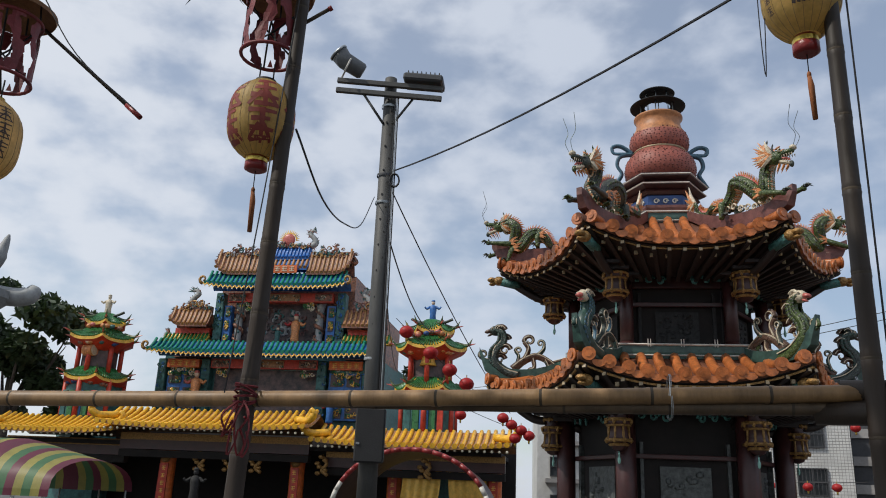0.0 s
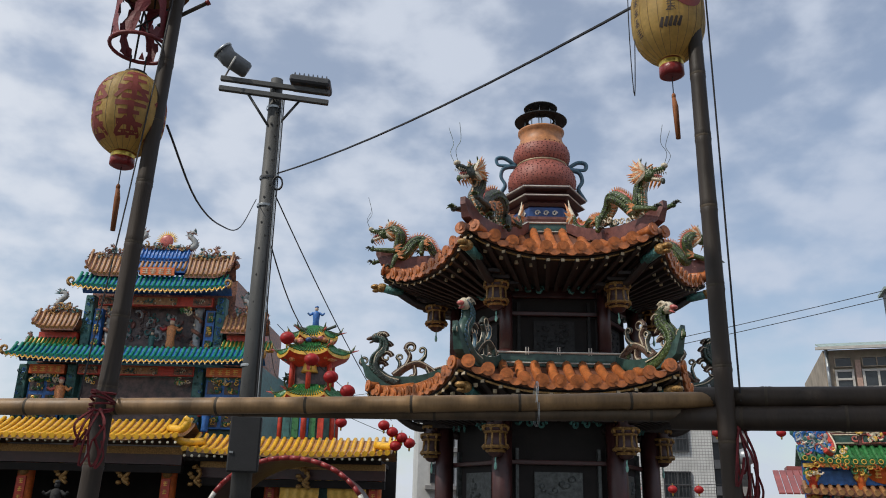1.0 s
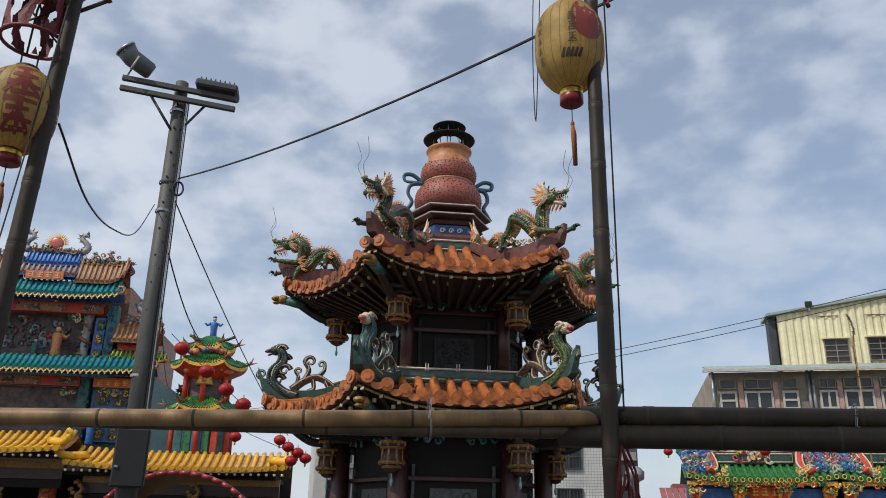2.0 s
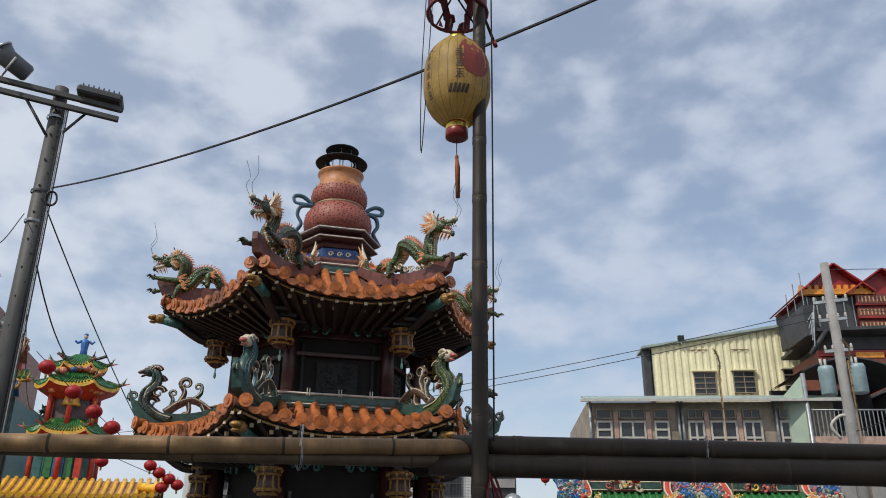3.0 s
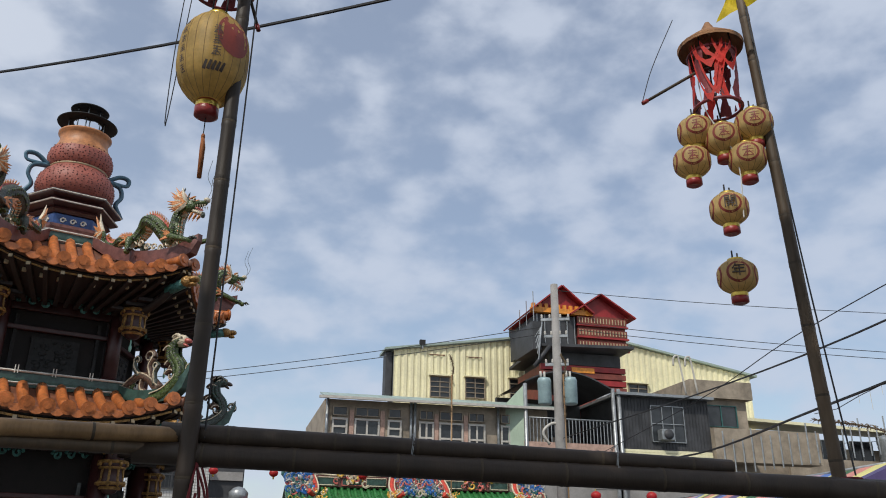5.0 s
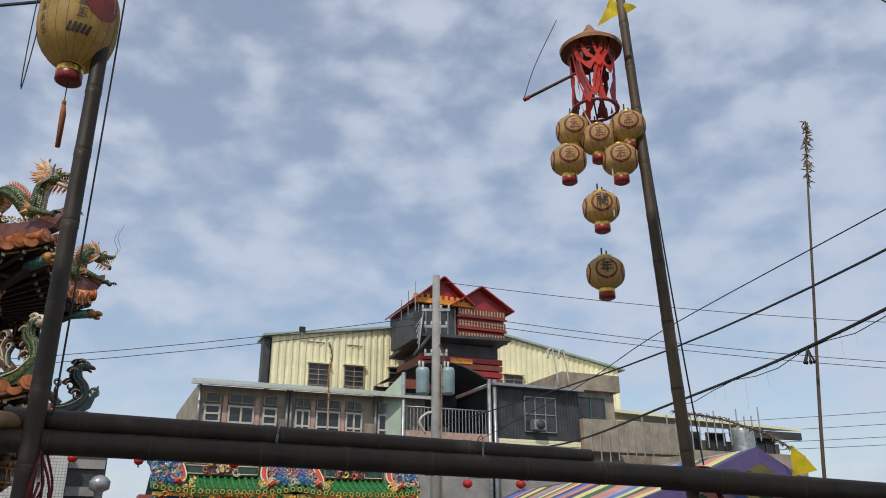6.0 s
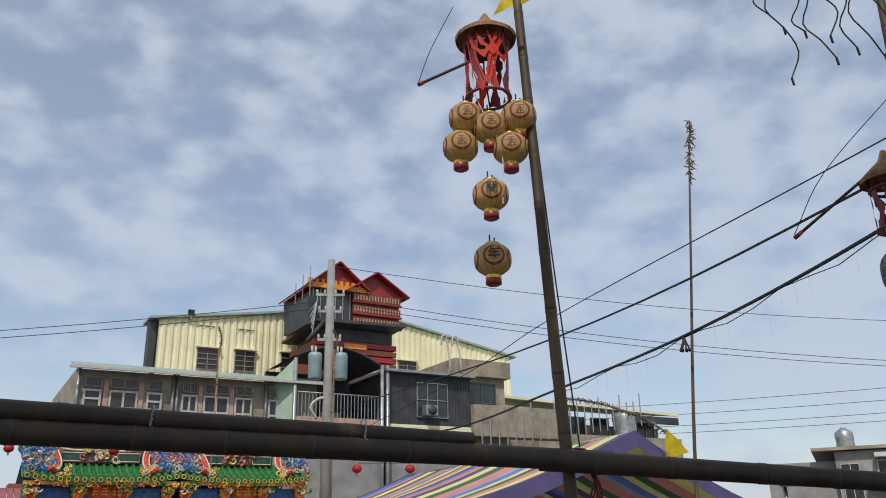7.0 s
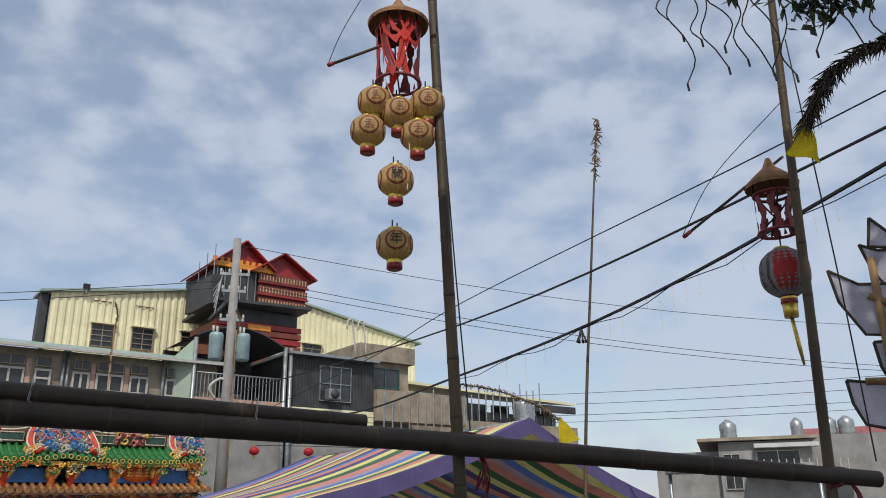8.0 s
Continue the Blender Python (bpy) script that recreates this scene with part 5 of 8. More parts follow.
def bell_tower(x, seed, z_off, lab, statue_mats, drum):
    tw = thing("bell_tower", lab, "tower", (0, 0, 0), 0)
    tw.matrix_basis = temple.matrix_basis @ Matrix.Translation((x, -1.25, z_off))
    bm = bmesh.new()
    lathe(bm, [(1.0, 0.0), (1.0, 5.2)], 6, 0, math.pi / 6, True, smooth=False)
    part("base", bm, "teal_wall", tw, "blue-green base with red posts")
    for k in range(6):
        a = math.pi / 6 + k * math.pi / 3
        for rr, z0, z1 in ((1.0, 3.6, 5.25), (0.74, 5.35, 6.85)):
            bm = bmesh.new()
            tube(bm, [(rr * math.cos(a), rr * math.sin(a), z0), (rr * math.cos(a), rr * math.sin(a), z1)], 0.09, 8)
            part("post", bm, "red_paint", tw)
    for sx, w, mt in ((-0.55, 0.2, "teal_wall"), (-0.28, 0.22, "green_tile"), (0, 0.3, "blue_wall"), (0.28, 0.22, "green_tile"), (0.55, 0.2, "red_paint")):
        bm = bmesh.new()
        box(bm, (sx, -0.9, 4.35), (w, 0.08, 0.9), bevel=0.015)
        part("panel", bm, mt, tw)
    bm = bmesh.new()
    lathe(bm, [(0.62, 5.3), (0.62, 6.9)], 6, 0, math.pi / 6, True, smooth=False)
    part("core", bm, "mural", tw)
    bm = bmesh.new()
    if drum:
        tube(bm, [(-0.22, -0.66, 6.3), (0.18, -0.72, 6.3)], 0.22, 16, 0)
        tube(bm, [(0.18, -0.72, 6.3), (0.2, -0.72, 6.3)], 0.2, 16, 1)
    else:
        lathe(bm, [(0.3, 6.1), (0.24, 6.25), (0.2, 6.5), (0.1, 6.6)], 12, 0, 0, True, Matrix.Translation((0, -0.55, 0)))
    part("drum" if drum else "bell", bm, ["dragon_orange", "dragon_cream"] if drum else ["gold_paint"], tw)
    for z, r, rt, cols in ((5.25, 1.25, 0.75, 15), (6.72, 1.28, 0.66, 13), (7.35, 0.82, 0.3, 9)):
        for f in range(6):
            R = Matrix.Rotation(radians(60 * f), 4, "Z")
            sh = bmesh.new()

            def sf(s, v, r=r, rt=rt, z=z):
                q = (hexp(1, 4, 0) * (1 - s) / 2 + hexp(1, 5, 0) * (1 + s) / 2) * (rt + (r - rt) * v)
                q.z = z + 0.42 * (1 - v) ** 1.4 + 0.16 * abs(s) ** 3 * v
                return q
            sheet(sh, [[R @ sf(-1 + i / 4, j / 3) for i in range(9)] for j in range(4)])
            sheet(sh, [[R @ sf(-1 + i / 4, 1) for i in range(9)], [R @ (sf(-1 + i / 4, 1) - Vector((0, 0, 0.1))) for i in range(9)]], 1)
            sheet(sh, [[R @ (sf(-1 + i / 4, 1) - Vector((0, 0, 0.1))) for i in range(9)], [R @ (sf(-1 + i / 4, 0) * 0.95 - Vector((0, 0, 0.46))) for i in range(9)]], 2)
            rf = part("roof", sh, ["yellow_tile", "gold_paint", "red_paint"], tw)
            if f in (0, 1, 5):
                for c in range(cols):
                    s = -1 + 2 * (c + 0.5) / cols
                    tb = bmesh.new()
                    tube(tb, [R @ (sf(s * (0.9 if j < 2 else 1), j / 3) + Vector((0, 0, 0.03))) for j in range(4)], r / cols * 0.30, 6)
                    part("roof_tile", tb, "green_tile", rf)
            cb = bmesh.new()
            tip = sf(1, 1)
            d = Vector((tip.x, tip.y, 0)).normalized()
            tube(cb, spline([R @ sf(1, 0.3), R @ (tip + Vector((0, 0, 0.05))), R @ (tip + d * 0.18 + Vector((0, 0, 0.3)))], 4), [0.06] * 5 + [0.05, 0.04, 0.02, 0.01], 5, 0)
            tube(cb, [R @ (tip + Vector((0, 0, 0.05))), R @ (tip + d * 0.3 + Vector((0, 0, 0.12)))], [0.05, 0.01], 5, 1)
            part("corner_curl", cb, ["dragon_green", "dragon_pink"], tw)
    figure(tw, "statue", Matrix.Translation((0, 0, 7.75)) @ Matrix.Scale(0.62, 4), statue_mats, "small statue on the ridge")
    cb = bmesh.new()
    tube(cb, spline([(-0.75, -0.1, 7.85), (-0.4, -0.1, 7.72), (0, -0.1, 7.75), (0.4, -0.1, 7.72), (0.75, -0.1, 7.85)], 5), 0.05, 6)
    part("ridge", cb, "dragon_dark", tw)
    scr = random.Random(seed)
    for f in range(26):
        bm = bmesh.new()
        a, z = scr.uniform(3.5, 5.9), scr.choice((5.15, 6.6, 6.65, 7.2))
        r = 0.95
        ball(bm, (r * math.cos(a), r * math.sin(a), z + scr.uniform(-0.12, 0.05)), (0.12, 0.1, 0.09), 0, 6)
        part("eave_figure", bm, scr.choice(CL), tw)
    return tw


bell_tower(-7.75, 1, 0.0, "drum tower with green tiled roofs and a pale statue on top", ["dragon_cream", "dragon_cream", "dragon_cream"], True)
bell_tower(4.87, 2, -0.15, "bell tower with green tiled roofs and a blue statue on top", ["blue_wall", "skin_cream", "blue_wall"], False)

# porch with glazed yellow roof
porch = thing("porch", "temple porch with yellow glazed tiles, red columns and bulbs", "porch")
porch.matrix_basis = temple.matrix_basis @ Matrix.Translation((0, -4.375, 0))
for x0, x1, ze, zr, cols, ye in ((-9.6, -4.7, 3.22, 3.75, 22, 0.0), (-5.2, 1.76, 3.42, 4.02, 31, -0.4), (1.72, 7.95, 3.08, 3.62, 28, 0.0)):
    tile_roof(porch, x0, x1, ye - 0.3, ye + 1.1, ze, zr, cols, "yellow_tile", 0.16, "brown_tile")
    bm = bmesh.new()
    for k in range(cols):
        ball(bm, (x0 + (x1 - x0) * (k + 0.5) / cols, ye - 0.22, ze - 0.10), 0.045, 0, 6)
    part("bulb_string", bm, "bulb", porch, "row of pale bulbs along the eave", kind="stuff")
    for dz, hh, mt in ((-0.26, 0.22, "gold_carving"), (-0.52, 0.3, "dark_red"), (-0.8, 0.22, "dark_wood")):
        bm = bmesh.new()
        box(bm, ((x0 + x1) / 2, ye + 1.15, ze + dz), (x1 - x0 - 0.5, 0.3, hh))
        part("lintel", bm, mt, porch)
    for s, xx in ((-1, x0), (1, x1)):
        bm = bmesh.new()
        tube(bm, spline([(xx - s * 0.5, ye + 0.3, ze + 0.35), (xx, ye - 0.1, ze + 0.3), (xx + s * 0.22, ye - 0.25, ze + 0.5), (xx + s * 0.1, ye - 0.25, ze + 0.62)], 4), [0.12] * 8 + [0.08] * 5, 8)
        part("ridge_end", bm, "yellow_tile", porch)
for x, y in ((-4.0, 2.2), (-3.55, 1.4), (0.93, 1.4), (7.34, 1.5), (4.0, 2.2)):
    bm = bmesh.new()
    lathe(bm, [(0.3, 0.0), (0.32, 0.3), (0.24, 0.4), (0.24, 2.62), (0.3, 2.7), (0.34, 2.8), (0.3, 2.9)], 16, 0, 0, True, Matrix.Translation((x, y, 0)))
    col = part("column", bm, "orange_paint", porch, "red-orange column with a gilt capital")
    bm = bmesh.new()
    box(bm, (x, y - 0.26, 1.45), (0.26, 0.05, 1.8))
    brd = part("couplet_board", bm, "red_paint", col, "red couplet board")
    for k in range(7):
        bars_text(brd, x - 0.09, x + 0.09, y - 0.295, 2.2 - 0.24 * k, 0.16, "gold_paint", 1, k)
    bm = bmesh.new()
    ball(bm, (x, y - 0.22, 2.5), (0.16, 0.08, 0.14), 0, 8)
    part("crest", bm, "gold_carving", col)
# inner wall and ceiling near black: the porch's shade is in their colour
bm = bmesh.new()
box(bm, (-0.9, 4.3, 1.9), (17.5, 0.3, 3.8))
part("back_wall", bm, "dark_wood", porch, "inner wall with the porch's shade put into its colour")
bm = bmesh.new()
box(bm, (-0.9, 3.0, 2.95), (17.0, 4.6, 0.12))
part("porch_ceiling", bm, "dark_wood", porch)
for x in (-2.2, -1.2, -0.3, 1.9, 5.2):
    bm = bmesh.new()
    tube(bm, spline([(x, 0.8, 2.75), (x + 0.2, 0.7, 2.5), (x + 0.05, 0.7, 2.3), (x + 0.25, 0.7, 2.15)], 4), 0.06, 6)
    for j in range(6):
        ball(bm, (x + 0.15 * math.sin(j * 2), 0.72, 2.7 - 0.1 * j), (0.1, 0.06, 0.07), 0, 6)
    part("hanging_carving", bm, "gold_carving", porch)
figure(porch, "statue", Matrix.Translation((-1.6, -0.6, 1.2)) @ Matrix.Scale(0.75, 4), ["dark_stone"] * 3, "grey stone guardian figure")

# awning with stripes and the red-edged arch tent
aw = thing("striped_awning", "barrel awning striped red, yellow, green and maroon", "awning")
aw.matrix_basis = temple.matrix_basis @ Matrix.Translation((0, -10.0, 0))
seq = ["stripe_maroon", "stripe_straw", "stripe_green", "stripe_maroon", "stripe_straw", "stripe_green", "stripe_straw", "stripe_maroon"]
def aw_pt(u, v):
    # u along the ridge, v round the hoop
    a = math.pi * v
    return Vector((-6.2 + 3.75 * u, -1.9 * math.cos(a) + 1.0, 1.42 + (1.25 - 0.9 * max(0, u - 0.45)) * math.sin(a) ** 0.8))
n_st = 16
for k in range(n_st):
    bm = bmesh.new()
    sheet(bm, [[aw_pt(k / n_st, v / 14) for v in range(15)], [aw_pt((k + 1) / n_st, v / 14) for v in range(15)]])
    sheet(bm, [[aw_pt(k / n_st, 0), aw_pt((k + 1) / n_st, 0)], [aw_pt(k / n_st, 0) - Vector((0, 0, 0.16)), aw_pt((k + 1) / n_st, 0) - Vector((0, 0, 0.16))]])
    part("stripe", bm, seq[k % len(seq)], aw)
for x in (-6.0, -4.6, -3.4, -2.6):
    for y in (-0.85, 2.85):
        bm = bmesh.new()
        tube(bm, [(x, y, 0), (x, y, 1.45)], 0.025, 6)
        part("leg", bm, "galv", aw)
arch = thing("arch_tent", "dark arched tent with a red and white edge", "tent")
arch.matrix_basis = temple.matrix_basis @ Matrix.Translation((5.8, -9.0, 0))
hoop = [Vector((2.0 * math.cos(math.pi * k / 24), 0, 0.95 + 1.78 * math.sin(math.pi * k / 24) ** 0.9)) for k in range(25)]
bm = bmesh.new()
sheet(bm, [hoop, [p * 0.98 + Vector((0, 3.0, 0)) for p in hoop]])
part("canopy", bm, "dark_red", arch, "dark red canopy")
for k in range(24):
    bm = bmesh.new()
    tube(bm, [hoop[k], hoop[k + 1]], 0.06, 8)
    part("edge_roll", bm, "white_line" if k in (2, 3, 20, 21) else "cap_red", arch)
for s in (-1, 1):
    bm = bmesh.new()
    tube(bm, [(2.0 * s, 0, 0), (2.0 * s, 0, 0.95)], 0.05, 8)
    part("leg", bm, "galv", arch)
brd = thing("hall_curtain", "gold curtain below a sign board with characters", "curtain")
brd.matrix_basis = temple.matrix_basis @ Matrix.Translation((5.8, -3.2, 0))
bm = bmesh.new()
for sgn in (-1, 1):
    sheet(bm, [[(sgn * (0.12 + 1.2 * (k / 16) + 0.25 * (1 - j / 5) ** 2), 0.04 * math.sin(k * 1.9), 0.9 + 1.35 * j / 5) for k in range(17)] for j in range(6)])
part("drape", bm, "gold_paint", brd, "gathered golden drapes")
bm = bmesh.new()
box(bm, (0, -0.05, 2.42), (1.9, 0.08, 0.42), bevel=0.02)
bd = part("sign_board", bm, "dark_red", brd)
bars_text(bd, -0.75, 0.75, -0.1, 2.42, 0.3, "gold_paint", 4, 9)

# ---- street side: houses, hall and lift tower ----
def house(name, lab, cat, loc, rz):
    return thing(name, lab, cat, loc, rz)


def bx(parent, name, x0, x1, y0, y1, z0, z1, mt, lab="", bevel=0.0):
    bm = bmesh.new()
    box(bm, ((x0 + x1) / 2, (y0 + y1) / 2, (z0 + z1) / 2), (x1 - x0, y1 - y0, z1 - z0), bevel=bevel)
    return part(name, bm, mt, parent, lab)


def window(parent, x0, x1, y, z0, z1, cols=2, rows=2, frame_mt="white_frame", pane_mt="window_dark", name="window", t=0.035):
    """A framed window set on a wall that faces -y."""
    bm = bmesh.new()
    for xx in [x0 + (x1 - x0) * k / cols for k in range(cols + 1)]:
        box(bm, (xx, y - 0.03, (z0 + z1) / 2), (t, 0.09, z1 - z0 + t))
    for zz in [z0 + (z1 - z0) * k / rows for k in range(rows + 1)]:
        box(bm, ((x0 + x1) / 2, y - 0.034, zz), (x1 - x0 + t, 0.09, t))
    w = part(name, bm, frame_mt, parent)
    for i in range(cols):
        for j in range(rows):
            bm = bmesh.new()
            a, b = x0 + (x1 - x0) * i / cols, x0 + (x1 - x0) * (i + 1) / cols
            c, d = z0 + (z1 - z0) * j / rows, z0 + (z1 - z0) * (j + 1) / rows
            box(bm, ((a + b) / 2, y - 0.01, (c + d) / 2), (b - a - t, 0.03, d - c - t))
            part("pane", bm, pane_mt, w)
    return w


APT, ARZ = (18.05, 26.41, 0), -28
apt = house("apartment_house", "grey-brown apartment house with a green metal roof over its balcony", "house", APT, ARZ)
bx(apt, "wall", 0.1, 9.6, 0.30, 8.5, 0, 7.5, "plaster_grey", "weathered grey plaster wall")
bx(apt, "balcony_slab", 0.0, 9.8, 0.0, 1.6, 5.0, 5.15, "concrete")
bx(apt, "balcony_front", 0.0, 9.8, -0.12, 0.0, 5.15, 5.6, "plaster_grey")
for k in range(34):
    bm = bmesh.new()
    x = -0.15 + 10.0 * k / 34
    box(bm, (0, 0, 0), (10.0 / 34 - 0.02, 2.1, 0.05), pose(x + 0.3, 0.65, 7.74, 14, 0, 0))
    part("roof_sheet", bm, "roof_green_metal", apt)
bx(apt, "gutter", -0.2, 9.9, -0.38, -0.26, 7.42, 7.52, "white_frame")
for x in (0.2, 3.62, 3.78, 7.35):
    bm = bmesh.new()
    tube(bm, [(x, 0.2, 5.2), (x, 0.2, 7.5)], 0.06, 8)
    part("downpipe", bm, "galv", apt)
for x0, x1, c, r in ((0.45, 1.0, 1, 4), (1.35, 2.3, 2, 2), (2.7, 3.2, 1, 4), (4.0, 4.55, 2, 2), (4.85, 5.8, 2, 2), (6.1, 6.75, 2, 2), (7.5, 8.2, 2, 2)):
    window(apt, x0, x1, 0.27, 5.5, 6.72, c, r, t=0.075)
    window(apt, x0, x1, 0.27, 6.86, 7.2, c, 1, "plaster_grey")
for x in (1.2, 2.45, 4.7, 5.95):
    bx(apt, "couplet_strip", x - 0.09, x + 0.09, 0.24, 0.297, 5.6, 7.1, "balcony_pink")
for x in (6.0, 4.5):
    bx(apt, "planter", x - 0.5, x + 0.6, -0.12, 0.1, 5.78, 5.95, "balcony_pink")

hall = house("metal_hall", "large pale yellow corrugated metal hall with barred windows", "hall", APT, ARZ)
HX0, HX1, HPK = 4.5, 26.0, 15.6
def hall_top(x):
    return 11.88 + (13.57 - 11.88) * (x - HX0) / (HPK - HX0) if x < HPK else 13.57 - (13.57 - 11.76) * (x - HPK) / (HX1 - HPK)
bm = bmesh.new()
rows_b, rows_t = [], []
n = 300
for k in range(n + 1):
    x = HX0 + (HX1 - HX0) * k / n
    y = 9.0 + (0.0, 0.06, 0.06, 0.0, 0.0)[k % 5]
    rows_b.append((x, y, 0))
    rows_t.append((x, y, hall_top(x)))
sheet(bm, [rows_b, rows_t], smooth=False)
part("corrugated_front", bm, "hall_yellow", hall, "pale yellow corrugated metal sheets")
# side walls in a dark material that holds their shade, unlike the yellow front
bm = bmesh.new()
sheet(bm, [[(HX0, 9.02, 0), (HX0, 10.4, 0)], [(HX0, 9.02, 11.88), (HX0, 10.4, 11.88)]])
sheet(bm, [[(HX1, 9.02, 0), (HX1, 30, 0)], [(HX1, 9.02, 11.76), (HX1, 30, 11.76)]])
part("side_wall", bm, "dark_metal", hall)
for xa, xb in ((HX0 - 0.5, HPK), (HPK, HX1 + 0.4)):
    bm = bmesh.new()
    za, zb = hall_top(max(xa, HX0)) - (0.08 if xa < HX0 else 0), hall_top(min(xb, HX1)) - (0.08 if xb > HX1 else 0)
    vs = [bm.verts.new((x, y, z + dz)) for dz in (0.04, 0.16) for x, y, z in ((xa, 8.8, za), (xb, 8.8, zb), (xb, 10.6, zb), (xa, 10.6, za))]
    for q in ((0, 1, 2, 3), (7, 6, 5, 4), (0, 4, 5, 1), (1, 5, 6, 2), (2, 6, 7, 3), (3, 7, 4, 0)):
        bm.faces.new([vs[i] for i in q])
    part("roof", bm, "roof_green_metal", hall)
# added dark box: the shade below the eave as a shape
bx(hall, "side_shade", HX0 - 0.4, HX0 - 0.05, 9.2, 9.9, 9.5, 11.8, "dark_metal", "dark box for the shaded side of the hall under its eave")
for x0, x1, z0, z1 in ((6.5, 7.55, 9.5, 10.58), (8.45, 9.5, 9.55, 10.62), (10.95, 12.05, 9.65, 10.7), (18.05, 19.2, 9.9, 10.85), (23.2, 24.3, 10.3, 10.9)):
    window(hall, x0, x1, 8.98, z0, z1, 2, 4, "plaster_grey")
    bx(hall, "window_hood", x0 - 0.1, x1 + 0.1, 8.75, 9.0, z1 + 0.03, z1 + 0.1, "hall_yellow")
for x in (6.9, 9.0):
    bx(hall, "vent_line", x - 0.5, x + 0.4, 8.96, 8.99, 11.75, 11.79, "roof_bed")
for x, w in ((6.0, 0.3), (11.2, 0.5)):
    lm = house("flood_lamp", "small dark flood lamp on the hall's roof edge", "lamp", APT, ARZ)
    bx(lm, "housing", x - w / 2, x + w / 2, 8.7, 8.9, hall_top(x) + 0.1, hall_top(x) + 0.1 + w * 0.9, "black_iron")
    bx(lm, "bracket", x - 0.04, x + 0.04, 8.75, 8.95, hall_top(x) - 0.1, hall_top(x) + 0.12, "galv")

side = house("roof_terrace", "roof terrace with a pale green sheet wall, railing and dark canopy", "terrace", APT, ARZ)
bm = bmesh.new()
vs = [bm.verts.new(p) for p in ((7.3, 0.6, 5.3), (8.42, -0.2, 5.3), (8.42, -0.2, 8.5), (7.3, 0.6, 7.2))]
bm.faces.new(vs)
ret = bmesh.ops.extrude_face_region(bm, geom=list(bm.faces))
bmesh.ops.translate(bm, verts=[v for v in ret["geom"] if isinstance(v, bmesh.types.BMVert)], vec=(0.03, 0.08, 0))
part("sheet_wall", bm, "green_metal", side, "pale green corrugated sheet wall")
bx(side, "floor_slab", 8.35, 12.6, -0.2, 5.0, 5.5, 5.75, "concrete")
bx(side, "parapet", 8.35, 12.5, -0.25, -0.1, 5.75, 6.1, "balcony_pink", "pale pink parapet")
bx(side, "back_wall", 8.4, 12.6, 3.6, 3.8, 0, 8.6, "dark_metal")
bx(side, "shop_front", 8.4, 12.6, 0.0, 0.2, 0, 5.5, "concrete")
bx(side, "junk_boxes", 9.0, 9.9, 2.2, 3.0, 5.75, 6.9, "dark_wood")
bx(side, "junk_boxes", 10.6, 11.6, 2.4, 3.1, 5.75, 6.7, "plaster_grey")
for x in [8.45 + 0.16 * k for k in range(26)]:
    bm = bmesh.new()
    tube(bm, [(x, -0.18, 6.1), (x, -0.18, 7.1)], 0.02, 5)
    part("baluster", bm, "galv", side)
bm = bmesh.new()
tube(bm, [(8.4, -0.18, 7.1), (12.5, -0.18, 7.1)], 0.035, 6)
part("handrail", bm, "galv", side)
bm = bmesh.new()
arc = [Vector((8.4 + 4.1 * k / 12, 0, 8.25 + 0.85 * math.sin(math.pi * (0.12 + 0.83 * k / 12)))) for k in range(13)]
for dz in (0, 0.06):
    sheet(bm, [[p + Vector((0, -0.3, dz)) for p in arc], [p + Vector((0, 3.8, dz)) for p in arc]])
sheet(bm, [[p + Vector((0, -0.3, 0)) for p in arc], [p + Vector((0, -0.3, 0.06)) for p in arc]])
part("canopy", bm, "dark_metal", side, "curved dark sheet canopy")
for x in (8.42, 12.45, 12.72):
    bm = bmesh.new()
    tube(bm, [(x, -0.25, 0), (x, -0.25, 8.5)], 0.09, 8)
    part("pipe", bm, "galv", side)

dk = house("dark_sheet_house", "dark grey sheet-metal house with a window air conditioner", "house", APT, ARZ)
bx(dk, "wall", 12.85, 17.2, 0.0, 5.0, 6.0, 8.25, "dark_metal", "dark grey corrugated sheet wall")
for k in range(28):
    bx(dk, "seam", 12.95 + k * 0.155, 12.975 + k * 0.155, -0.02, 0.0, 6.05, 8.2, "dark_metal")
bx(dk, "roof", 12.6, 17.3, -0.4, 5.2, 8.26, 8.38, "galv", "grey flat metal roof edge")
for k in range(7):
    bm = bmesh.new()
    box(bm, (15.0, -0.06 - 0.02 * (k % 2), 5.18 + 0.125 * k), (4.3, 0.06, 0.115), bevel=0.01)
    part("lower_cladding", bm, "hall_yellow", dk)
bx(dk, "lower_wall", 12.9, 17.2, 0.05, 4.9, 0, 5.98, "concrete")
window(dk, 14.3, 15.9, -0.02, 6.35, 7.9, 3, 2, "galv", "window_dark")
ac = thing("air_conditioner", "white window air conditioner in a metal frame", "air conditioner", APT, ARZ)
bx(ac, "housing", 14.55, 15.15, -0.5, -0.05, 6.38, 6.85, "galv", bevel=0.03)
bm = bmesh.new()
lathe(bm, [(0.22, 0), (0.22, 0.02), (0.02, 0.03)], 20, 0, 0, True, pose(14.85, -0.51, 6.62, 90, 0, 0))
part("fan_grille", bm, "dark_metal", ac)

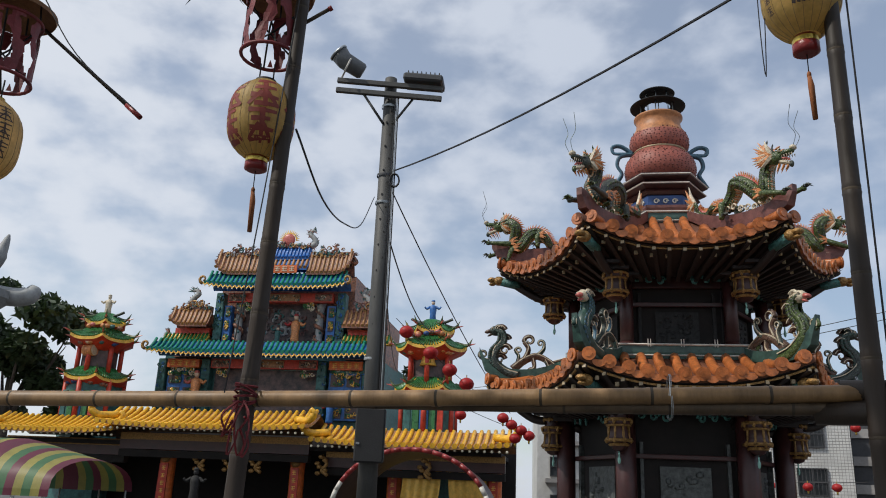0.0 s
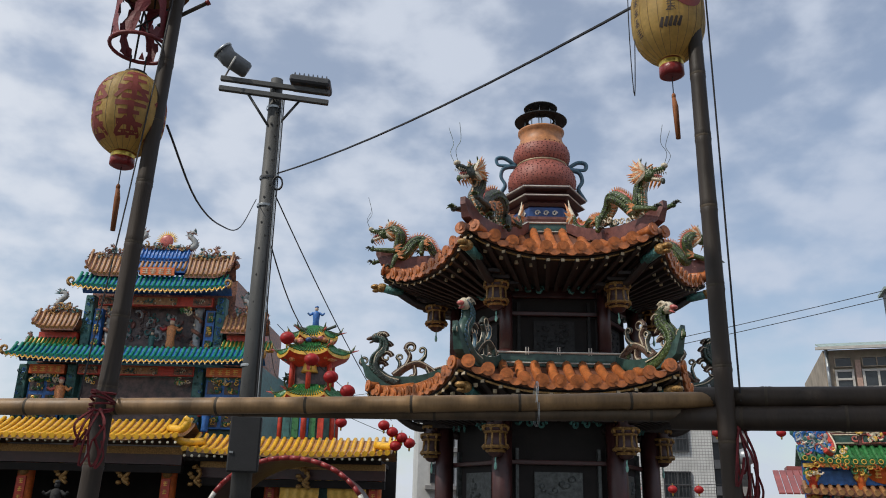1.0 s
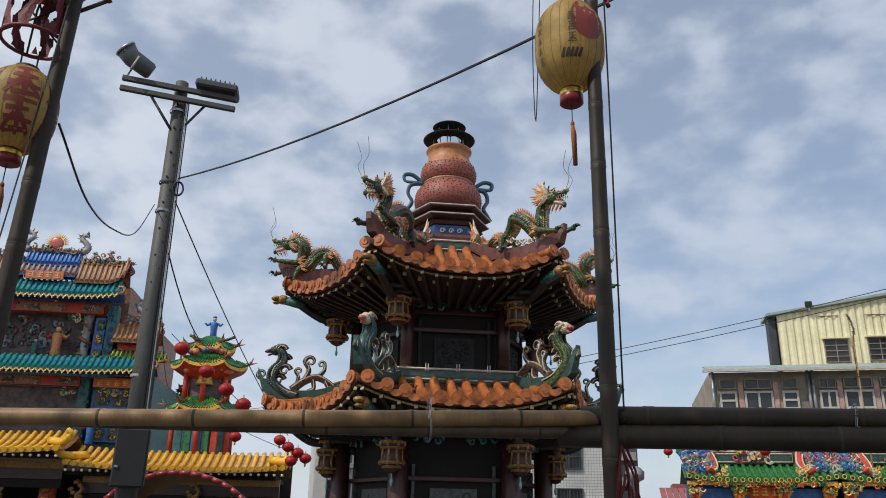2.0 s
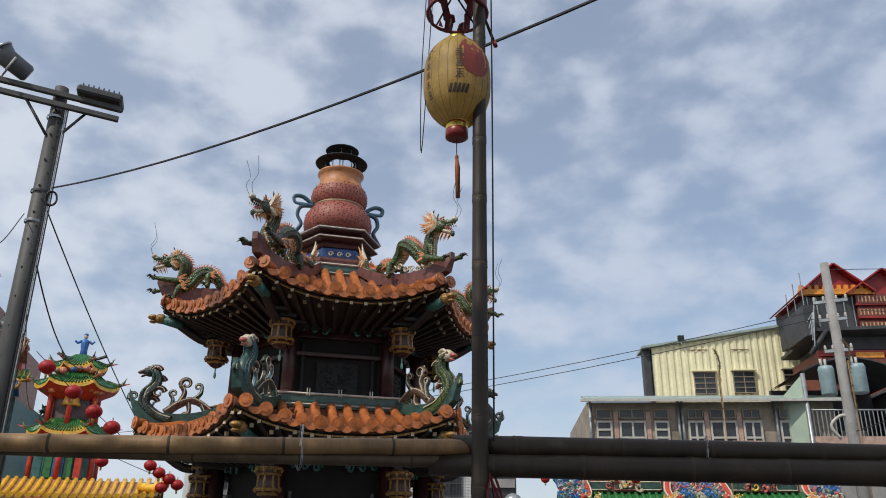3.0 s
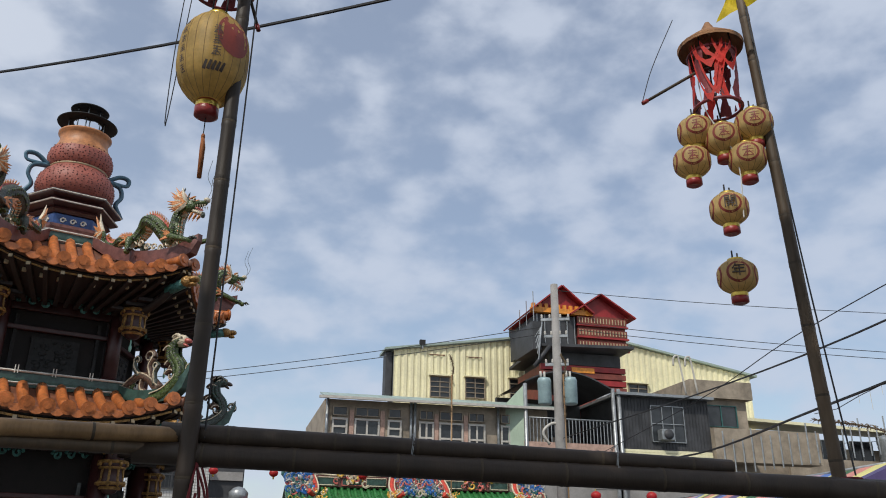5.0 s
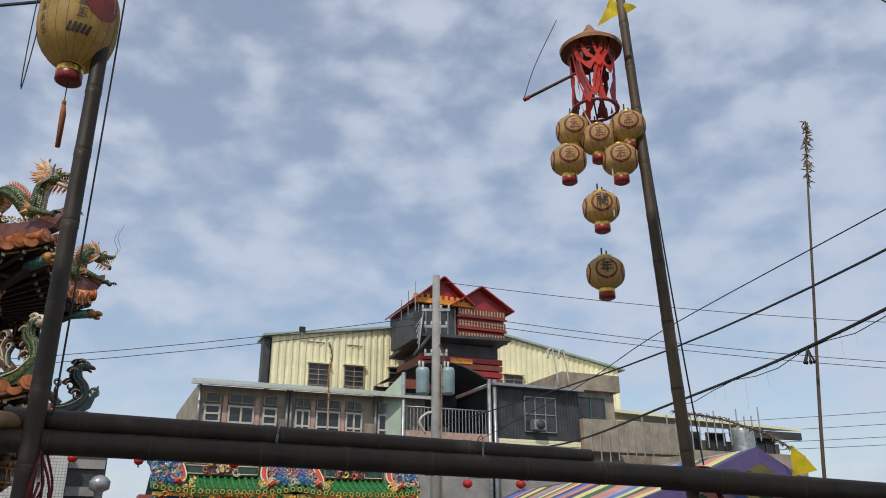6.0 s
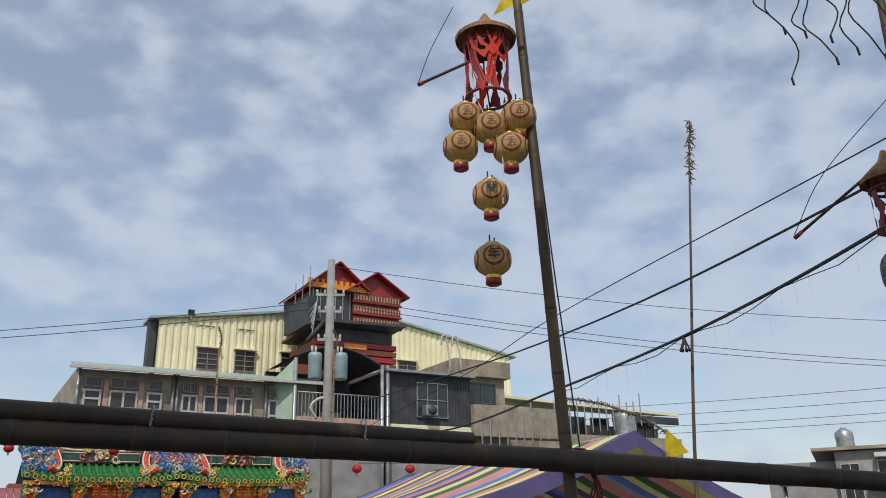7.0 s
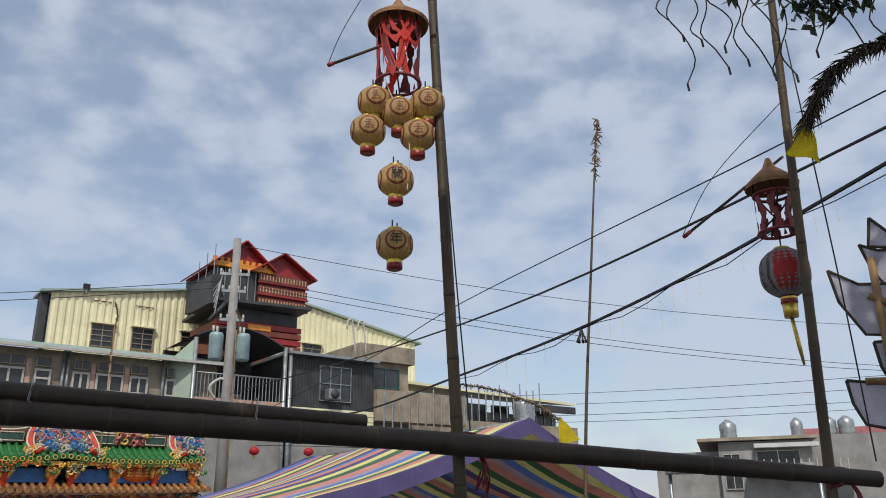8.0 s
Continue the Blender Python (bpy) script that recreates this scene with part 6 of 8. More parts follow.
cc = house("concrete_house", "grey concrete house with a roof slab and ladder hoops", "house", APT, ARZ)
bx(cc, "wall", 17.3, 19.6, 0.6, 7.0, 0, 8.5, "plaster_grey")
bx(cc, "roof_slab", 16.6, 19.8, 0.3, 7.0, 8.5, 9.3, "plaster_grey", "grey concrete roof slab")
bx(cc, "balcony", 17.2, 22.6, -0.3, 0.6, 5.6, 7.05, "plaster_grey", "grey tiled balcony front")
window(cc, 17.4, 19.0, 0.58, 7.25, 8.2, 2, 1, "teal_wall")
for k, xx in enumerate((15.95, 16.55)):
    bm = bmesh.new()
    tube(bm, spline([(xx - 0.15, 0.2, 9.85), (xx - 0.12, 0.2, 10.2), (xx + 0.06, 0.2, 10.32), (xx + 0.16, 0.2, 10.1), (xx + 0.35, 0.2, 8.6)], 5), 0.045, 6)
    part("ladder_hoop", bm, "white_frame", cc)
tank0 = thing("water_tank", "small steel water tank on the flat roof", "tank", APT, ARZ)
bm = bmesh.new()
lathe(bm, [(0.4, 0), (0.42, 0.05), (0.42, 0.5), (0.2, 0.62)], 16, 0, 0, True, Matrix.Translation((13.4, 2.5, 8.4)))
part("drum", bm, "galv", tank0)

sh = house("long_shed", "long shed with a pale sheet roof over a dark upper floor", "shed", APT, ARZ)
bx(sh, "wall", 19.7, 32.4, 3.2, 8.0, 0, 6.9, "plaster_grey")
bm = bmesh.new()
vs = [bm.verts.new(p) for p in ((19.6, 2.0, 7.9), (33.0, 2.0, 7.5), (33.0, 8.0, 8.4), (19.6, 8.0, 8.6))]
bm.faces.new(vs)
ret = bmesh.ops.extrude_face_region(bm, geom=list(bm.faces))
bmesh.ops.translate(bm, verts=[v for v in ret["geom"] if isinstance(v, bmesh.types.BMVert)], vec=(0, 0, 0.14))
part("roof", bm, "hall_yellow", sh, "pale cream sheet roof")
bx(sh, "fascia", 28.0, 33.0, 2.05, 2.25, 7.02, 7.42, "dark_metal", "dark green awning fascia")
bx(sh, "balcony_front", 22.6, 33.0, 2.0, 2.15, 5.0, 6.2, "plaster_grey")
for k in range(7):
    window(sh, 20.2 + 1.75 * k, 21.5 + 1.75 * k, 3.17, 6.3, 7.3, 2, 1, "galv")
for k in range(22):
    bm = bmesh.new()
    x = 17.5 + 0.48 * k
    z = 6.0 + 0.10 * k * 0.6
    tube(bm, [(x, -0.45, 5.0 + 0.07 * k), (x, -0.45, z + (0.5 if k % 3 else 0.9))], 0.035, 5)
    part("rod", bm, "galv", sh)
tk = thing("water_tank", "ribbed stainless steel water tank standing on the shed", "tank", APT, ARZ)
bm = bmesh.new()
lathe(bm, [(0.62, 5.9), (0.64, 6.0), (0.60, 6.1), (0.64, 6.3), (0.60, 6.45), (0.64, 6.65), (0.60, 6.8), (0.64, 7.0), (0.55, 7.15), (0.1, 7.3)], 20, 0, 0, True, Matrix.Translation((28.1, 1.4, 0.2)))
part("drum", bm, "galv", tk)
bx(tk, "stand", 27.6, 28.6, 0.9, 1.9, 0, 6.1, "plaster_grey")

tower = house("lift_tower", "red-brown slatted tower with twin red gables and dark deck", "tower", APT, ARZ)
bx(tower, "cladding_back", 12.9, 15.5, 4.0, 8.0, 11.3, 13.1, "tower_slat", "brown slatted upper wall")
for k in range(3):
    bx(tower, "slat_band", 12.85, 15.55, 3.9, 4.0, 11.36 + 0.62 * k, 11.76 + 0.62 * k, "tower_slat")
    bx(tower, "slat_ledge", 12.8, 15.6, 3.82, 4.0, 11.28 + 0.62 * k, 11.36 + 0.62 * k, "tower_red")
    bm = bmesh.new()
    for j in range(16):
        box(bm, (12.95 + 0.165 * j, 3.885, 11.58 + 0.62 * k), (0.05, 0.03, 0.26))
    part("slat_teeth", bm, "rafter_end", tower, kind="stuff")
bx(tower, "glazed_cabin", 10.7, 12.85, 4.1, 8.0, 11.4, 13.0, "dark_metal", "dark glazed cabin")
for k in range(6):
    bm = bmesh.new()
    tube(bm, [(10.75 + 0.4 * k, 4.05, 11.4), (10.75 + 0.4 * k, 4.05, 13.0)], 0.03, 5)
    part("mullion", bm, "galv", tower)
bx(tower, "orange_band", 10.4, 13.7, 3.85, 4.1, 13.05, 13.3, "orange_rail", "orange painted balustrade")
for k in range(9):
    bx(tower, "orange_baluster", 10.45 + 0.33 * k, 10.62 + 0.33 * k, 3.86, 4.05, 13.3, 13.5, "orange_rail")
for xa, xp, xb, ze, zp in ((10.55, 12.0, 13.45, 13.2, 14.4), (12.6, 14.1, 15.75, 13.1, 14.12)):
    bm = bmesh.new()
    fr = [bm.verts.new((x, 4.0, z)) for x, z in ((xa, ze), (xb, ze), (xp, zp))]
    bm.faces.new(fr)
    ret = bmesh.ops.extrude_face_region(bm, geom=list(bm.faces))
    bmesh.ops.translate(bm, verts=[v for v in ret["geom"] if isinstance(v, bmesh.types.BMVert)], vec=(0, 4.0, 0))
    part("gable", bm, "tower_red", tower, "red gabled roof")
    for p, q in (((xa - 0.2, ze - 0.12), (xp, zp + 0.04)), ((xp, zp + 0.04), (xb + 0.2, ze - 0.1))):
        bm = bmesh.new()
        d = Vector((q[0] - p[0], 0, q[1] - p[1]))
        ang = math.degrees(math.atan2(d.z, d.x))
        box(bm, (d.length / 2, 2.0, 0.03), (d.length, 4.4, 0.07), pose(p[0], 3.8, p[1], 0, -ang, 0))
        part("roof_plane", bm, "tower_red", tower)
bm = bmesh.new()
vs = [bm.verts.new(p) for p in ((10.6, 3.2, 11.28), (15.5, 3.2, 11.45), (15.4, 8.0, 11.2), (10.6, 8.0, 11.1))]
bm.faces.new(vs)
ret = bmesh.ops.extrude_face_region(bm, geom=list(bm.faces))
bmesh.ops.translate(bm, verts=[v for v in ret["geom"] if isinstance(v, bmesh.types.BMVert)], vec=(0, 0, -0.14))
part("deck", bm, "dark_metal", tower, "dark steel deck")
bx(tower, "under_deck", 11.4, 15.2, 4.2, 7.8, 10.55, 11.15, "dark_metal")
for k in range(4):
    bx(tower, "lower_band", 10.8, 15.3, 3.9, 4.1, 9.2 + 0.33 * k, 9.46 + 0.33 * k, "tower_slat" if k % 2 == 0 else "tower_red")
bx(tower, "lower_sign", 12.4, 13.6, 3.86, 3.9, 10.1, 10.35, "orange_rail")
bx(tower, "shaft", 11.0, 15.2, 4.1, 7.8, 0, 10.5, "tower_slat")
for k in range(5):
    bm = bmesh.new()
    tube(bm, [(10.35, 3.0 + 0.1 * k, 10.4 + 0.3 * k), (10.7, 3.2, 12.6 - 0.1 * k)], 0.025, 5)
    part("stair_rail", bm, "galv", tower)
bx(tower, "stair_cage", 10.25, 10.7, 3.4, 6.0, 11.0, 12.4, "dark_metal", "dark mesh stair cage")
bm = bmesh.new()
tube(bm, [(11.0, 3.2, 11.15), (10.2, 3.2, 10.1)], 0.1, 6)
part("stair_stringer", bm, "dark_metal", tower)
for j in range(3):
    bm = bmesh.new()
    tube(bm, [(10.4, 3.6 + j, 12.4), (10.4, 3.6 + j, 14.0 - 0.2 * j)], 0.025, 5)
    part("aerial", bm, "galv", tower)

# utility pole with transformers
up = thing("utility_pole", "grey concrete utility pole with two transformers", "utility pole", (21.25, 17.08, 0))
bm = bmesh.new()
tube(bm, [(0, 0, 0), (0, 0, 5), (0.02, 0, 10.7)], [0.2, 0.17, 0.13], 14)
part("pole", bm, "concrete", up)
for (dx, dy), lab in (((-0.42, 0.24), ""), ((0.16, -0.40), "")):
    bm = bmesh.new()
    lathe(bm, [(0.2, 6.4), (0.23, 6.45), (0.23, 7.15), (0.24, 7.2), (0.2, 7.3), (0.05, 7.34)], 16, 0, 0, True, Matrix.Translation((dx, dy, 0)))
    tr = part("transformer", bm, "transformer", up, "grey-blue round transformer")
    for a in (0.6, 2.2):
        bm = bmesh.new()
        tube(bm, [(dx + 0.1 * math.cos(a), dy + 0.1 * math.sin(a), 7.3), (dx + 0.12 * math.cos(a), dy + 0.12 * math.sin(a), 7.55)], 0.04, 8)
        part("bushing", bm, "white_frame", tr)
for z, hl in ((9.4, 0.5), (8.8, 0.4), (7.8, 0.4)):
    bm = bmesh.new()
    box(bm, (0, -0.02, z), (2 * hl, 0.09, 0.09), pose(0, 0, 0, 0, 0, -50))
    arm = part("crossarm", bm, "galv", up)
    for k in (-1, -0.4, 0.4, 1):
        bm = bmesh.new()
        lathe(bm, [(0.03, 0), (0.045, 0.05), (0.03, 0.08), (0.045, 0.11), (0.02, 0.15)], 8, 0, 0, True, pose(0, 0, 0, 0, 0, -50) @ Matrix.Translation((k * hl * 0.92, -0.02, z + 0.045)))
        part("insulator", bm, "white_frame", arm)
bm = bmesh.new()
tube(bm, spline([(-0.3, 0.2, 5.1), (-0.5, 0.3, 5.5), (-0.2, 0.1, 5.8), (0.1, -0.1, 5.6)], 5), 0.05, 6)
part("conduit", bm, "white_frame", up)

# ---- stage with green tiles ----
stage = thing("opera_stage", "temple stage with green tiled roofs and gaudy ridge figures", "stage", (0, 0, 0), 0)
STG = pose(15.82, 18.09, 0, 0, 0, -28)
stage.matrix_basis = STG
for x0, x1 in ((-3.65, 0.25), (0.25, 4.1)):
    tile_roof(stage, x0, x1, 0.0, 1.2, 3.02, 3.52, 20, "green_tile", 0.12, "green_tile")
    h0, h1 = x0 + 0.85, x1 - 0.85
    VIVID = ["blue_wall", "dragon_pink", "teal_wall", "dragon_cream", "tile_blue", "grey_sculpt"]
    # ridge beam with dark green panels in pink and cream frames
    bm = bmesh.new()
    box(bm, ((h0 + h1) / 2, 1.12, 3.66), (h1 - h0, 0.16, 0.34), bevel=0.02)
    beam = part("ridge_beam", bm, "ridge", stage, "dark red ridge beam with framed panels")
    for k in range(3):
        xc = h0 + (h1 - h0) * (k + 0.5) / 3
        w = (h1 - h0) / 3 - 0.14
        bm = bmesh.new()
        box(bm, (xc, 1.03, 3.66), (w, 0.03, 0.2), bevel=0.01)
        part("ridge_panel", bm, "ridge_teal", beam)
        bm = bmesh.new()
        tube(bm, [(xc - w / 2, 1.01, 3.55), (xc + w / 2, 1.01, 3.55), (xc + w / 2, 1.01, 3.77), (xc - w / 2, 1.01, 3.77), (xc - w / 2, 1.01, 3.55)], 0.018, 5)
        part("panel_frame", bm, "dragon_pink" if k % 2 else "dragon_cream", beam)
    bm = bmesh.new()
    tube(bm, spline([(h0 - 0.25, 1.05, 4.02), (h0 + 0.2, 1.05, 3.86), ((h0 + h1) / 2, 1.05, 3.84), (h1 - 0.2, 1.05, 3.86), (h1 + 0.25, 1.05, 4.02)], 5), 0.03, 6)
    part("ridge_line", bm, "dragon_cream", beam)
    relief_patch(stage, (h0 + h1) / 2 - 0.5, (h0 + h1) / 2 + 0.5, 0.98, 3.6, 3.98, 18, ["gold_paint", "dragon_cream", "dragon_pink"], int(x0 * 3), 0.09)
    for s_, xh, xe in ((-1, h0, x0), (1, h1, x1)):
        hip = spline([(xh + s_ * 0.22, 1.1, 4.0), (xh + s_ * 0.08, 0.85, 3.72), (xh + s_ * 0.02, 0.5, 3.42), (xh + s_ * 0.12, 0.1, 3.22), (xh + s_ * 0.26, -0.06, 3.3)], 5)
        bm = bmesh.new()
        tube(bm, hip, 0.075, 8)
        ho = part("hip_ridge", bm, "red_paint", stage, "red hip ridge edged in cream")
        for dx in (-0.08, 0.08):
            bm = bmesh.new()
            tube(bm, [p + Vector((dx, -0.02, 0.03)) for p in hip], 0.026, 5)
            part("hip_edge", bm, "dragon_cream", ho)
        relief_patch(stage, min(xh + s_ * 0.2, xe), max(xh + s_ * 0.2, xe), 0.45, 3.30, 3.72, 44, VIVID, int(xe * 7), 0.10)
        relief_patch(stage, min(xh + s_ * 0.2, xe), max(xh + s_ * 0.2, xe), 0.85, 3.55, 3.98, 40, VIVID, int(xe * 7) + 1, 0.10)
        relief_patch(stage, xh - s_ * 0.05 - 0.15, xh - s_ * 0.05 + 0.15, 0.05, 3.12, 3.34, 10, ["gold_paint", "dragon_cream"], int(xe * 7) + 2, 0.07)
    bm = bmesh.new()
    for k in range(20):
        xx = x0 + (x1 - x0) * (k + 0.5) / 20
        zz = 3.0 + 0.12 * abs((k + 0.5) / 10 - 1) ** 3.4
        tube(bm, [(xx + 0.055 * math.cos(a * 0.785), -0.07, zz + 0.055 * math.sin(a * 0.785)) for a in range(9)], 0.012, 5, caps=False)
    part("eave_ring", bm, "gold_paint", stage, "gilt rings at the tile ends", kind="stuff")
    relief_patch(stage, x0 + 0.1, x1 - 0.1, 0.02, 2.86, 2.96, 60, ["orange_paint", "gold_paint", "green_tile"], int(x0), 0.06)
    for k in range(4):
        xx = x0 + 0.25 + (x1 - x0 - 0.5) * k / 3
        relief_patch(stage, xx - 0.2, xx + 0.2, 0.1, 2.7, 2.86, 9, ["gold_paint", "green_tile", "dragon_cream"], k + int(x0 * 2), 0.07)
    xm = (x0 + x1) / 2 + 0.1
    bm = bmesh.new()
    lathe(bm, [(0.01, 0.02), (0.5, 0.02), (0.5, 0.05), (0.0, 0.06)], 20, 0, 0, False, Matrix.Translation((xm, 0.35, 2.72)) @ Matrix.Rotation(radians(90), 4, "X") @ Matrix.Diagonal((1, 0.52, 1, 1)))
    sg = part("sign", bm, "orange_paint", stage, "orange oval sign with gold characters")
    bars_text(sg, xm - 0.38, xm + 0.38, 0.275, 2.72, 0.26, "gold_paint", 3, 4)
    for k in range(4):
        xx = x0 + 0.25 + (x1 - x0 - 0.5) * k / 3
        bm = bmesh.new()
        lathe(bm, [(0.14, 1.0), (0.1, 1.1), (0.1, 2.5), (0.16, 2.6), (0.12, 2.75), (0.18, 2.9)], 10, 0, 0, True, Matrix.Translation((xx, 0.3, 0)))
        part("column", bm, "orange_paint" if k % 2 else "red_paint", stage)
        bm = bmesh.new()
        for j in range(5):
            ball(bm, (xx + 0.12 * math.cos(j * 1.3), 0.22, 2.7 + 0.1 * math.sin(j * 1.3)), (0.09, 0.06, 0.09), 0, 6)
        part("bracket", bm, "gold_paint", stage)
    for k in range(3):
        xx = x0 + 0.25 + (x1 - x0 - 0.5) * (k + 0.5) / 3
        bm = bmesh.new()
        box(bm, (xx, 0.36, 2.62), (0.95, 0.08, 0.36))
        part("wall_panel", bm, "blue_wall", stage)
    bm = bmesh.new()
    box(bm, ((x0 + x1) / 2, 0.2, 2.93), (x1 - x0 - 0.1, 0.3, 0.1))
    part("lintel", bm, "gold_paint", stage)
tile_roof(stage, -3.7, 4.2, -0.3, 0.5, 2.2, 2.45, 40, "brown_tile", 0.1, "roof_bed", back=False)
for nm, c, s, mt in (("base_wall", (0.2, 1.4, 1.0), (7.4, 1.4, 2.0), "red_paint"), ("back_wall", (0.2, 2.0, 1.6), (7.4, 0.2, 3.2), "blue_wall"), ("frieze", (0.2, 0.25, 2.12), (7.6, 0.2, 0.16), "orange_paint")):
    bm = bmesh.new()
    box(bm, c, s)
    part(nm, bm, mt, stage)
rnd = random.Random(21)
for k in range(30):
    bm = bmesh.new()
    xx = -3.4 + 7.3 * k / 29
    ball(bm, (xx, 0.1, 2.13), (0.1, 0.05, 0.06), 0, 6)
    part("frieze_figure", bm, rnd.choice(["gold_paint", "teal_wall", "dragon_cream"]), stage)

relief_patch(stage, -3.5, 4.0, 0.12, 1.95, 2.2, 110, ["gold_paint", "dragon_cream", "blue_wall", "dragon_pink"], 77, 0.07)

# ---- houses behind the pavilion ----
wh = house("white_tiled_house", "house faced with small white tiles and barred windows", "house", (11.2, 27.9, 0), -24)
bx(wh, "wall", 0, 2.75, 0, 6, 0, 4.75, "white_tile", "small white tile facing")
bm = bmesh.new()
for k in range(48):
    box(bm, (1.37, -0.004, 0.1 * k + 0.05), (2.75, 0.006, 0.012))
for k in range(28):
    box(bm, (0.1 * k, -0.0045, 2.37), (0.010, 0.006, 4.74))
part("tile_joints", bm, "concrete", wh, "grey joints of the small tiles", kind="stuff")
for z in (3.75, 2.2):
    window(wh, 1.05, 1.95, -0.02, z, z + 0.85, 2, 2, "dark_metal")
    for k in range(8):
        bx(wh, "window_bar", 1.07 + 0.115 * k, 1.085 + 0.115 * k, -0.12, -0.1, z - 0.02, z + 0.88, "dark_metal")
bx(wh, "balcony", 2.75, 4.0, 0.6, 5, 0, 4.6, "dark_metal", "dark balcony bay")
for k in range(5):
    bx(wh, "balcony_rail", 2.8, 3.95, 0.5, 0.6, 0.5 + 0.9 * k, 0.8 + 0.9 * k, "concrete")
w2 = house("pale_house", "pale house with balconies behind the temple corner", "house", (4.0, 31.8, 0), -5)
bx(w2, "wall", 0, 1.9, 0, 6, 0, 5.1, "white_tile")
for z in (1.2, 2.6, 4.0):
    window(w2, 0.5, 1.4, -0.02, z, z + 0.7, 2, 2, "dark_metal")
    bx(w2, "balcony_slab", 0.3, 1.7, -0.5, 0, z - 0.25, z - 0.1, "concrete")
rs = house("red_roof_shed", "low shed with a red corrugated roof", "shed", (14.9, 24.5, 0), -28)
bx(rs, "wall", 0, 5.0, 0.5, 4, 0, 2.2, "white_tile")
for k in range(24):
    bm = bmesh.new()
    box(bm, (0, 0, 0), (0.19, 3.0, 0.05), pose(-0.1 + 0.215 * k, 1.2, 2.75, 16, 0, 0))
    part("roof_sheet", bm, "red_metal_roof", rs)
for k in range(3):
    bx(rs, "upper_sheet", 0.3 + 1.5 * k, 1.75 + 1.5 * k, 3.0, 4.5, 3.1, 3.35, "red_metal_roof")
vent = thing("roof_vent", "round steel ventilator on a post", "ventilator", (14.6, 26.2, 0))
bm = bmesh.new()
lathe(bm, [(0.12, 2.8), (0.14, 3.3), (0.32, 3.4), (0.34, 3.65), (0.2, 3.8), (0.05, 3.85)], 14)
part("hood", bm, "galv", vent)

# ---- houses at the far end of the street ----
fh = house("grey_house", "grey plastered house with flat roofs and steel water tanks", "house", (44.6, 7.6, 0), -84)
bx(fh, "wall", 0, 5.0, 0, 8, 0, 4.3, "concrete")
bx(fh, "wall", 3.2, 7.6, -0.6, 8, 0, 4.7, "concrete")
bx(fh, "roof_slab", 2.2, 7.9, -1.0, 8, 4.75, 4.9, "plaster_grey")
bx(fh, "awning_roof", 4.9, 7.9, -1.2, 0, 4.35, 4.55, "white_tile")
bx(fh, "parapet", 7.6, 9.2, -0.3, 6, 0, 3.4, "concrete")
bx(fh, "terrace_slab", 4.4, 9.4, -1.6, 0, 2.95, 3.1, "white_tile")
for x0, x1, z0, z1 in ((0.8, 1.5, 3.6, 4.05), (5.0, 7.0, 3.4, 4.2), (3.4, 4.2, 2.4, 4.1), (3.3, 4.3, 0.9, 1.9)):
    window(fh, x0, x1, -0.02 if x1 < 3 else -0.62, z0, z1, 2, 1, "white_frame")
for k in range(14):
    bm = bmesh.new()
    tube(bm, [(4.6 + 0.34 * k, -1.5, 3.1), (4.6 + 0.34 * k, -1.5, 3.75)], 0.03, 5)
    part("baluster", bm, "white_frame", fh)
rh = house("red_roof_house", "pale pink house with a red tiled roof", "house", (60.2, 0.2, 0), -88)
bx(rh, "wall", 0, 9, 0, 8, 0, 5.4, "balcony_pink")
for k in range(28):
    bm = bmesh.new()
    box(bm, (0, 0, 0), (0.33, 4.0, 0.08), pose(-0.2 + 0.345 * k, 1.5, 6.1, 18, 0, 0))
    part("roof_sheet", bm, "red_metal_roof", rh)
for k in range(3):
    window(rh, 0.6 + 2.6 * k, 2.4 + 2.6 * k, -0.02, 3.9, 5.0, 3, 1, "white_frame")
    window(rh, 0.6 + 2.6 * k, 2.4 + 2.6 * k, -0.02, 1.4, 2.6, 3, 1, "white_frame")
for (x, y, z), r in (((45.2, 3.85, 4.9), 0.42), ((46.0, 0.55, 4.9), 0.3), ((50.5, -1.0, 5.3), 0.42), ((50.6, -1.9, 5.3), 0.42)):
    tk = thing("water_tank", "shiny stainless steel water tank on a flat roof", "tank", (x, y, z), group="roof water tanks")
    bm = bmesh.new()
    lathe(bm, [(r, -0.1), (r * 1.03, 0.1), (r * 0.97, 0.3), (r * 1.03, 0.5), (r, 0.75), (r * 0.4, 0.95)], 18)
    part("drum", bm, "galv", tk)
    bm = bmesh.new()
    lathe(bm, [(r * 0.3, 0.93), (r * 0.3, 1.0), (0.02, 1.02)], 12)
    part("lid", bm, "galv", tk)
bx(house("flat_roof_block", "grey block behind the street", "house", (49.5, 0.5, 0), -86), "wall", 0, 4.5, 0, 6, 0, 5.25, "concrete")
car = house("carport", "dark metal carport roof", "carport", (24.0, 3.6, 0), -80)
for k in range(16):
    bm = bmesh.new()
    box(bm, (0, 0, 0), (0.22, 2.5, 0.05), pose(0.24 * k, 0, 2.55, 6, 0, 0))
    part("roof_sheet", bm, "dark_metal", car)
for x in (0, 3.7):
    bm = bmesh.new()
    tube(bm, [(x, -1, 0), (x, -1, 2.5)], 0.05, 6)
    part("post", bm, "galv", car)

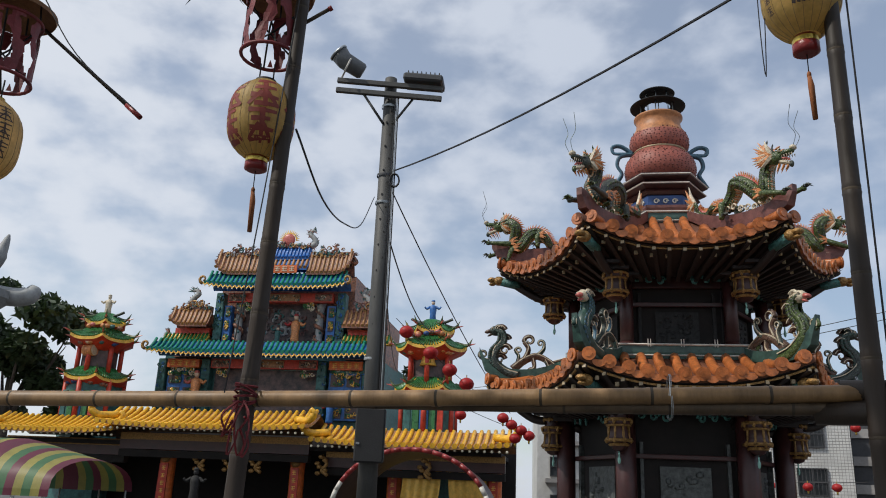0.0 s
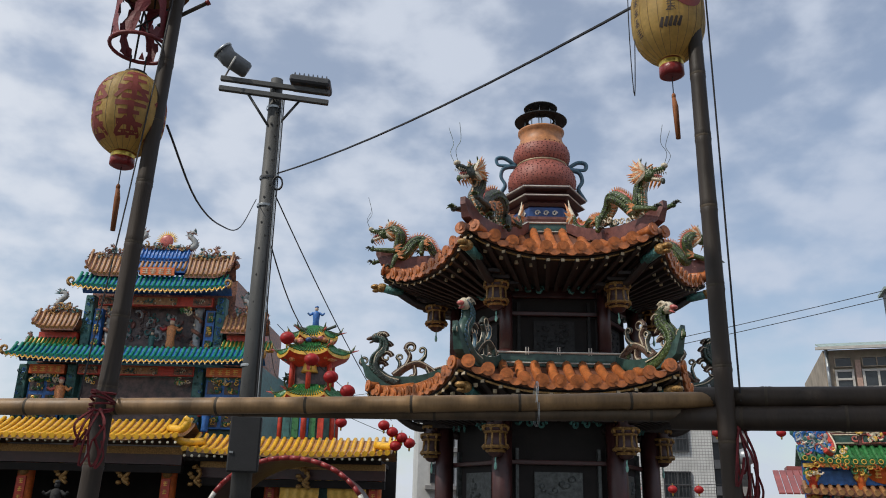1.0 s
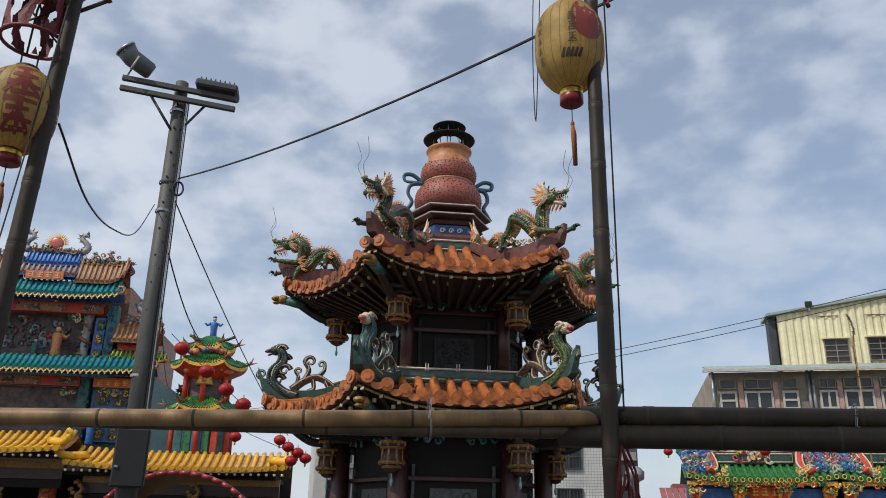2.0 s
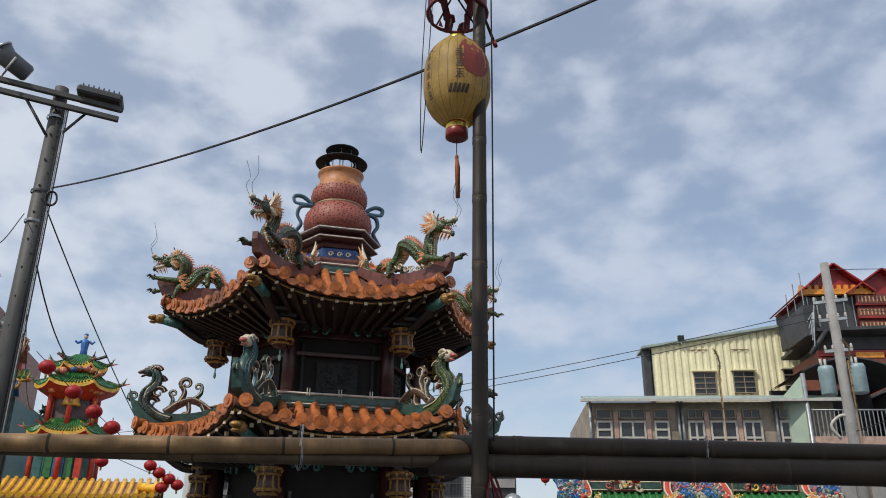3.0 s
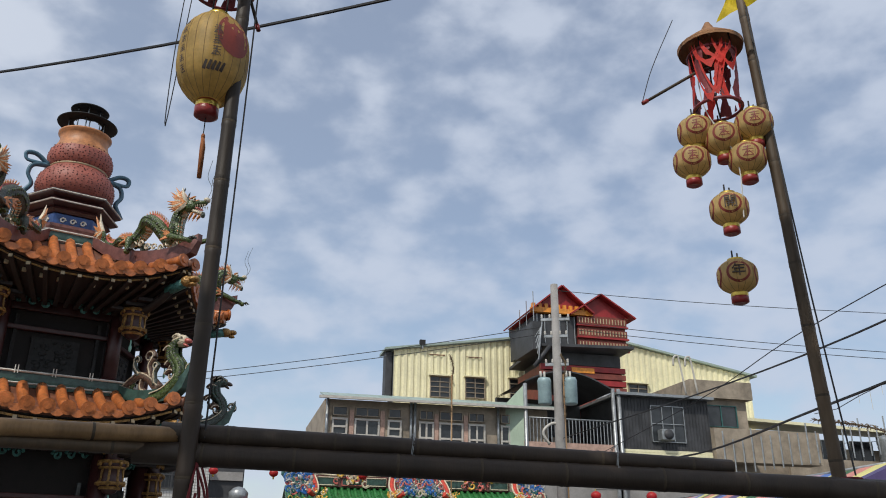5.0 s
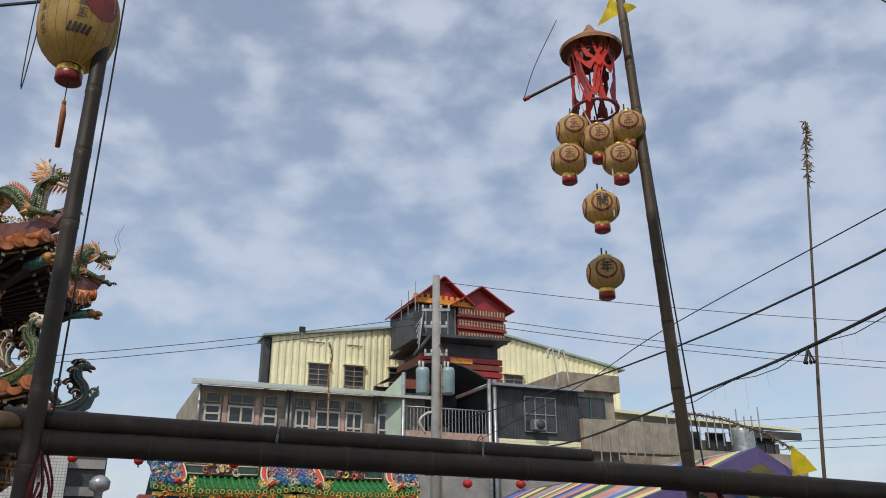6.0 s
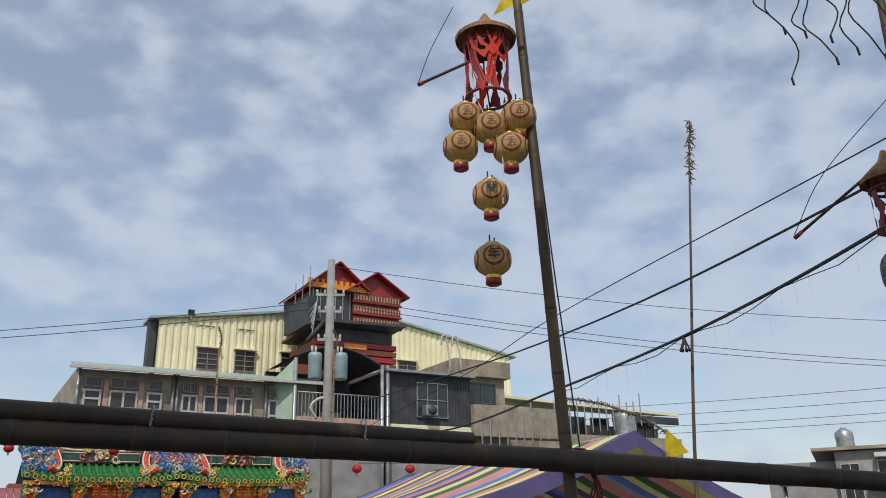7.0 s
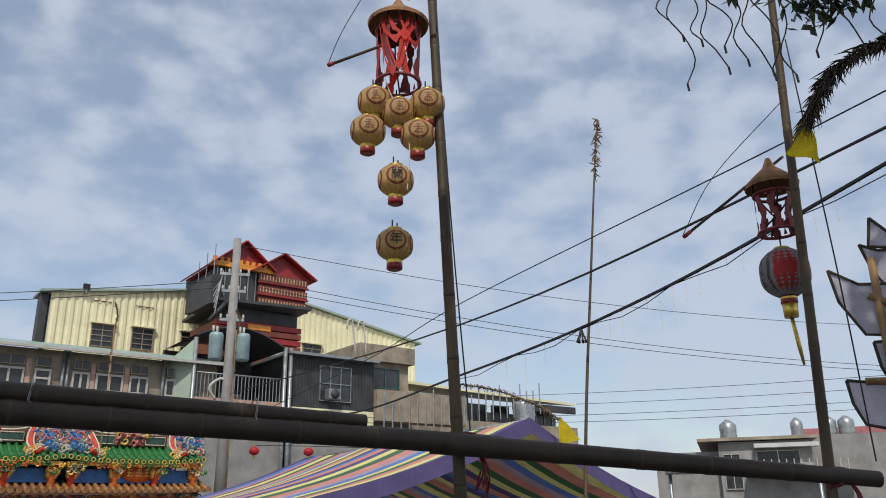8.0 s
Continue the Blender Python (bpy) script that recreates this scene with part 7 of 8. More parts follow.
# ---- flood-light mast ----
mast = thing("floodlight_mast", "grey steel mast with two flood lamps and a dark meter box", "lamp post", (-0.99, 11.92, 0))
bm = bmesh.new()
tube(bm, [(0.06, 0, 0), (0.03, 0, 4), (0, 0, 8.28)], [0.155, 0.13, 0.10], 20)
part("pole", bm, "steel", mast, "grey steel pole with step holes")
for k in range(26):
    bm = bmesh.new()
    z = 2.6 + 0.21 * k
    tube(bm, [(0.02 + 0.09 * (-1) ** k * 0.4, -0.118, z), (0.02 + 0.09 * (-1) ** k * 0.4, -0.10, z)], 0.018, 6)
    part("step_hole", bm, "black_iron", mast)
for z in (6.05, 3.55, 6.52, 7.75):
    bm = bmesh.new()
    lathe(bm, [(0.125, z - 0.02), (0.128, z), (0.125, z + 0.02)], 20, 0, 0, False)
    part("clamp_band", bm, "galv" if z != 6.52 else "dark_metal", mast)
for y, z in ((-0.14, 8.10), (-0.18, 7.90)):
    bm = bmesh.new()
    box(bm, (0.0, y, z), (1.76, 0.07, 0.085), Matrix.Translation((0, 0, z)) @ pose(0, 0, 0, 0, 5, -4) @ Matrix.Translation((0, 0, -z)), bevel=0.008)
    part("crossbar", bm, "steel", mast, "grey steel crossbar")
for sgn in (-1, 1):
    bm = bmesh.new()
    tube(bm, [(0.42 * sgn, -0.14, 7.9), (0.08 * sgn, -0.08, 7.42)], 0.022, 6)
    part("brace", bm, "steel", mast)
lamp_l = Matrix.Translation((-0.70, -0.1, 8.48)) @ pose(0, 0, 0, 0, 24, 18)
bm = bmesh.new()
tube(bm, [lamp_l @ Vector((-0.24, 0, 0.06)), lamp_l @ Vector((-0.10, 0, 0)), lamp_l @ Vector((0.22, 0, 0)), lamp_l @ Vector((0.26, 0, 0))], [0.16, 0.15, 0.14, 0.11], 18)
fl = part("flood_lamp", bm, "lamp_grey", mast, "grey barrel-shaped flood lamp")
bm = bmesh.new()
tube(bm, [lamp_l @ Vector((-0.27, 0, 0.07)), lamp_l @ Vector((-0.24, 0, 0.06))], 0.175, 18)
part("lens_rim", bm, "galv", fl)
bm = bmesh.new()
for s in (-1, 1):
    tube(bm, [lamp_l @ Vector((-0.02, 0.17 * s, 0)), lamp_l @ Vector((0.0, 0.15 * s, -0.26))], 0.016, 6)
part("yoke", bm, "white_frame", fl)
lamp_r = Matrix.Translation((0.56, -0.1, 8.19)) @ pose(0, 0, 0, 0, 6, -6)
bm = bmesh.new()
box(bm, (0, 0, 0), (0.66, 0.42, 0.13), lamp_r, bevel=0.03)
fr = part("flood_lamp", bm, "dark_metal", mast, "flat dark flood lamp facing down")
for k in range(8):
    bm = bmesh.new()
    box(bm, (-0.26 + 0.074 * k, 0, 0.08), (0.012, 0.36, 0.05), lamp_r)
    part("cooling_fin", bm, "dark_metal", fr)
bm = bmesh.new()
box(bm, (0.06, -0.22, 2.42), (0.42, 0.24, 0.76), bevel=0.02)
mb = part("meter_box", bm, "black_iron", mast, "dark grey meter box")
bm = bmesh.new()
box(bm, (-0.10, -0.345, 2.30), (0.05, 0.02, 0.03))
part("latch", bm, "galv", mb)
for k, dx in enumerate((0.10, 0.125, 0.15)):
    bm = bmesh.new()
    tube(bm, sag((dx, -0.1, 7.9), (dx + 0.05, -0.12, 2.7), 0.0, 12), 0.011, 5)
    part("riser_cable", bm, "cable" if k != 1 else "galv", mast)
bm = bmesh.new()
for k in range(3):
    tube(bm, [(0.17 + 0.075 * math.cos(a * 0.52), -0.13 - 0.01 * k, 6.40 + 0.11 * math.sin(a * 0.52)) for a in range(13)], 0.014, 5)
part("cable_coil", bm, "cable", mast, "coil of spare black cable")

# ---- overhead cables ----
cable("cable", sag((-0.85, 11.9, 6.615), (4.557, 0.51, 5.309), 0.38), 0.013, "thick black cable running from the mast over the court")
cable("cable", sag((-0.85, 11.9, 6.25), (2.2, 24.0, 4.1), 0.2), 0.011, "black cable from the mast to the temple")
cable("cable", sag((-0.84, 11.95, 5.42), (0.0, 22.0, 6.1), 0.5), 0.012, "black cable from the mast to the bell tower")
cable("cable", sag((-0.95, 11.95, 5.5), (-1.2, 24.0, 5.2), 0.5), 0.008, "thin black cable from the mast to the temple")
cable("cable", spline([(-0.86, 4.11, 3.56), (-0.85, 5.2, 3.55), (-0.92, 6.94, 3.98), (-1.05, 9.5, 4.85), (-1.13, 11.9, 6.15)], 6), 0.007, "slack black wire between lantern post and mast")
HEAVY = spline([(21.2, 16.8, 4.6), (17.28, 10.28, 3.84), (13.16, 5.25, 3.83), (10.59, 1.81, 4.06), (8.24, -1.24, 4.59), (4.5, -5.8, 5.6)], 8)
cable("cable", HEAVY, 0.022, "heavy black cable hung with light strings")
cable("cable", spline([(21.2, 16.9, 5.3), (13.17, 5.23, 4.74), (8.24, -1.3, 4.95), (4.5, -5.9, 5.4)], 8), 0.017, "black cable across the street")
cable("cable", spline([(21.2, 16.9, 4.2), (15.83, 8.82, 4.78), (13.2, 5.17, 5.16), (8.23, -1.36, 5.32), (4.5, -6.0, 5.6)], 8), 0.009, "thin black wire across the street")
for k, (z, d) in enumerate(((9.4, 0), (9.15, 0.3))):
    cable("cable", sag((22.2, 16.8, z), (40.0, -6.0, 7.0 - 0.2 * k), 0.6), 0.012, "thin power line from the utility pole")
    cable("cable", sag((20.8, 17.4, z - 0.3), (-6.0 - d, 47.0, 6.8 - 0.3 * k), 0.9), 0.013, "thin power line leaving the utility pole")
cable("cable", sag((21.3, 17.1, 10.5), (45.0, -8.0, 9.6), 0.8), 0.012, "fine earth wire above the street")
for z in (9.98, 9.2, 8.4, 7.9):
    cable("cable", sag((58.0, 24.0, z), (60.5, -14.0, z - 0.2), 0.3), 0.018, "distant dark power line over the houses")
cable("cable", [(14.6, 10.72, 2.97), (15.27, 9.78, 2.95), (16.2, 8.4, 2.9)], 0.008, "wire carrying small red lanterns")
cable("cable", [(9.8, 22.1, 4.0), (11.09, 21.33, 3.97), (12.54, 20.5, 3.95), (13.85, 18.0, 3.81), (14.9, 15.46, 3.85), (15.9, 13.6, 3.75), (17.5, 10.5, 3.6)], 0.008, "wire carrying small red lanterns")
cable("cable", sag((8.6, 22.6, 2.45), (11.2, 21.2, 2.45), 0.05), 0.008, "wire carrying small red lanterns")
# icicle light strings below the heavy cable
ic = thing("light_string", "fine light strings hanging from a cable", "light string")
heavy = HEAVY
rnd = random.Random(4)
for k in range(18, 36):
    for f in (0.0, 0.5):
        p = heavy[k].lerp(heavy[k + 1], f)
        bm = bmesh.new()
        q = p - Vector((0, 0, rnd.choice((0.15, 0.3, 0.5))))
        tube(bm, [p, q], 0.0035, 4)
        part("drop_wire", bm, "white_line", ic)
bm = bmesh.new()
tube(bm, [p - Vector((0, 0, 0.06 + 0.05 * math.sin(i * 1.7))) for i, p in enumerate(heavy[16:])], 0.006, 4)
part("lead_wire", bm, "cable", ic)
bc = thing("bulb_cluster", "dark cluster of bulbs hanging from the cable", "lamp", (11.1, 2.50, 3.86))
for k in range(7):
    bm = bmesh.new()
    ang = k * 0.9
    tube(bm, [(0, 0, 0.12), (0.03 * math.cos(ang), 0.03 * math.sin(ang), 0.02), (0.06 * math.cos(ang), 0.06 * math.sin(ang), -0.05)], 0.012, 5)
    ball(bm, (0.06 * math.cos(ang), 0.06 * math.sin(ang), -0.07), 0.022, 0, 6)
    part("bulb", bm, "black_iron", bc)


# ---- lanterns ----
def lantern(name, lab, c, r, h, skin, cap_top=True, ribs=22, tassel=0.3, group="paper lanterns", rz=0.0, cap=0.31, ch=1.0):
    """A ribbed paper lantern hanging with its middle at c."""
    ob = thing(name, lab, "lantern", c, rz, group)
    bm = bmesh.new()
    prof = []
    for k in range(15):
        t = -1 + 2 * k / 14
        prof.append((r * (1 - abs(t) ** 3.2 * 0.62), h / 2 * t))
    rings = []
    seg = ribs * 3
    for rr, z in prof:
        rings.append([bm.verts.new((rr * (1 + 0.018 * abs(math.sin(math.pi * k / 3))) * math.cos(2 * math.pi * k / seg), rr * (1 + 0.018 * abs(math.sin(math.pi * k / 3))) * math.sin(2 * math.pi * k / seg), z)) for k in range(seg)])
    for a, b in zip(rings, rings[1:]):
        for k in range(seg):
            bm.faces.new((a[k], a[(k + 1) % seg], b[(k + 1) % seg], b[k]))
    skin_ob = part("paper_skin", bm, skin, ob, smooth=True)
    for k in range(ribs):
        bm = bmesh.new()
        a = 2 * math.pi * k / ribs
        tube(bm, [(rr * 1.004 * math.cos(a), rr * 1.004 * math.sin(a), z) for rr, z in prof], 0.0016, 4)
        part("rib", bm, "wire_rib", ob)
    rc = r * cap
    bm = bmesh.new()
    lathe(bm, [(rc * 0.95, -h / 2 + 0.005), (rc, -h / 2 - h * 0.06 * ch), (rc * 1.1, -h / 2 - h * 0.07 * ch), (rc * 1.1, -h / 2 - h * 0.15 * ch), (rc * 0.8, -h / 2 - h * 0.17 * ch)], 20, 0, 0, True)
    part("base_cap", bm, "cap_red", ob, "dark red base cap")
    bm = bmesh.new()
    lathe(bm, [(rc * 1.06, -h / 2 - h * 0.015), (rc * 1.1, -h / 2 - h * 0.04 * ch), (rc * 1.06, -h / 2 - h * 0.065 * ch)], 20, 0, 0, False)
    part("brass_ring", bm, "brass", ob)
    bm = bmesh.new()
    lathe(bm, [(rc, h / 2 - 0.01), (rc * 1.05, h / 2 + h * 0.04), (rc * 0.7, h / 2 + h * 0.05)], 20, 0, 0, True)
    part("top_ring", bm, "brass" if cap_top else "black_iron", ob)
    for s in (-1, 1):
        bm = bmesh.new()
        tube(bm, [(s * rc * 0.7, 0, h / 2), (s * rc * 0.7, 0, h / 2 + h * 0.28)], 0.005, 6)
        part("hanger", bm, "black_iron", ob)
    if tassel:
        bm = bmesh.new()
        z = -h / 2 - h * 0.17
        tube(bm, [(0, 0, z), (0, 0, z - tassel * 0.3)], 0.003, 5, 0)
        ball(bm, (0, 0, z - tassel * 0.32), (0.012, 0.012, 0.02), 1, 8)
        tube(bm, [(0, 0, z - tassel * 0.34), (0.005, 0, z - tassel * 0.5), (0.008, 0, z - tassel)], [0.010, 0.016, 0.013], 8, 1)
        part("tassel", bm, ["black_iron", "tassel"], ob, "brown silk tassel")
    return ob, prof


def on_skin(prof, r, a, z, lift=1.02):
    rr = r
    for (ra, za), (rb, zb) in zip(prof, prof[1:]):
        if za <= z <= zb:
            rr = ra + (rb - ra) * (z - za) / (zb - za)
    return Vector((rr * lift * math.cos(a), rr * lift * math.sin(a), z))


def stroke(parent, prof, r, a0, z0, a1, z1, w, mt, name="brush_stroke"):
    """A painted stroke that follows the bulge of the lantern."""
    bm = bmesh.new()
    n = 7
    up, lo = [], []
    dx, dz = (a1 - a0) * r, z1 - z0
    ln = math.hypot(dx, dz) or 1
    ox, oz = -dz / ln * w / 2, dx / ln * w / 2
    for k in range(n):
        t = k / (n - 1)
        a, z = a0 + (a1 - a0) * t, z0 + dz * t
        tp = 1 - 0.35 * t
        up.append(on_skin(prof, r, a + ox * tp / r, z + oz * tp, 1.024))
        lo.append(on_skin(prof, r, a - ox * tp / r, z - oz * tp, 1.024))
    sheet(bm, [up, lo])
    part(name, bm, mt, parent)


def glyph(parent, prof, r, a, z, s, mt, seed, bold=1.0):
    """A brushed character too worn to read, as plain strokes."""
    rnd = random.Random(seed)
    for k in range(4):
        zz = z + s * (0.4 - 0.27 * k)
        stroke(parent, prof, r, a - s * rnd.uniform(0.25, 0.45) / r, zz, a + s * rnd.uniform(0.25, 0.45) / r, zz + s * rnd.uniform(-0.05, 0.08), s * 0.10 * bold, mt)
    stroke(parent, prof, r, a, z + s * 0.5, a + s * rnd.uniform(-0.1, 0.1) / r, z - s * 0.5, s * 0.11 * bold, mt)
    stroke(parent, prof, r, a - s * 0.05 / r, z, a - s * 0.42 / r, z - s * 0.45, s * 0.09 * bold, mt)
    stroke(parent, prof, r, a + s * 0.05 / r, z, a + s * 0.42 / r, z - s * 0.45, s * 0.09 * bold, mt)


def facing(c):
    return math.atan2(-c[1], -c[0])


# big lantern by the first post
c0 = (-1.075, 4.16, 3.63)
l0, pr0 = lantern("paper_lantern", "large yellow lantern with bold red brushed characters", c0, 0.186, 0.47, "lantern_yellow", False, tassel=0.36)
f0 = facing(c0)
for j, (da, sd) in enumerate(((0.0, 1), (-1.15, 2), (1.15, 3), (2.5, 4))):
    glyph(l0, pr0, 0.186, f0 + da, 0.10, 0.2, "ink_red", sd, 1.6)
    glyph(l0, pr0, 0.186, f0 + da, -0.10, 0.19, "ink_red", sd + 5, 1.6)
# big lantern by the second post: yellow with leaves and a dark panel
c1 = (1.80, 3.53, 4.195)
l1, pr1 = lantern("paper_lantern", "large yellow lantern with a maroon disc and small characters", c1, 0.192, 0.56, "lantern_yellow", tassel=0.36)
f1 = facing(c1)
bm = bmesh.new()
disc = [[on_skin(pr1, 0.192, f1 + 0.62 + 0.55 * q * math.cos(t * 2 * math.pi / 20), 0.08 + 0.14 * q * math.sin(t * 2 * math.pi / 20), 1.024) for t in range(21)] for q in (0.02, 0.5, 1.0)]
sheet(bm, disc)
part("painted_disc", bm, "ink_red", l1, "maroon painted disc")
for k in range(6):
    glyph(l1, pr1, 0.192, f1 - 0.95, 0.16 - 0.062 * k, 0.045, "ink_dark", k)
    if k < 3:
        glyph(l1, pr1, 0.192, f1 + 0.12, 0.08 - 0.07 * k, 0.06, "ink_dark", k + 9)
for k in range(5):
    stroke(l1, pr1, 0.192, f1 - 0.2 + 0.13 * k, -0.17, f1 - 0.12 + 0.13 * k, -0.12, 0.02, "ink_dark")
# lantern further along the frame
c9 = (-2.68, 4.24, 3.47)
l9, pr9 = lantern("paper_lantern", "large yellow lantern with red and dark characters", c9, 0.19, 0.5, "lantern_cream", tassel=0.3)
f9 = facing(c9)
for k in range(3):
    glyph(l9, pr9, 0.19, f9 + 0.45, 0.13 - 0.11 * k, 0.10, "ink_dark", k)
    glyph(l9, pr9, 0.19, f9 - 0.4, 0.13 - 0.11 * k, 0.10, "ink_red", k + 3)


def cutwork(name, c, r, h, lab, cloth=False, seed=1, hat=True, hat_mat="hat_straw"):
    """A hoop frame with cut-paper trim, under a conical hat."""
    rnd = random.Random(seed)
    ob = thing(name, lab, "lantern frame", c, 0, "cut-paper frames")
    for z in (-h / 2, h / 2):
        bm = bmesh.new()
        tube(bm, [(r * math.cos(k * 0.2618), r * math.sin(k * 0.2618), z) for k in range(25)], 0.011, 6, caps=False)
        part("hoop", bm, "frame_red", ob)
    for k in range(8):
        a = k * math.pi / 4
        bm = bmesh.new()
        rows = []
        # wavy cut-paper strip with holes between the strips
        for j in range(13):
            t = j / 12
            w = 0.10 + 0.13 * abs(math.sin(t * 9.4 + k))
            aa = a + 0.16 * math.sin(t * 6.3 + k * 1.7)
            rows.append([(r * math.cos(aa + s * w), r * math.sin(aa + s * w), -h / 2 + h * t + 0.012 * (-1) ** j) for s in (-1, 0, 1)])
        sheet(bm, rows, smooth=False)
        part("paper_strip", bm, "cloth_red" if cloth and k % 2 else "frame_red", ob)
    for k in range(18):
        bm = bmesh.new()
        a = k * math.pi / 9
        z = -h / 2 + (0.02 if k % 2 else h - 0.03)
        sheet(bm, [[(r * math.cos(a - 0.1), r * math.sin(a - 0.1), z), (r * math.cos(a + 0.1), r * math.sin(a + 0.1), z)], [(r * 1.01 * math.cos(a), r * 1.01 * math.sin(a), z + 0.05), (r * 1.01 * math.cos(a + 0.02), r * 1.01 * math.sin(a + 0.02), z + 0.05)]])
        part("paper_point", bm, "frame_red", ob)
    for k in range(4):
        bm = bmesh.new()
        a = k * math.pi / 2 + 0.4
        tube(bm, [(r * math.cos(a), r * math.sin(a), -h / 2), (r * 0.2 * math.cos(a + 2.5), r * 0.2 * math.sin(a + 2.5), 0), (r * math.cos(a + 3.1), r * math.sin(a + 3.1), h / 2)], 0.006, 5)
        part("cross_wire", bm, "black_iron", ob)
    if cloth:
        for k in range(5):
            bm = bmesh.new()
            a = rnd.uniform(2.5, 5.5)
            rows = []
            for j in range(8):
                t = j / 7
                p = Vector((r * 1.08 * math.cos(a + t * 1.3), r * 1.08 * math.sin(a + t * 1.3), h / 2 + 0.05 - (0.24 if k < 3 else 0.42) * math.sin(t * 3.1) * (0.6 + 0.2 * k * 0.5)))
                rows.append([p, p - Vector((0.0, 0.0, 0.045 + 0.02 * math.sin(j * 2)))])
            sheet(bm, rows)
            part("cloth_strip", bm, "cloth_red", ob, "torn bright red cloth")
    if hat:
        bm = bmesh.new()
        prof = [(r * 1.40, h / 2 + 0.06), (r * 1.42, h / 2 + 0.072), (r * 0.95, h / 2 + 0.13), (r * 0.35, h / 2 + 0.20), (0.015, h / 2 + 0.27)]
        lathe(bm, prof, 28, 0, 0, False)
        lathe(bm, [(p[0] * 0.985, p[1] - 0.012) for p in prof], 28, 0, 0, False)
        part("hat", bm, hat_mat, ob, "conical straw hat")
        for k in range(4):
            bm = bmesh.new()
            a = k * math.pi / 2
            tube(bm, [(r * math.cos(a), r * math.sin(a), h / 2), (r * 0.9 * math.cos(a), r * 0.9 * math.sin(a), h / 2 + 0.13)], 0.006, 5)
            part("hat_stay", bm, "black_iron", ob)
    return ob


cutwork("cutwork_frame", (-1.08, 4.18, 4.24), 0.165, 0.36, "dark red cut-paper hoop frame above a lantern", seed=1)
cutwork("cutwork_frame", (1.80, 3.53, 4.86), 0.18, 0.36, "red cut-paper hoop frame above a lantern", seed=2)
cutwork("cutwork_frame", (-2.68, 4.24, 4.06), 0.175, 0.40, "dark red cut-paper hoop frame with a hat", seed=3)
cutwork("cutwork_frame", (4.51, 1.94, 4.50), 0.15, 0.40, "hoop frame hung with torn bright red cloth under a straw hat", cloth=True, seed=4)
cutwork("cutwork_frame", (5.80, -0.25, 3.43), 0.125, 0.27, "red cut-paper hoop frame under a brown straw hat", seed=5)

# small round lanterns in a cluster
for (x, y, z), lab, word in (((4.49, 1.95, 3.13), "small round yellow lantern with a ringed character", "\u5e74"), ((4.50, 1.95, 3.57), "small round yellow lantern with a ringed character", "\u958b"), ((4.43, 2.07, 4.13), "small round cream lantern tilted in a cluster", ""), ((4.59, 1.76, 4.12), "small round cream lantern in a cluster", ""), ((4.50, 1.93, 4.05), "small round cream lantern in the middle of a cluster", ""), ((4.41, 2.11, 3.92), "small round cream lantern low in a cluster", ""), ((4.56, 1.82, 3.89), "small round cream lantern low in a cluster", "")):
    lo, pl = lantern("small_lantern", lab, (x, y, z + 0.025), 0.114, 0.20, "lantern_cream", True, 14, 0.0, "small round lanterns", cap=0.40, ch=2.0)
    f = facing((x, y))
    for da in (-1.35, 0.15, 1.6, 3.1):
        bm = bmesh.new()
        rows = [[on_skin(pl, 0.108, f + da + q * math.cos(t * 2 * math.pi / 24) / 0.108, q * math.sin(t * 2 * math.pi / 24), 1.024) for t in range(25)] for q in (0.052, 0.066)]
        sheet(bm, rows)
        part("painted_ring", bm, "ink_red", lo)
        if word and abs(da) < 1:
            p = on_skin(pl, 0.108, f + da, 0.0, 1.06)
            flat_text(word, 0.082, "ink_dark", lo, Matrix.Translation(p) @ Matrix.Rotation(f + da + math.pi / 2, 4, "Z") @ Matrix.Rotation(math.pi / 2, 4, "X"))
        else:
            glyph(lo, pl, 0.108, f + da, 0.0, 0.07, "ink_red", int(abs(da) * 10) + int(z * 100))
# red and white lantern by the end post
c3 = (5.82, -0.25, 3.02)
l3, pr3 = lantern("paper_lantern", "red and pale lantern with dark borders and small characters", c3, 0.155, 0.32, "lantern_white", tassel=0.0)
f3 = facing(c3)
for a0, w, mt in ((0.1, 0.95, "lantern_red"), (-0.62, 0.14, "ink_dark"), (0.75, 0.12, "ink_dark"), (2.4, 0.5, "lantern_red")):
    bm = bmesh.new()
    sheet(bm, [[on_skin(pr3, 0.155, f3 + a0 + w * (-0.5 + q / 6) + 0.03 * math.sin(j * 1.3), -0.14 + 0.28 * j / 10, 1.022) for q in range(7)] for j in range(11)])
    part("painted_panel", bm, mt, l3)
for k in range(3):
    glyph(l3, pr3, 0.155, f3 - 1.05, 0.07 - 0.07 * k, 0.055, "ink_dark", k)
    glyph(l3, pr3, 0.155, f3 + 1.15, 0.07 - 0.07 * k, 0.055, "ink_dark", k + 3)
bm = bmesh.new()
tube(bm, [(0, 0, -0.21), (0, 0, -0.30)], [0.05, 0.045], 12, 0)
tube(bm, [(0.0, 0, -0.30), (0.04, -0.02, -0.5), (0.07, -0.03, -0.60)], [0.012, 0.014, 0.008], 6, 0)
part("tassel", bm, "brass", l3, "yellow tassel")

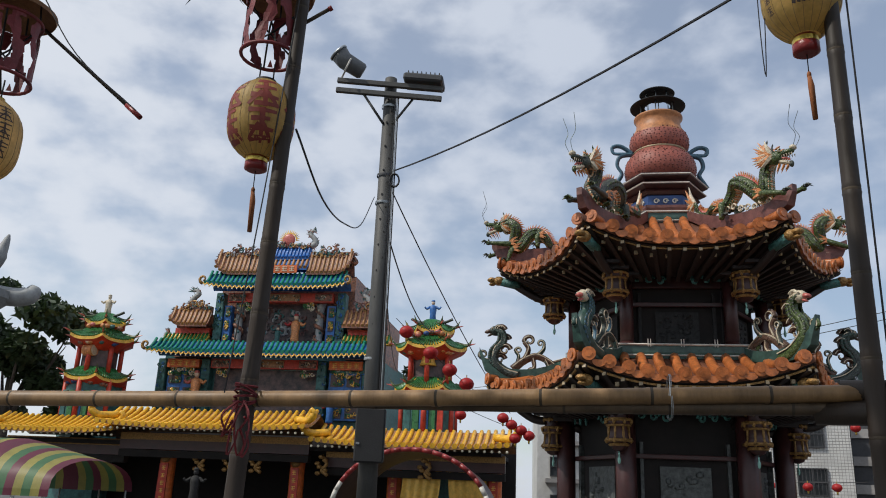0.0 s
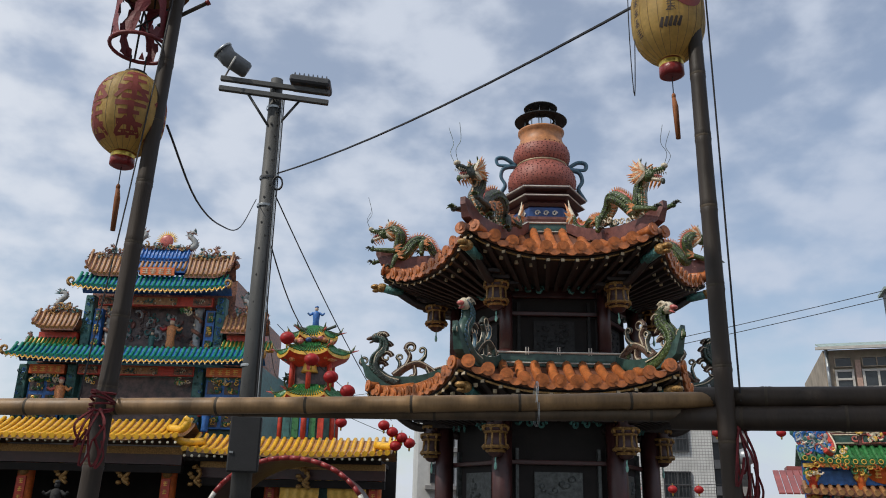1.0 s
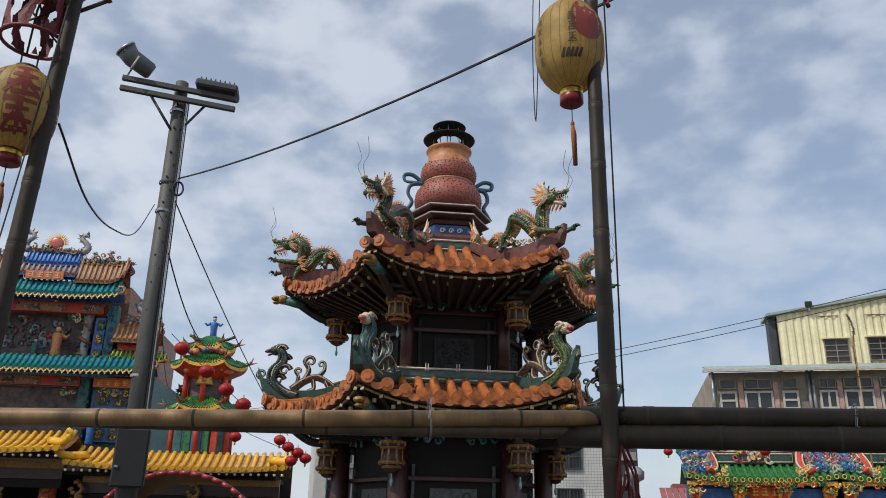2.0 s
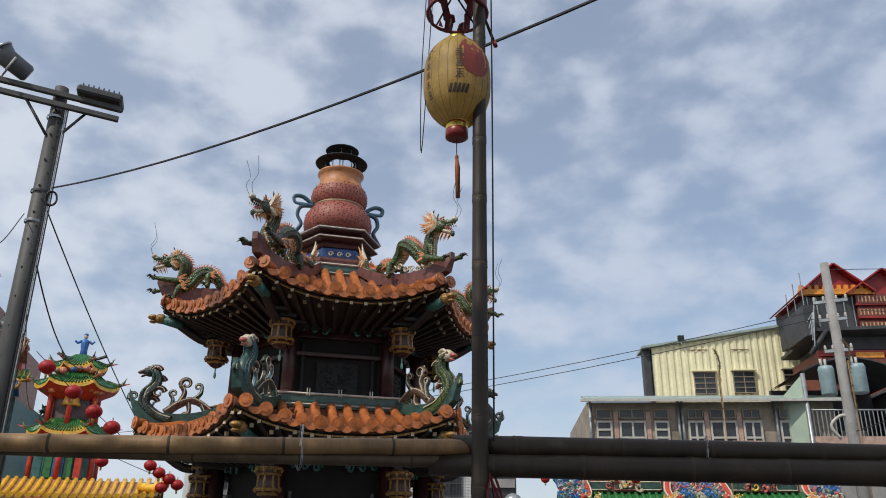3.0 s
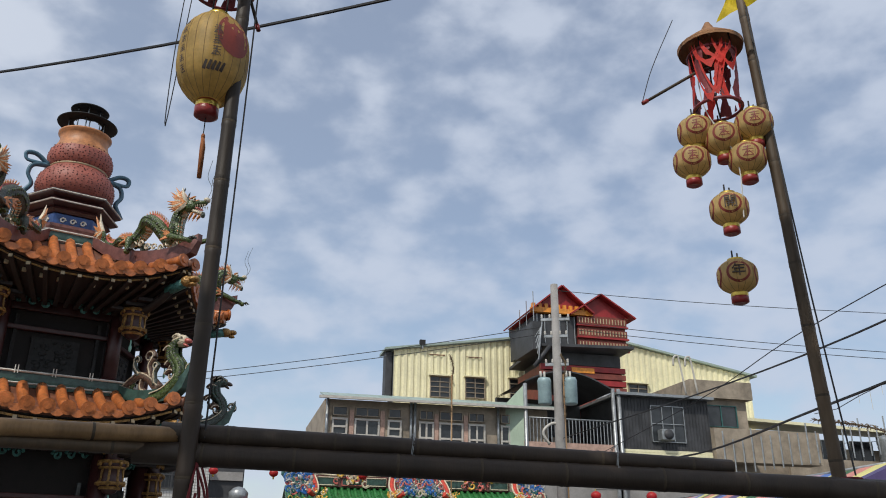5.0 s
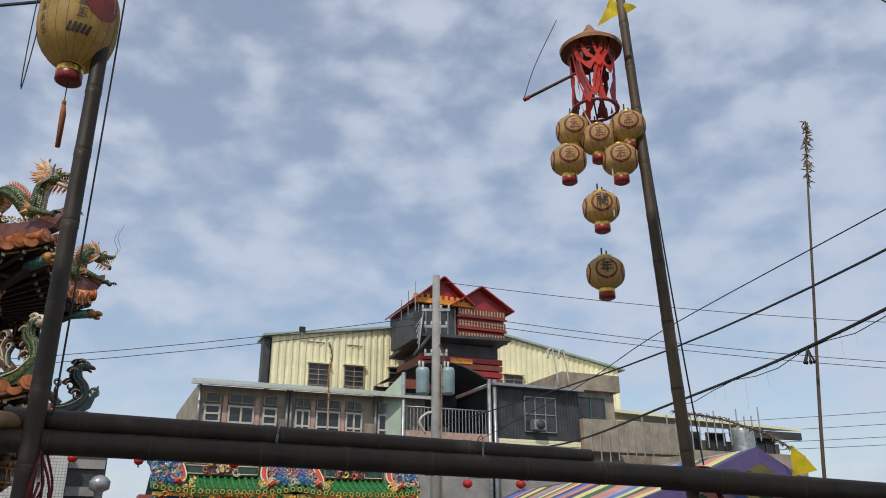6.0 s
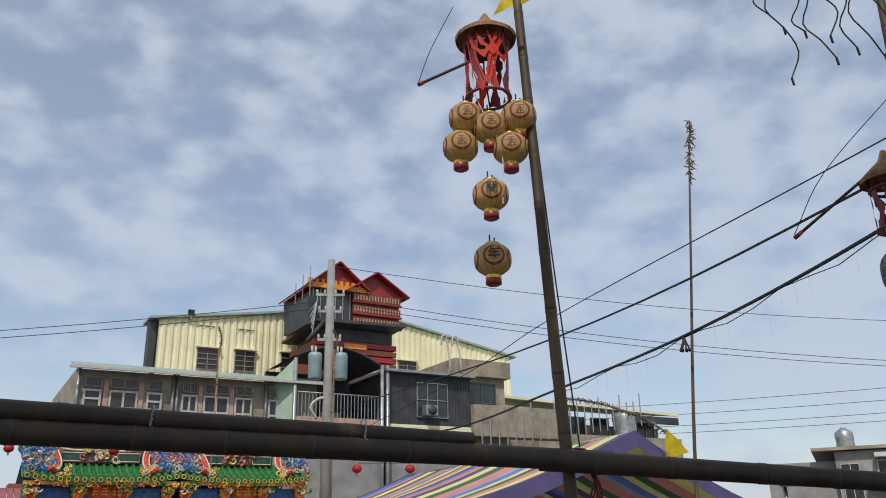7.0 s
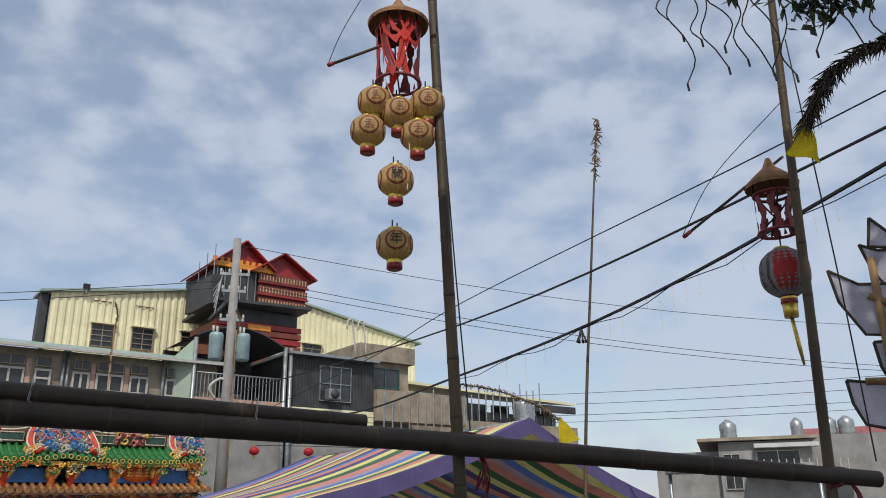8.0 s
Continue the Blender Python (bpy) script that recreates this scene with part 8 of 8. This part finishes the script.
# thin rods that carry the hats, and cords
for a, b, r, lab in (((-1.80, 4.23, 3.65), (-3.27, 4.62, 4.93), 0.012, "thin dark rod tipped with red"), ((4.14, 2.26, 4.33), (4.52, 1.90, 4.66), 0.010, "thin dark rod tipped with red"), ((5.62, 0.34, 3.30), (5.85, -0.35, 3.85), 0.010, "thin brown rod beside a hat"), ((1.99, 3.40, 4.42), (1.86, 3.52, 5.0), 0.010, "thin dark rod tipped with red"), ((-0.72, 4.1, 4.36), (-1.0, 4.16, 4.2), 0.012, "short notched dark rod")):
    bm = bmesh.new()
    tube(bm, [a, b], r, 6, 0)
    tube(bm, [a, Vector(a).lerp(Vector(b), 0.07)], r * 1.4, 6, 1)
    solo("rod", bm, ["bamboo_node", "cap_red"], lab, "rod", group="thin rods")
for pts, r, mt in (([(-0.86, 4.05, 5.2), (-0.96, 4.02, 3.4), (-1.06, 4.02, 2.06)], 0.004, "cable"), ([(1.965, 3.40, 5.3), (1.955, 3.39, 3.9), (1.945, 3.40, 2.1)], 0.005, "cable"), ([(4.565, 1.69, 5.0), (4.61, 1.61, 3.26), (4.64, 1.53, 2.0)], 0.005, "cable"), ([(5.60, -0.48, 4.6), (5.66, -0.55, 3.0), (5.70, -0.58, 1.8)], 0.005, "cable"), ([(1.62, 3.58, 4.9), (1.60, 3.59, 4.2), (1.61, 3.59, 3.72), (1.64, 3.58, 4.4), (1.66, 3.57, 4.9)], 0.003, "cable"), ([(4.42, 2.0, 4.75), (4.40, 1.98, 4.3), (4.48, 1.85, 3.9), (4.47, 1.85, 3.5)], 0.004, "string_white"), ([(-2.47, 4.12, 4.4), (-2.2, 4.15, 4.0), (-1.82, 4.2, 3.68)], 0.004, "cable"), ([(4.14, 2.26, 4.34), (4.2, 2.2, 4.6), (4.35, 2.1, 5.0)], 0.003, "cable"), ([(5.62, 0.34, 3.32), (5.62, 0.1, 3.7), (5.6, -0.4, 4.15)], 0.003, "cable")):
    cable("cord", spline(pts, 5), r, "thin cord hanging along the bamboo frame", mt, "cord", "hanging cords")


def flag(name, a, b, c, lab, cat="flag"):
    bm = bmesh.new()
    a, b, c = Vector(a), Vector(b), Vector(c)
    rows = []
    for j in range(7):
        t = j / 6
        p, q = a.lerp(b, t), a.lerp(c, t)
        rows.append([p.lerp(q, k / 6) + Vector((0.012, 0.015, 0)) * math.sin(k * 1.4 + j) for k in range(7)])
    sheet(bm, rows)
    ob = solo(name, bm, "flag_yellow", lab, cat, group="yellow flags")
    return ob


flag("flag", (5.30, -0.50, 3.86), (5.30, -0.36, 3.64), (5.30, -0.56, 3.54), "yellow triangular cloth flag hanging from a dry frond")
flag("flag", (10.65, 2.75, 2.72), (10.7, 2.82, 2.36), (10.7, 2.5, 2.42), "yellow triangular flag at the tent")
flag("flag", (4.59, 1.80, 5.18), (4.60, 1.62, 5.02), (4.58, 1.9, 5.00), "yellow cloth flag on the lantern post")

# small red lanterns on wires
for grp, r, pts in (("red lantern string", 0.17, ((-0.75, 17.98, 5.21), (-0.18, 18.0, 4.75), (0.27, 18.0, 4.38), (0.66, 17.99, 4.08))), ("red lantern string", 0.16, ((1.82, 21.92, 3.75), (2.05, 21.9, 3.58), (2.31, 21.88, 3.44), (2.52, 21.86, 3.3), (0.67, 21.99, 3.79), (2.15, 21.9, 3.22))), ("red lantern string", 0.13, ((11.09, 21.33, 3.82), (12.54, 20.5, 3.80), (13.85, 18.0, 3.66), (9.26, 22.14, 2.3), (9.92, 21.86, 2.29), (10.55, 21.56, 2.29))), ("red lantern string", 0.11, ((14.9, 15.46, 3.72), (15.9, 13.6, 3.62), (14.6, 10.72, 2.85), (15.27, 9.78, 2.83)))):
    for c in pts:
        ob = thing("red_lantern", "small red round lantern on a wire", "lantern", c, 0, grp)
        bm = bmesh.new()
        lathe(bm, [(r * 0.35, -r * 0.8)] + [(r * math.cos(t * 0.22), r * 0.82 * math.sin(t * 0.22)) for t in range(-5, 6)] + [(r * 0.35, r * 0.8)], 18)
        part("paper_skin", bm, "lantern_red", ob, smooth=True)
        bm = bmesh.new()
        tube(bm, [(0, 0, r * 0.75), (0, 0, r * 1.2)], 0.012, 5, 0)
        tube(bm, [(0, 0, -r * 0.75), (0, 0, -r * 1.35)], [0.03, 0.02], 6, 0)
        part("fringe", bm, "brass", ob)
cable("cable", sag((-1.0, 17.9, 5.5), (0.9, 18.0, 3.9), 0.05), 0.008, "wire carrying red lanterns")
cable("cable", sag((0.5, 22.0, 4.1), (2.7, 21.85, 3.3), 0.05), 0.008, "wire carrying red lanterns")

# ---- gable tent with stripes ----
tent = thing("striped_tent", "market tent striped purple, yellow, green, blue and salmon", "tent")
TP, TD, TN = Vector((10.74, 3.2, 2.74)), Vector((0.58, 0.81, 0)), Vector((-0.81, 0.58, 0))
cols_t = ["stripe_purple", "stripe_yellow", "stripe_salmon", "stripe_green", "stripe_yellow", "stripe_blue", "stripe_mauve", "stripe_salmon", "stripe_green", "stripe_yellow", "stripe_purple", "stripe_salmon", "stripe_blue"]
rnd = random.Random(12)
s, k = 0.0, 0
while s < 8.3:
    w = rnd.uniform(0.22, 0.42)
    for sgn, half, zl in ((1, 3.1, 1.72), (-1, 2.4, 1.62)):
        bm = bmesh.new()
        rows = []
        for j in range(9):
            t = j / 8
            sagz = -0.10 * math.sin(math.pi * t)
            rows.append([TP + TD * q + TN * sgn * half * t + Vector((0, 0, (zl - TP.z) * t + sagz - 0.03 * math.sin(q * 1.2))) for q in (s, s + w)])
        sheet(bm, rows)
        part("stripe", bm, cols_t[k % len(cols_t)], tent)
    s += w
    k += 1
for sgn, half, zl in ((1, 3.1, 1.72), (-1, 2.4, 1.62)):
    bm = bmesh.new()
    rows = []
    for j in range(9):
        t = j / 8
        p = TP + TN * sgn * half * t + Vector((0, 0, (zl - TP.z) * t - 0.10 * math.sin(math.pi * t)))
        rows.append([p + Vector((0, 0, 0.012)), p - TD * 0.04 - Vector((0, 0, 0.20))])
    sheet(bm, rows)
    part("gable_border", bm, "stripe_purple", tent, "purple border along the gable edge")
    bm = bmesh.new()
    p = TP + TN * sgn * half + Vector((0, 0, zl - TP.z))
    sheet(bm, [[p, p + TD * 8.3], [p - Vector((0, 0, 0.22)), p + TD * 8.3 - Vector((0, 0, 0.22))]])
    part("valance", bm, "stripe_purple", tent)
    for q in (0.1, 4.0, 8.2):
        bm = bmesh.new()
        b = TP + TN * sgn * (half - 0.05) + TD * q
        tube(bm, [(b.x, b.y, 0), (b.x, b.y, zl)], 0.03, 6)
        part("leg", bm, "galv", tent)
bm = bmesh.new()
tube(bm, [TP - Vector((0, 0, 0.03)), TP + TD * 8.3 - Vector((0, 0, 0.03))], 0.025, 6)
part("ridge_pole", bm, "galv", tent)

# ---- tall dry bamboo wand with a dry tip, and dry fronds ----
wand = thing("bamboo_wand", "tall thin bamboo wand with a dry leaf tuft", "bamboo wand")
bm = bmesh.new()
tube(bm, spline([(11.28, 2.75, 0), (11.33, 2.6, 2.5), (11.38, 2.35, 5.0), (11.42, 2.15, 6.9), (11.46, 2.08, 7.3)], 5), [0.03 - 0.0012 * k for k in range(21)], 8)
part("stem", bm, "bamboo_grey", wand)
rnd = random.Random(5)
bm = bmesh.new()
for k in range(90):
    z = rnd.uniform(6.35, 7.32)
    p = Vector((11.41 + 0.02 * (z - 6.3), 2.22 - 0.12 * (z - 6.3), z))
    q = p + Vector((rnd.uniform(-0.07, 0.07), rnd.uniform(-0.09, 0.09), rnd.uniform(-0.16, 0.06)))
    tube(bm, [p, p.lerp(q, 0.5), q], [0.006, 0.012, 0.002], 4)
part("dry_leaves", bm, "leaf_dry", wand, "withered leaf tuft", kind="stuff")


def dry_frond(lab, line, n, spread, seed, mt="leaf_dry"):
    rnd = random.Random(seed)
    ob = thing("dry_frond", lab, "dry frond", group="dry fronds")
    pts = spline(line, 8)
    bm = bmesh.new()
    tube(bm, pts, 0.012, 6)
    part("stalk", bm, "bark", ob)
    bm = bmesh.new()
    for k in range(n):
        i = rnd.randrange(len(pts))
        p = pts[i]
        d = (pts[min(i + 1, len(pts) - 1)] - pts[max(i - 1, 0)]).normalized()
        q = p - d * rnd.uniform(-0.3, 1.0) * spread + Vector((rnd.uniform(-1, 1), rnd.uniform(-1, 1), rnd.uniform(-1.3, 0.5))) * spread * 0.45
        tube(bm, [p, p.lerp(q, 0.5) + Vector((0, 0, 0.02)), q], [0.004, 0.007, 0.001], 3)
    part("dry_leaves", bm, mt, ob, kind="stuff")
    return ob


dry_frond("drooping dry bamboo tip tied to the end post", [(5.30, -0.52, 3.84), (5.25, -0.66, 4.05), (5.2, -0.85, 4.16), (5.1, -1.15, 4.2)], 620, 0.15, 6, "bark")
dry_frond("brown withered frond lying over the tent", [(11.2, 4.4, 3.35), (11.1, 3.8, 3.2), (11.0, 3.2, 2.95), (10.8, 2.8, 2.7)], 220, 0.12, 7)
dry_frond("thin dry creeper on a pole beside the apartment house", [(17.25, 18.16, 7.6), (17.33, 18.1, 7.2), (17.27, 18.14, 6.6), (17.29, 18.13, 5.5)], 380, 0.13, 8)
dry_frond("thin dry creeper on a pole beside the terrace", [(19.66, 15.6, 7.6), (19.74, 15.5, 7.3), (19.69, 15.57, 6.6), (19.69, 15.57, 5.5)], 380, 0.13, 9)
for x, y in ((17.29, 18.13), (19.69, 15.57)):
    bm = bmesh.new()
    tube(bm, [(x, y, 0), (x, y, 7.0)], 0.025, 6)
    solo("bamboo_wand", bm, "bamboo", "thin upright bamboo wand beside the stage", "bamboo wand", group="thin wands")


# ---- trees ----
def leaf_cloud(bm, c, rad, n, size, rnd, droop=0.3):
    for k in range(n):
        d = Vector((rnd.gauss(0, 1), rnd.gauss(0, 1), rnd.gauss(0, 1))).normalized() * rnd.random() ** 0.45
        p = Vector(c) + Vector((d.x * rad[0], d.y * rad[1], d.z * rad[2]))
        u = Vector((rnd.gauss(0, 1), rnd.gauss(0, 1), rnd.gauss(0, 1) - droop)).normalized()
        v = u.orthogonal().normalized()
        s = size * rnd.uniform(0.7, 1.3)
        q = [p - u * s, p + v * s * 0.42 - u * s * 0.1, p + u * s, p - v * s * 0.42 - u * s * 0.1]
        bm.faces.new([bm.verts.new(x) for x in q])


ban = thing("banyan_tree", "large dark banyan spreading over the forecourt with aerial roots", "tree")
bm = bmesh.new()
tube(bm, spline([(-3.2, -6.0, 0), (-3.0, -5.8, 1.8), (-2.6, -5.2, 3.6), (-2.0, -4.3, 5.2)], 5), [0.6 - 0.017 * k for k in range(16)], 12)
part("trunk", bm, "bark", ban)
rnd = random.Random(31)
for tgt in ((-4.6, 1.2, 6.6), (-1.5, 0.6, 6.9), (1.2, -1.0, 6.8), (3.4, -2.4, 6.4), (4.9, -1.6, 5.0), (-5.0, -4.0, 6.8)):
    bm = bmesh.new()
    a = Vector((-2.1, -4.4, 5.0))
    tube(bm, spline([a, a.lerp(Vector(tgt), 0.5) + Vector((0, 0, 0.5)), tgt], 6), [0.22 - 0.014 * k for k in range(13)], 8)
    part("limb", bm, "bark", ban)
bm = bmesh.new()
for c, rad, n in (((-4.6, 1.4, 6.9), (1.5, 1.1, 0.8), 700), ((-2.6, 1.2, 7.0), (1.5, 1.2, 0.8), 900), ((-1.0, 1.0, 7.0), (1.4, 1.1, 0.8), 900), ((0.6, 0.0, 6.9), (1.4, 1.2, 0.8), 900), ((2.0, -1.2, 6.7), (1.4, 1.2, 0.8), 900), ((3.4, -2.6, 6.6), (1.5, 1.3, 0.8), 800), ((-3.0, -1.5, 7.4), (2.6, 1.8, 0.9), 1200), ((0.0, -3.0, 7.4), (2.8, 1.8, 0.9), 1200), ((-4.0, -5.0, 7.6), (2.6, 2.2, 1.0), 900), ((2.5, -5.2, 7.4), (2.8, 2.0, 1.0), 900)):
    leaf_cloud(bm, c, rad, n, 0.15, rnd)
part("crown", bm, "leaf", ban, "dark green leaves", kind="stuff")
bm = bmesh.new()
for c, rad, n in (((4.82, -0.62, 4.32), (0.16, 0.20, 0.16), 90), ((4.85, -0.85, 4.45), (0.2, 0.2, 0.2), 100), ((4.82, -0.36, 4.52), (0.12, 0.22, 0.10), 50)):
    leaf_cloud(bm, c, rad, n, 0.052, rnd, 0.8)
part("low_spray", bm, "leaf", ban, "hanging spray of glossy dark leaves", kind="stuff")
bm = bmesh.new()
tube(bm, spline([(4.6, -1.6, 5.2), (4.8, -1.0, 4.75), (4.85, -0.6, 4.5), (4.83, -0.3, 4.55)], 5), 0.014, 6)
part("twig", bm, "bark", ban)
for k in range(17):
    bm = bmesh.new()
    y = 0.28 - 0.08 * k
    z0, z1 = 4.95, 4.35 - 0.35 * abs(math.sin(k * 1.7)) - (0.15 if 5 < k < 9 else 0)
    pts = [(4.8 + 0.03 * math.sin(k + j * 1.3), y + 0.05 * math.sin(j * 1.9 + k * 2.1) - 0.02 * j, z0 + (z1 - z0) * j / 6) for j in range(7)]
    tube(bm, spline(pts, 3), 0.0045, 5)
    tube(bm, [pts[-1], Vector(pts[-1]) - Vector((0, 0.005, 0.05))], 0.007, 5)
    part("aerial_root", bm, "bark", ban)
# leaves of a bamboo spray
spray = thing("leaf_spray", "drooping spray of long dark bamboo leaves", "leaves")
rnd = random.Random(8)
bm = bmesh.new()
for k in range(24):
    p = Vector((-1.03 + rnd.uniform(-0.05, 0.07), 2.83 + rnd.uniform(-0.05, 0.05), 3.62 + rnd.uniform(-0.02, 0.1)))
    q = p + Vector((rnd.uniform(-0.10, 0.12), rnd.uniform(-0.05, 0.05), -rnd.uniform(0.05, 0.15)))
    s = (q - p).orthogonal().normalized() * 0.008
    mid = p.lerp(q, 0.4)
    bm.faces.new([bm.verts.new(v) for v in (p, mid + s, q, mid - s)])
part("leaves", bm, "leaf", spray, kind="stuff")
bm = bmesh.new()
tube(bm, [(-1.0, 2.83, 3.64), (-1.05, 2.75, 3.9), (-1.6, 1.8, 5.6), (-2.2, 1.2, 6.6)], 0.006, 5)
part("twig", bm, "bark", spray)


def far_tree(lab, c, h, r, n, seed, size=0.22):
    rnd = random.Random(seed)
    ob = thing("tree", lab, "tree", c)
    bm = bmesh.new()
    tube(bm, spline([(0, 0, 0), (0.1, 0, h * 0.3), (-0.1, 0.1, h * 0.6)], 4), [0.3, 0.28, 0.26, 0.25, 0.22, 0.2, 0.18, 0.15, 0.12], 8)
    for k in range(7):
        a = rnd.uniform(0, 6.28)
        tube(bm, [(0, 0, h * 0.4), (r * 0.35 * math.cos(a), r * 0.35 * math.sin(a), h * 0.6), (r * 0.6 * math.cos(a), r * 0.6 * math.sin(a), h * rnd.uniform(0.65, 0.85))], [0.1, 0.06, 0.015], 6)
    part("trunk", bm, "bark", ob)
    bm = bmesh.new()
    for k in range(26):
        a, rr, z = rnd.uniform(0, 6.28), r * math.sqrt(rnd.random()), h * rnd.uniform(0.45, 0.97)
        s = r * rnd.uniform(0.18, 0.34)
        rr *= 1.15 - 0.7 * max(0, (z / h - 0.6))
        leaf_cloud(bm, (rr * math.cos(a), rr * math.sin(a), z), (s, s, s * 0.7), n, size, rnd)
    part("crown", bm, "leaf", ob, kind="stuff")
    return ob


far_tree("dark green tree behind the drum tower", (-17.5, 33.0, 0), 9.4, 3.4, 420, 3)
far_tree("dark tree between temple and drum tower", (-9.7, 35.0, 0), 6.7, 1.4, 80, 4, 0.16)
far_tree("dark tree behind the bell tower", (-1.2, 36.0, 0), 7.4, 1.3, 70, 5, 0.16)

# ---- stone lantern roof at the edge of the court ----
st = thing("stone_pagoda", "grey stone pagoda roof with an upturned horn", "pagoda", (-5.40, 8.0, 0), 20)
for nm, prof in (("shaft", [(0.35, 0), (0.33, 2.9)]), ("cornice", [(0.4, 2.9), (0.62, 3.12), (0.7, 3.2), (0.7, 3.25)]), ("eave", [(0.75, 3.27), (0.92, 3.42), (0.92, 3.5), (0.6, 3.56)]), ("roof", [(0.68, 3.58), (0.72, 3.64), (0.72, 3.68), (0.4, 3.75), (0.3, 3.9)])):
    bm = bmesh.new()
    lathe(bm, prof, 6, 0, 0, True, smooth=False)
    part(nm, bm, "grey_sculpt", st)
for k in range(6):
    bm = bmesh.new()
    R = Matrix.Rotation(radians(60 * k), 4, "Z")
    tube(bm, [R @ p for p in spline([(0.5, 0, 3.5), (0.88, 0, 3.46), (1.05, 0, 3.5), (1.1, 0, 3.6)], 4)], [0.1] * 9 + [0.09, 0.08, 0.07, 0.05], 6)
    tube(bm, [R @ p for p in spline([(0.45, 0, 3.66), (0.62, 0, 3.75), (0.7, 0, 3.95), (0.74, 0, 4.14)], 4)], [0.08] * 8 + [0.06, 0.05, 0.04, 0.03, 0.01], 6)
    part("corner_horn", bm, "grey_sculpt", st)

# ---- paper-and-bamboo parade frame at the end post ----
fl = thing("parade_frame", "pale lilac paper panels on a bamboo parade frame", "parade frame", (6.79, -0.78, 0))
def panel(rows, lab=""):
    bm = bmesh.new()
    sheet(bm, [[Vector((0, -y, z)) for y, z in r] for r in rows])
    sheet(bm, [[Vector((0.02, -y, z)) for y, z in r] for r in rows])
    ob = part("paper_panel", bm, "paper_white", fl, lab)
    edge = [Vector((-0.005, -y, z)) for y, z in (rows[0] + [r[-1] for r in rows[1:-1]] + rows[-1][::-1] + [r[0] for r in rows[-2:0:-1]])]
    bm = bmesh.new()
    tube(bm, edge + [edge[0]], 0.012, 5)
    part("border", bm, "bamboo_node", ob)
panel([[(-0.24, 3.25), (-0.05, 3.12), (0.35, 3.08)], [(-0.20, 3.0), (0.0, 2.95), (0.35, 2.93)], [(-0.06, 2.74), (0.1, 2.72), (0.35, 2.70)]])
panel([[(0.0, 3.42), (0.12, 3.36), (0.35, 3.34)], [(0.06, 3.2), (0.2, 3.2), (0.35, 3.2)], [(0.12, 3.1), (0.2, 3.1), (0.35, 3.1)]])
panel([[(0.1, 3.62), (0.2, 3.5), (0.3, 3.45)], [(0.08, 3.5), (0.2, 3.42), (0.3, 3.4)], [(0.06, 3.40), (0.15, 3.38), (0.3, 3.36)]])
panel([[(-0.02, 2.68), (0.15, 2.68), (0.35, 2.68)], [(0.0, 2.5), (0.15, 2.5), (0.35, 2.5)], [(0.05, 2.36), (0.15, 2.36), (0.35, 2.36)]])
panel([[(-0.24, 2.42), (0.0, 2.38), (0.35, 2.36)], [(-0.22, 2.25), (0.0, 2.2), (0.35, 2.2)], [(-0.16, 2.1), (0.0, 2.06), (0.35, 2.04)]])
panel([[(0.05, 2.02), (0.2, 2.02), (0.35, 2.02)], [(0.05, 1.6), (0.2, 1.6), (0.35, 1.6)], [(0.05, 1.2), (0.2, 1.2), (0.35, 1.2)]])
for a, b in (((-0.03, 0.12, 2.40), (-0.03, -0.35, 2.38)), ((-0.03, -0.0, 3.02), (-0.03, -0.35, 2.82)), ((-0.03, -0.06, 0.0), (-0.03, -0.06, 3.3)), ((-0.03, -0.34, 0.0), (-0.03, -0.34, 3.5))):
    bm = bmesh.new()
    tube(bm, [a, b], 0.028, 10)
    part("bamboo_pole", bm, "bamboo", fl)
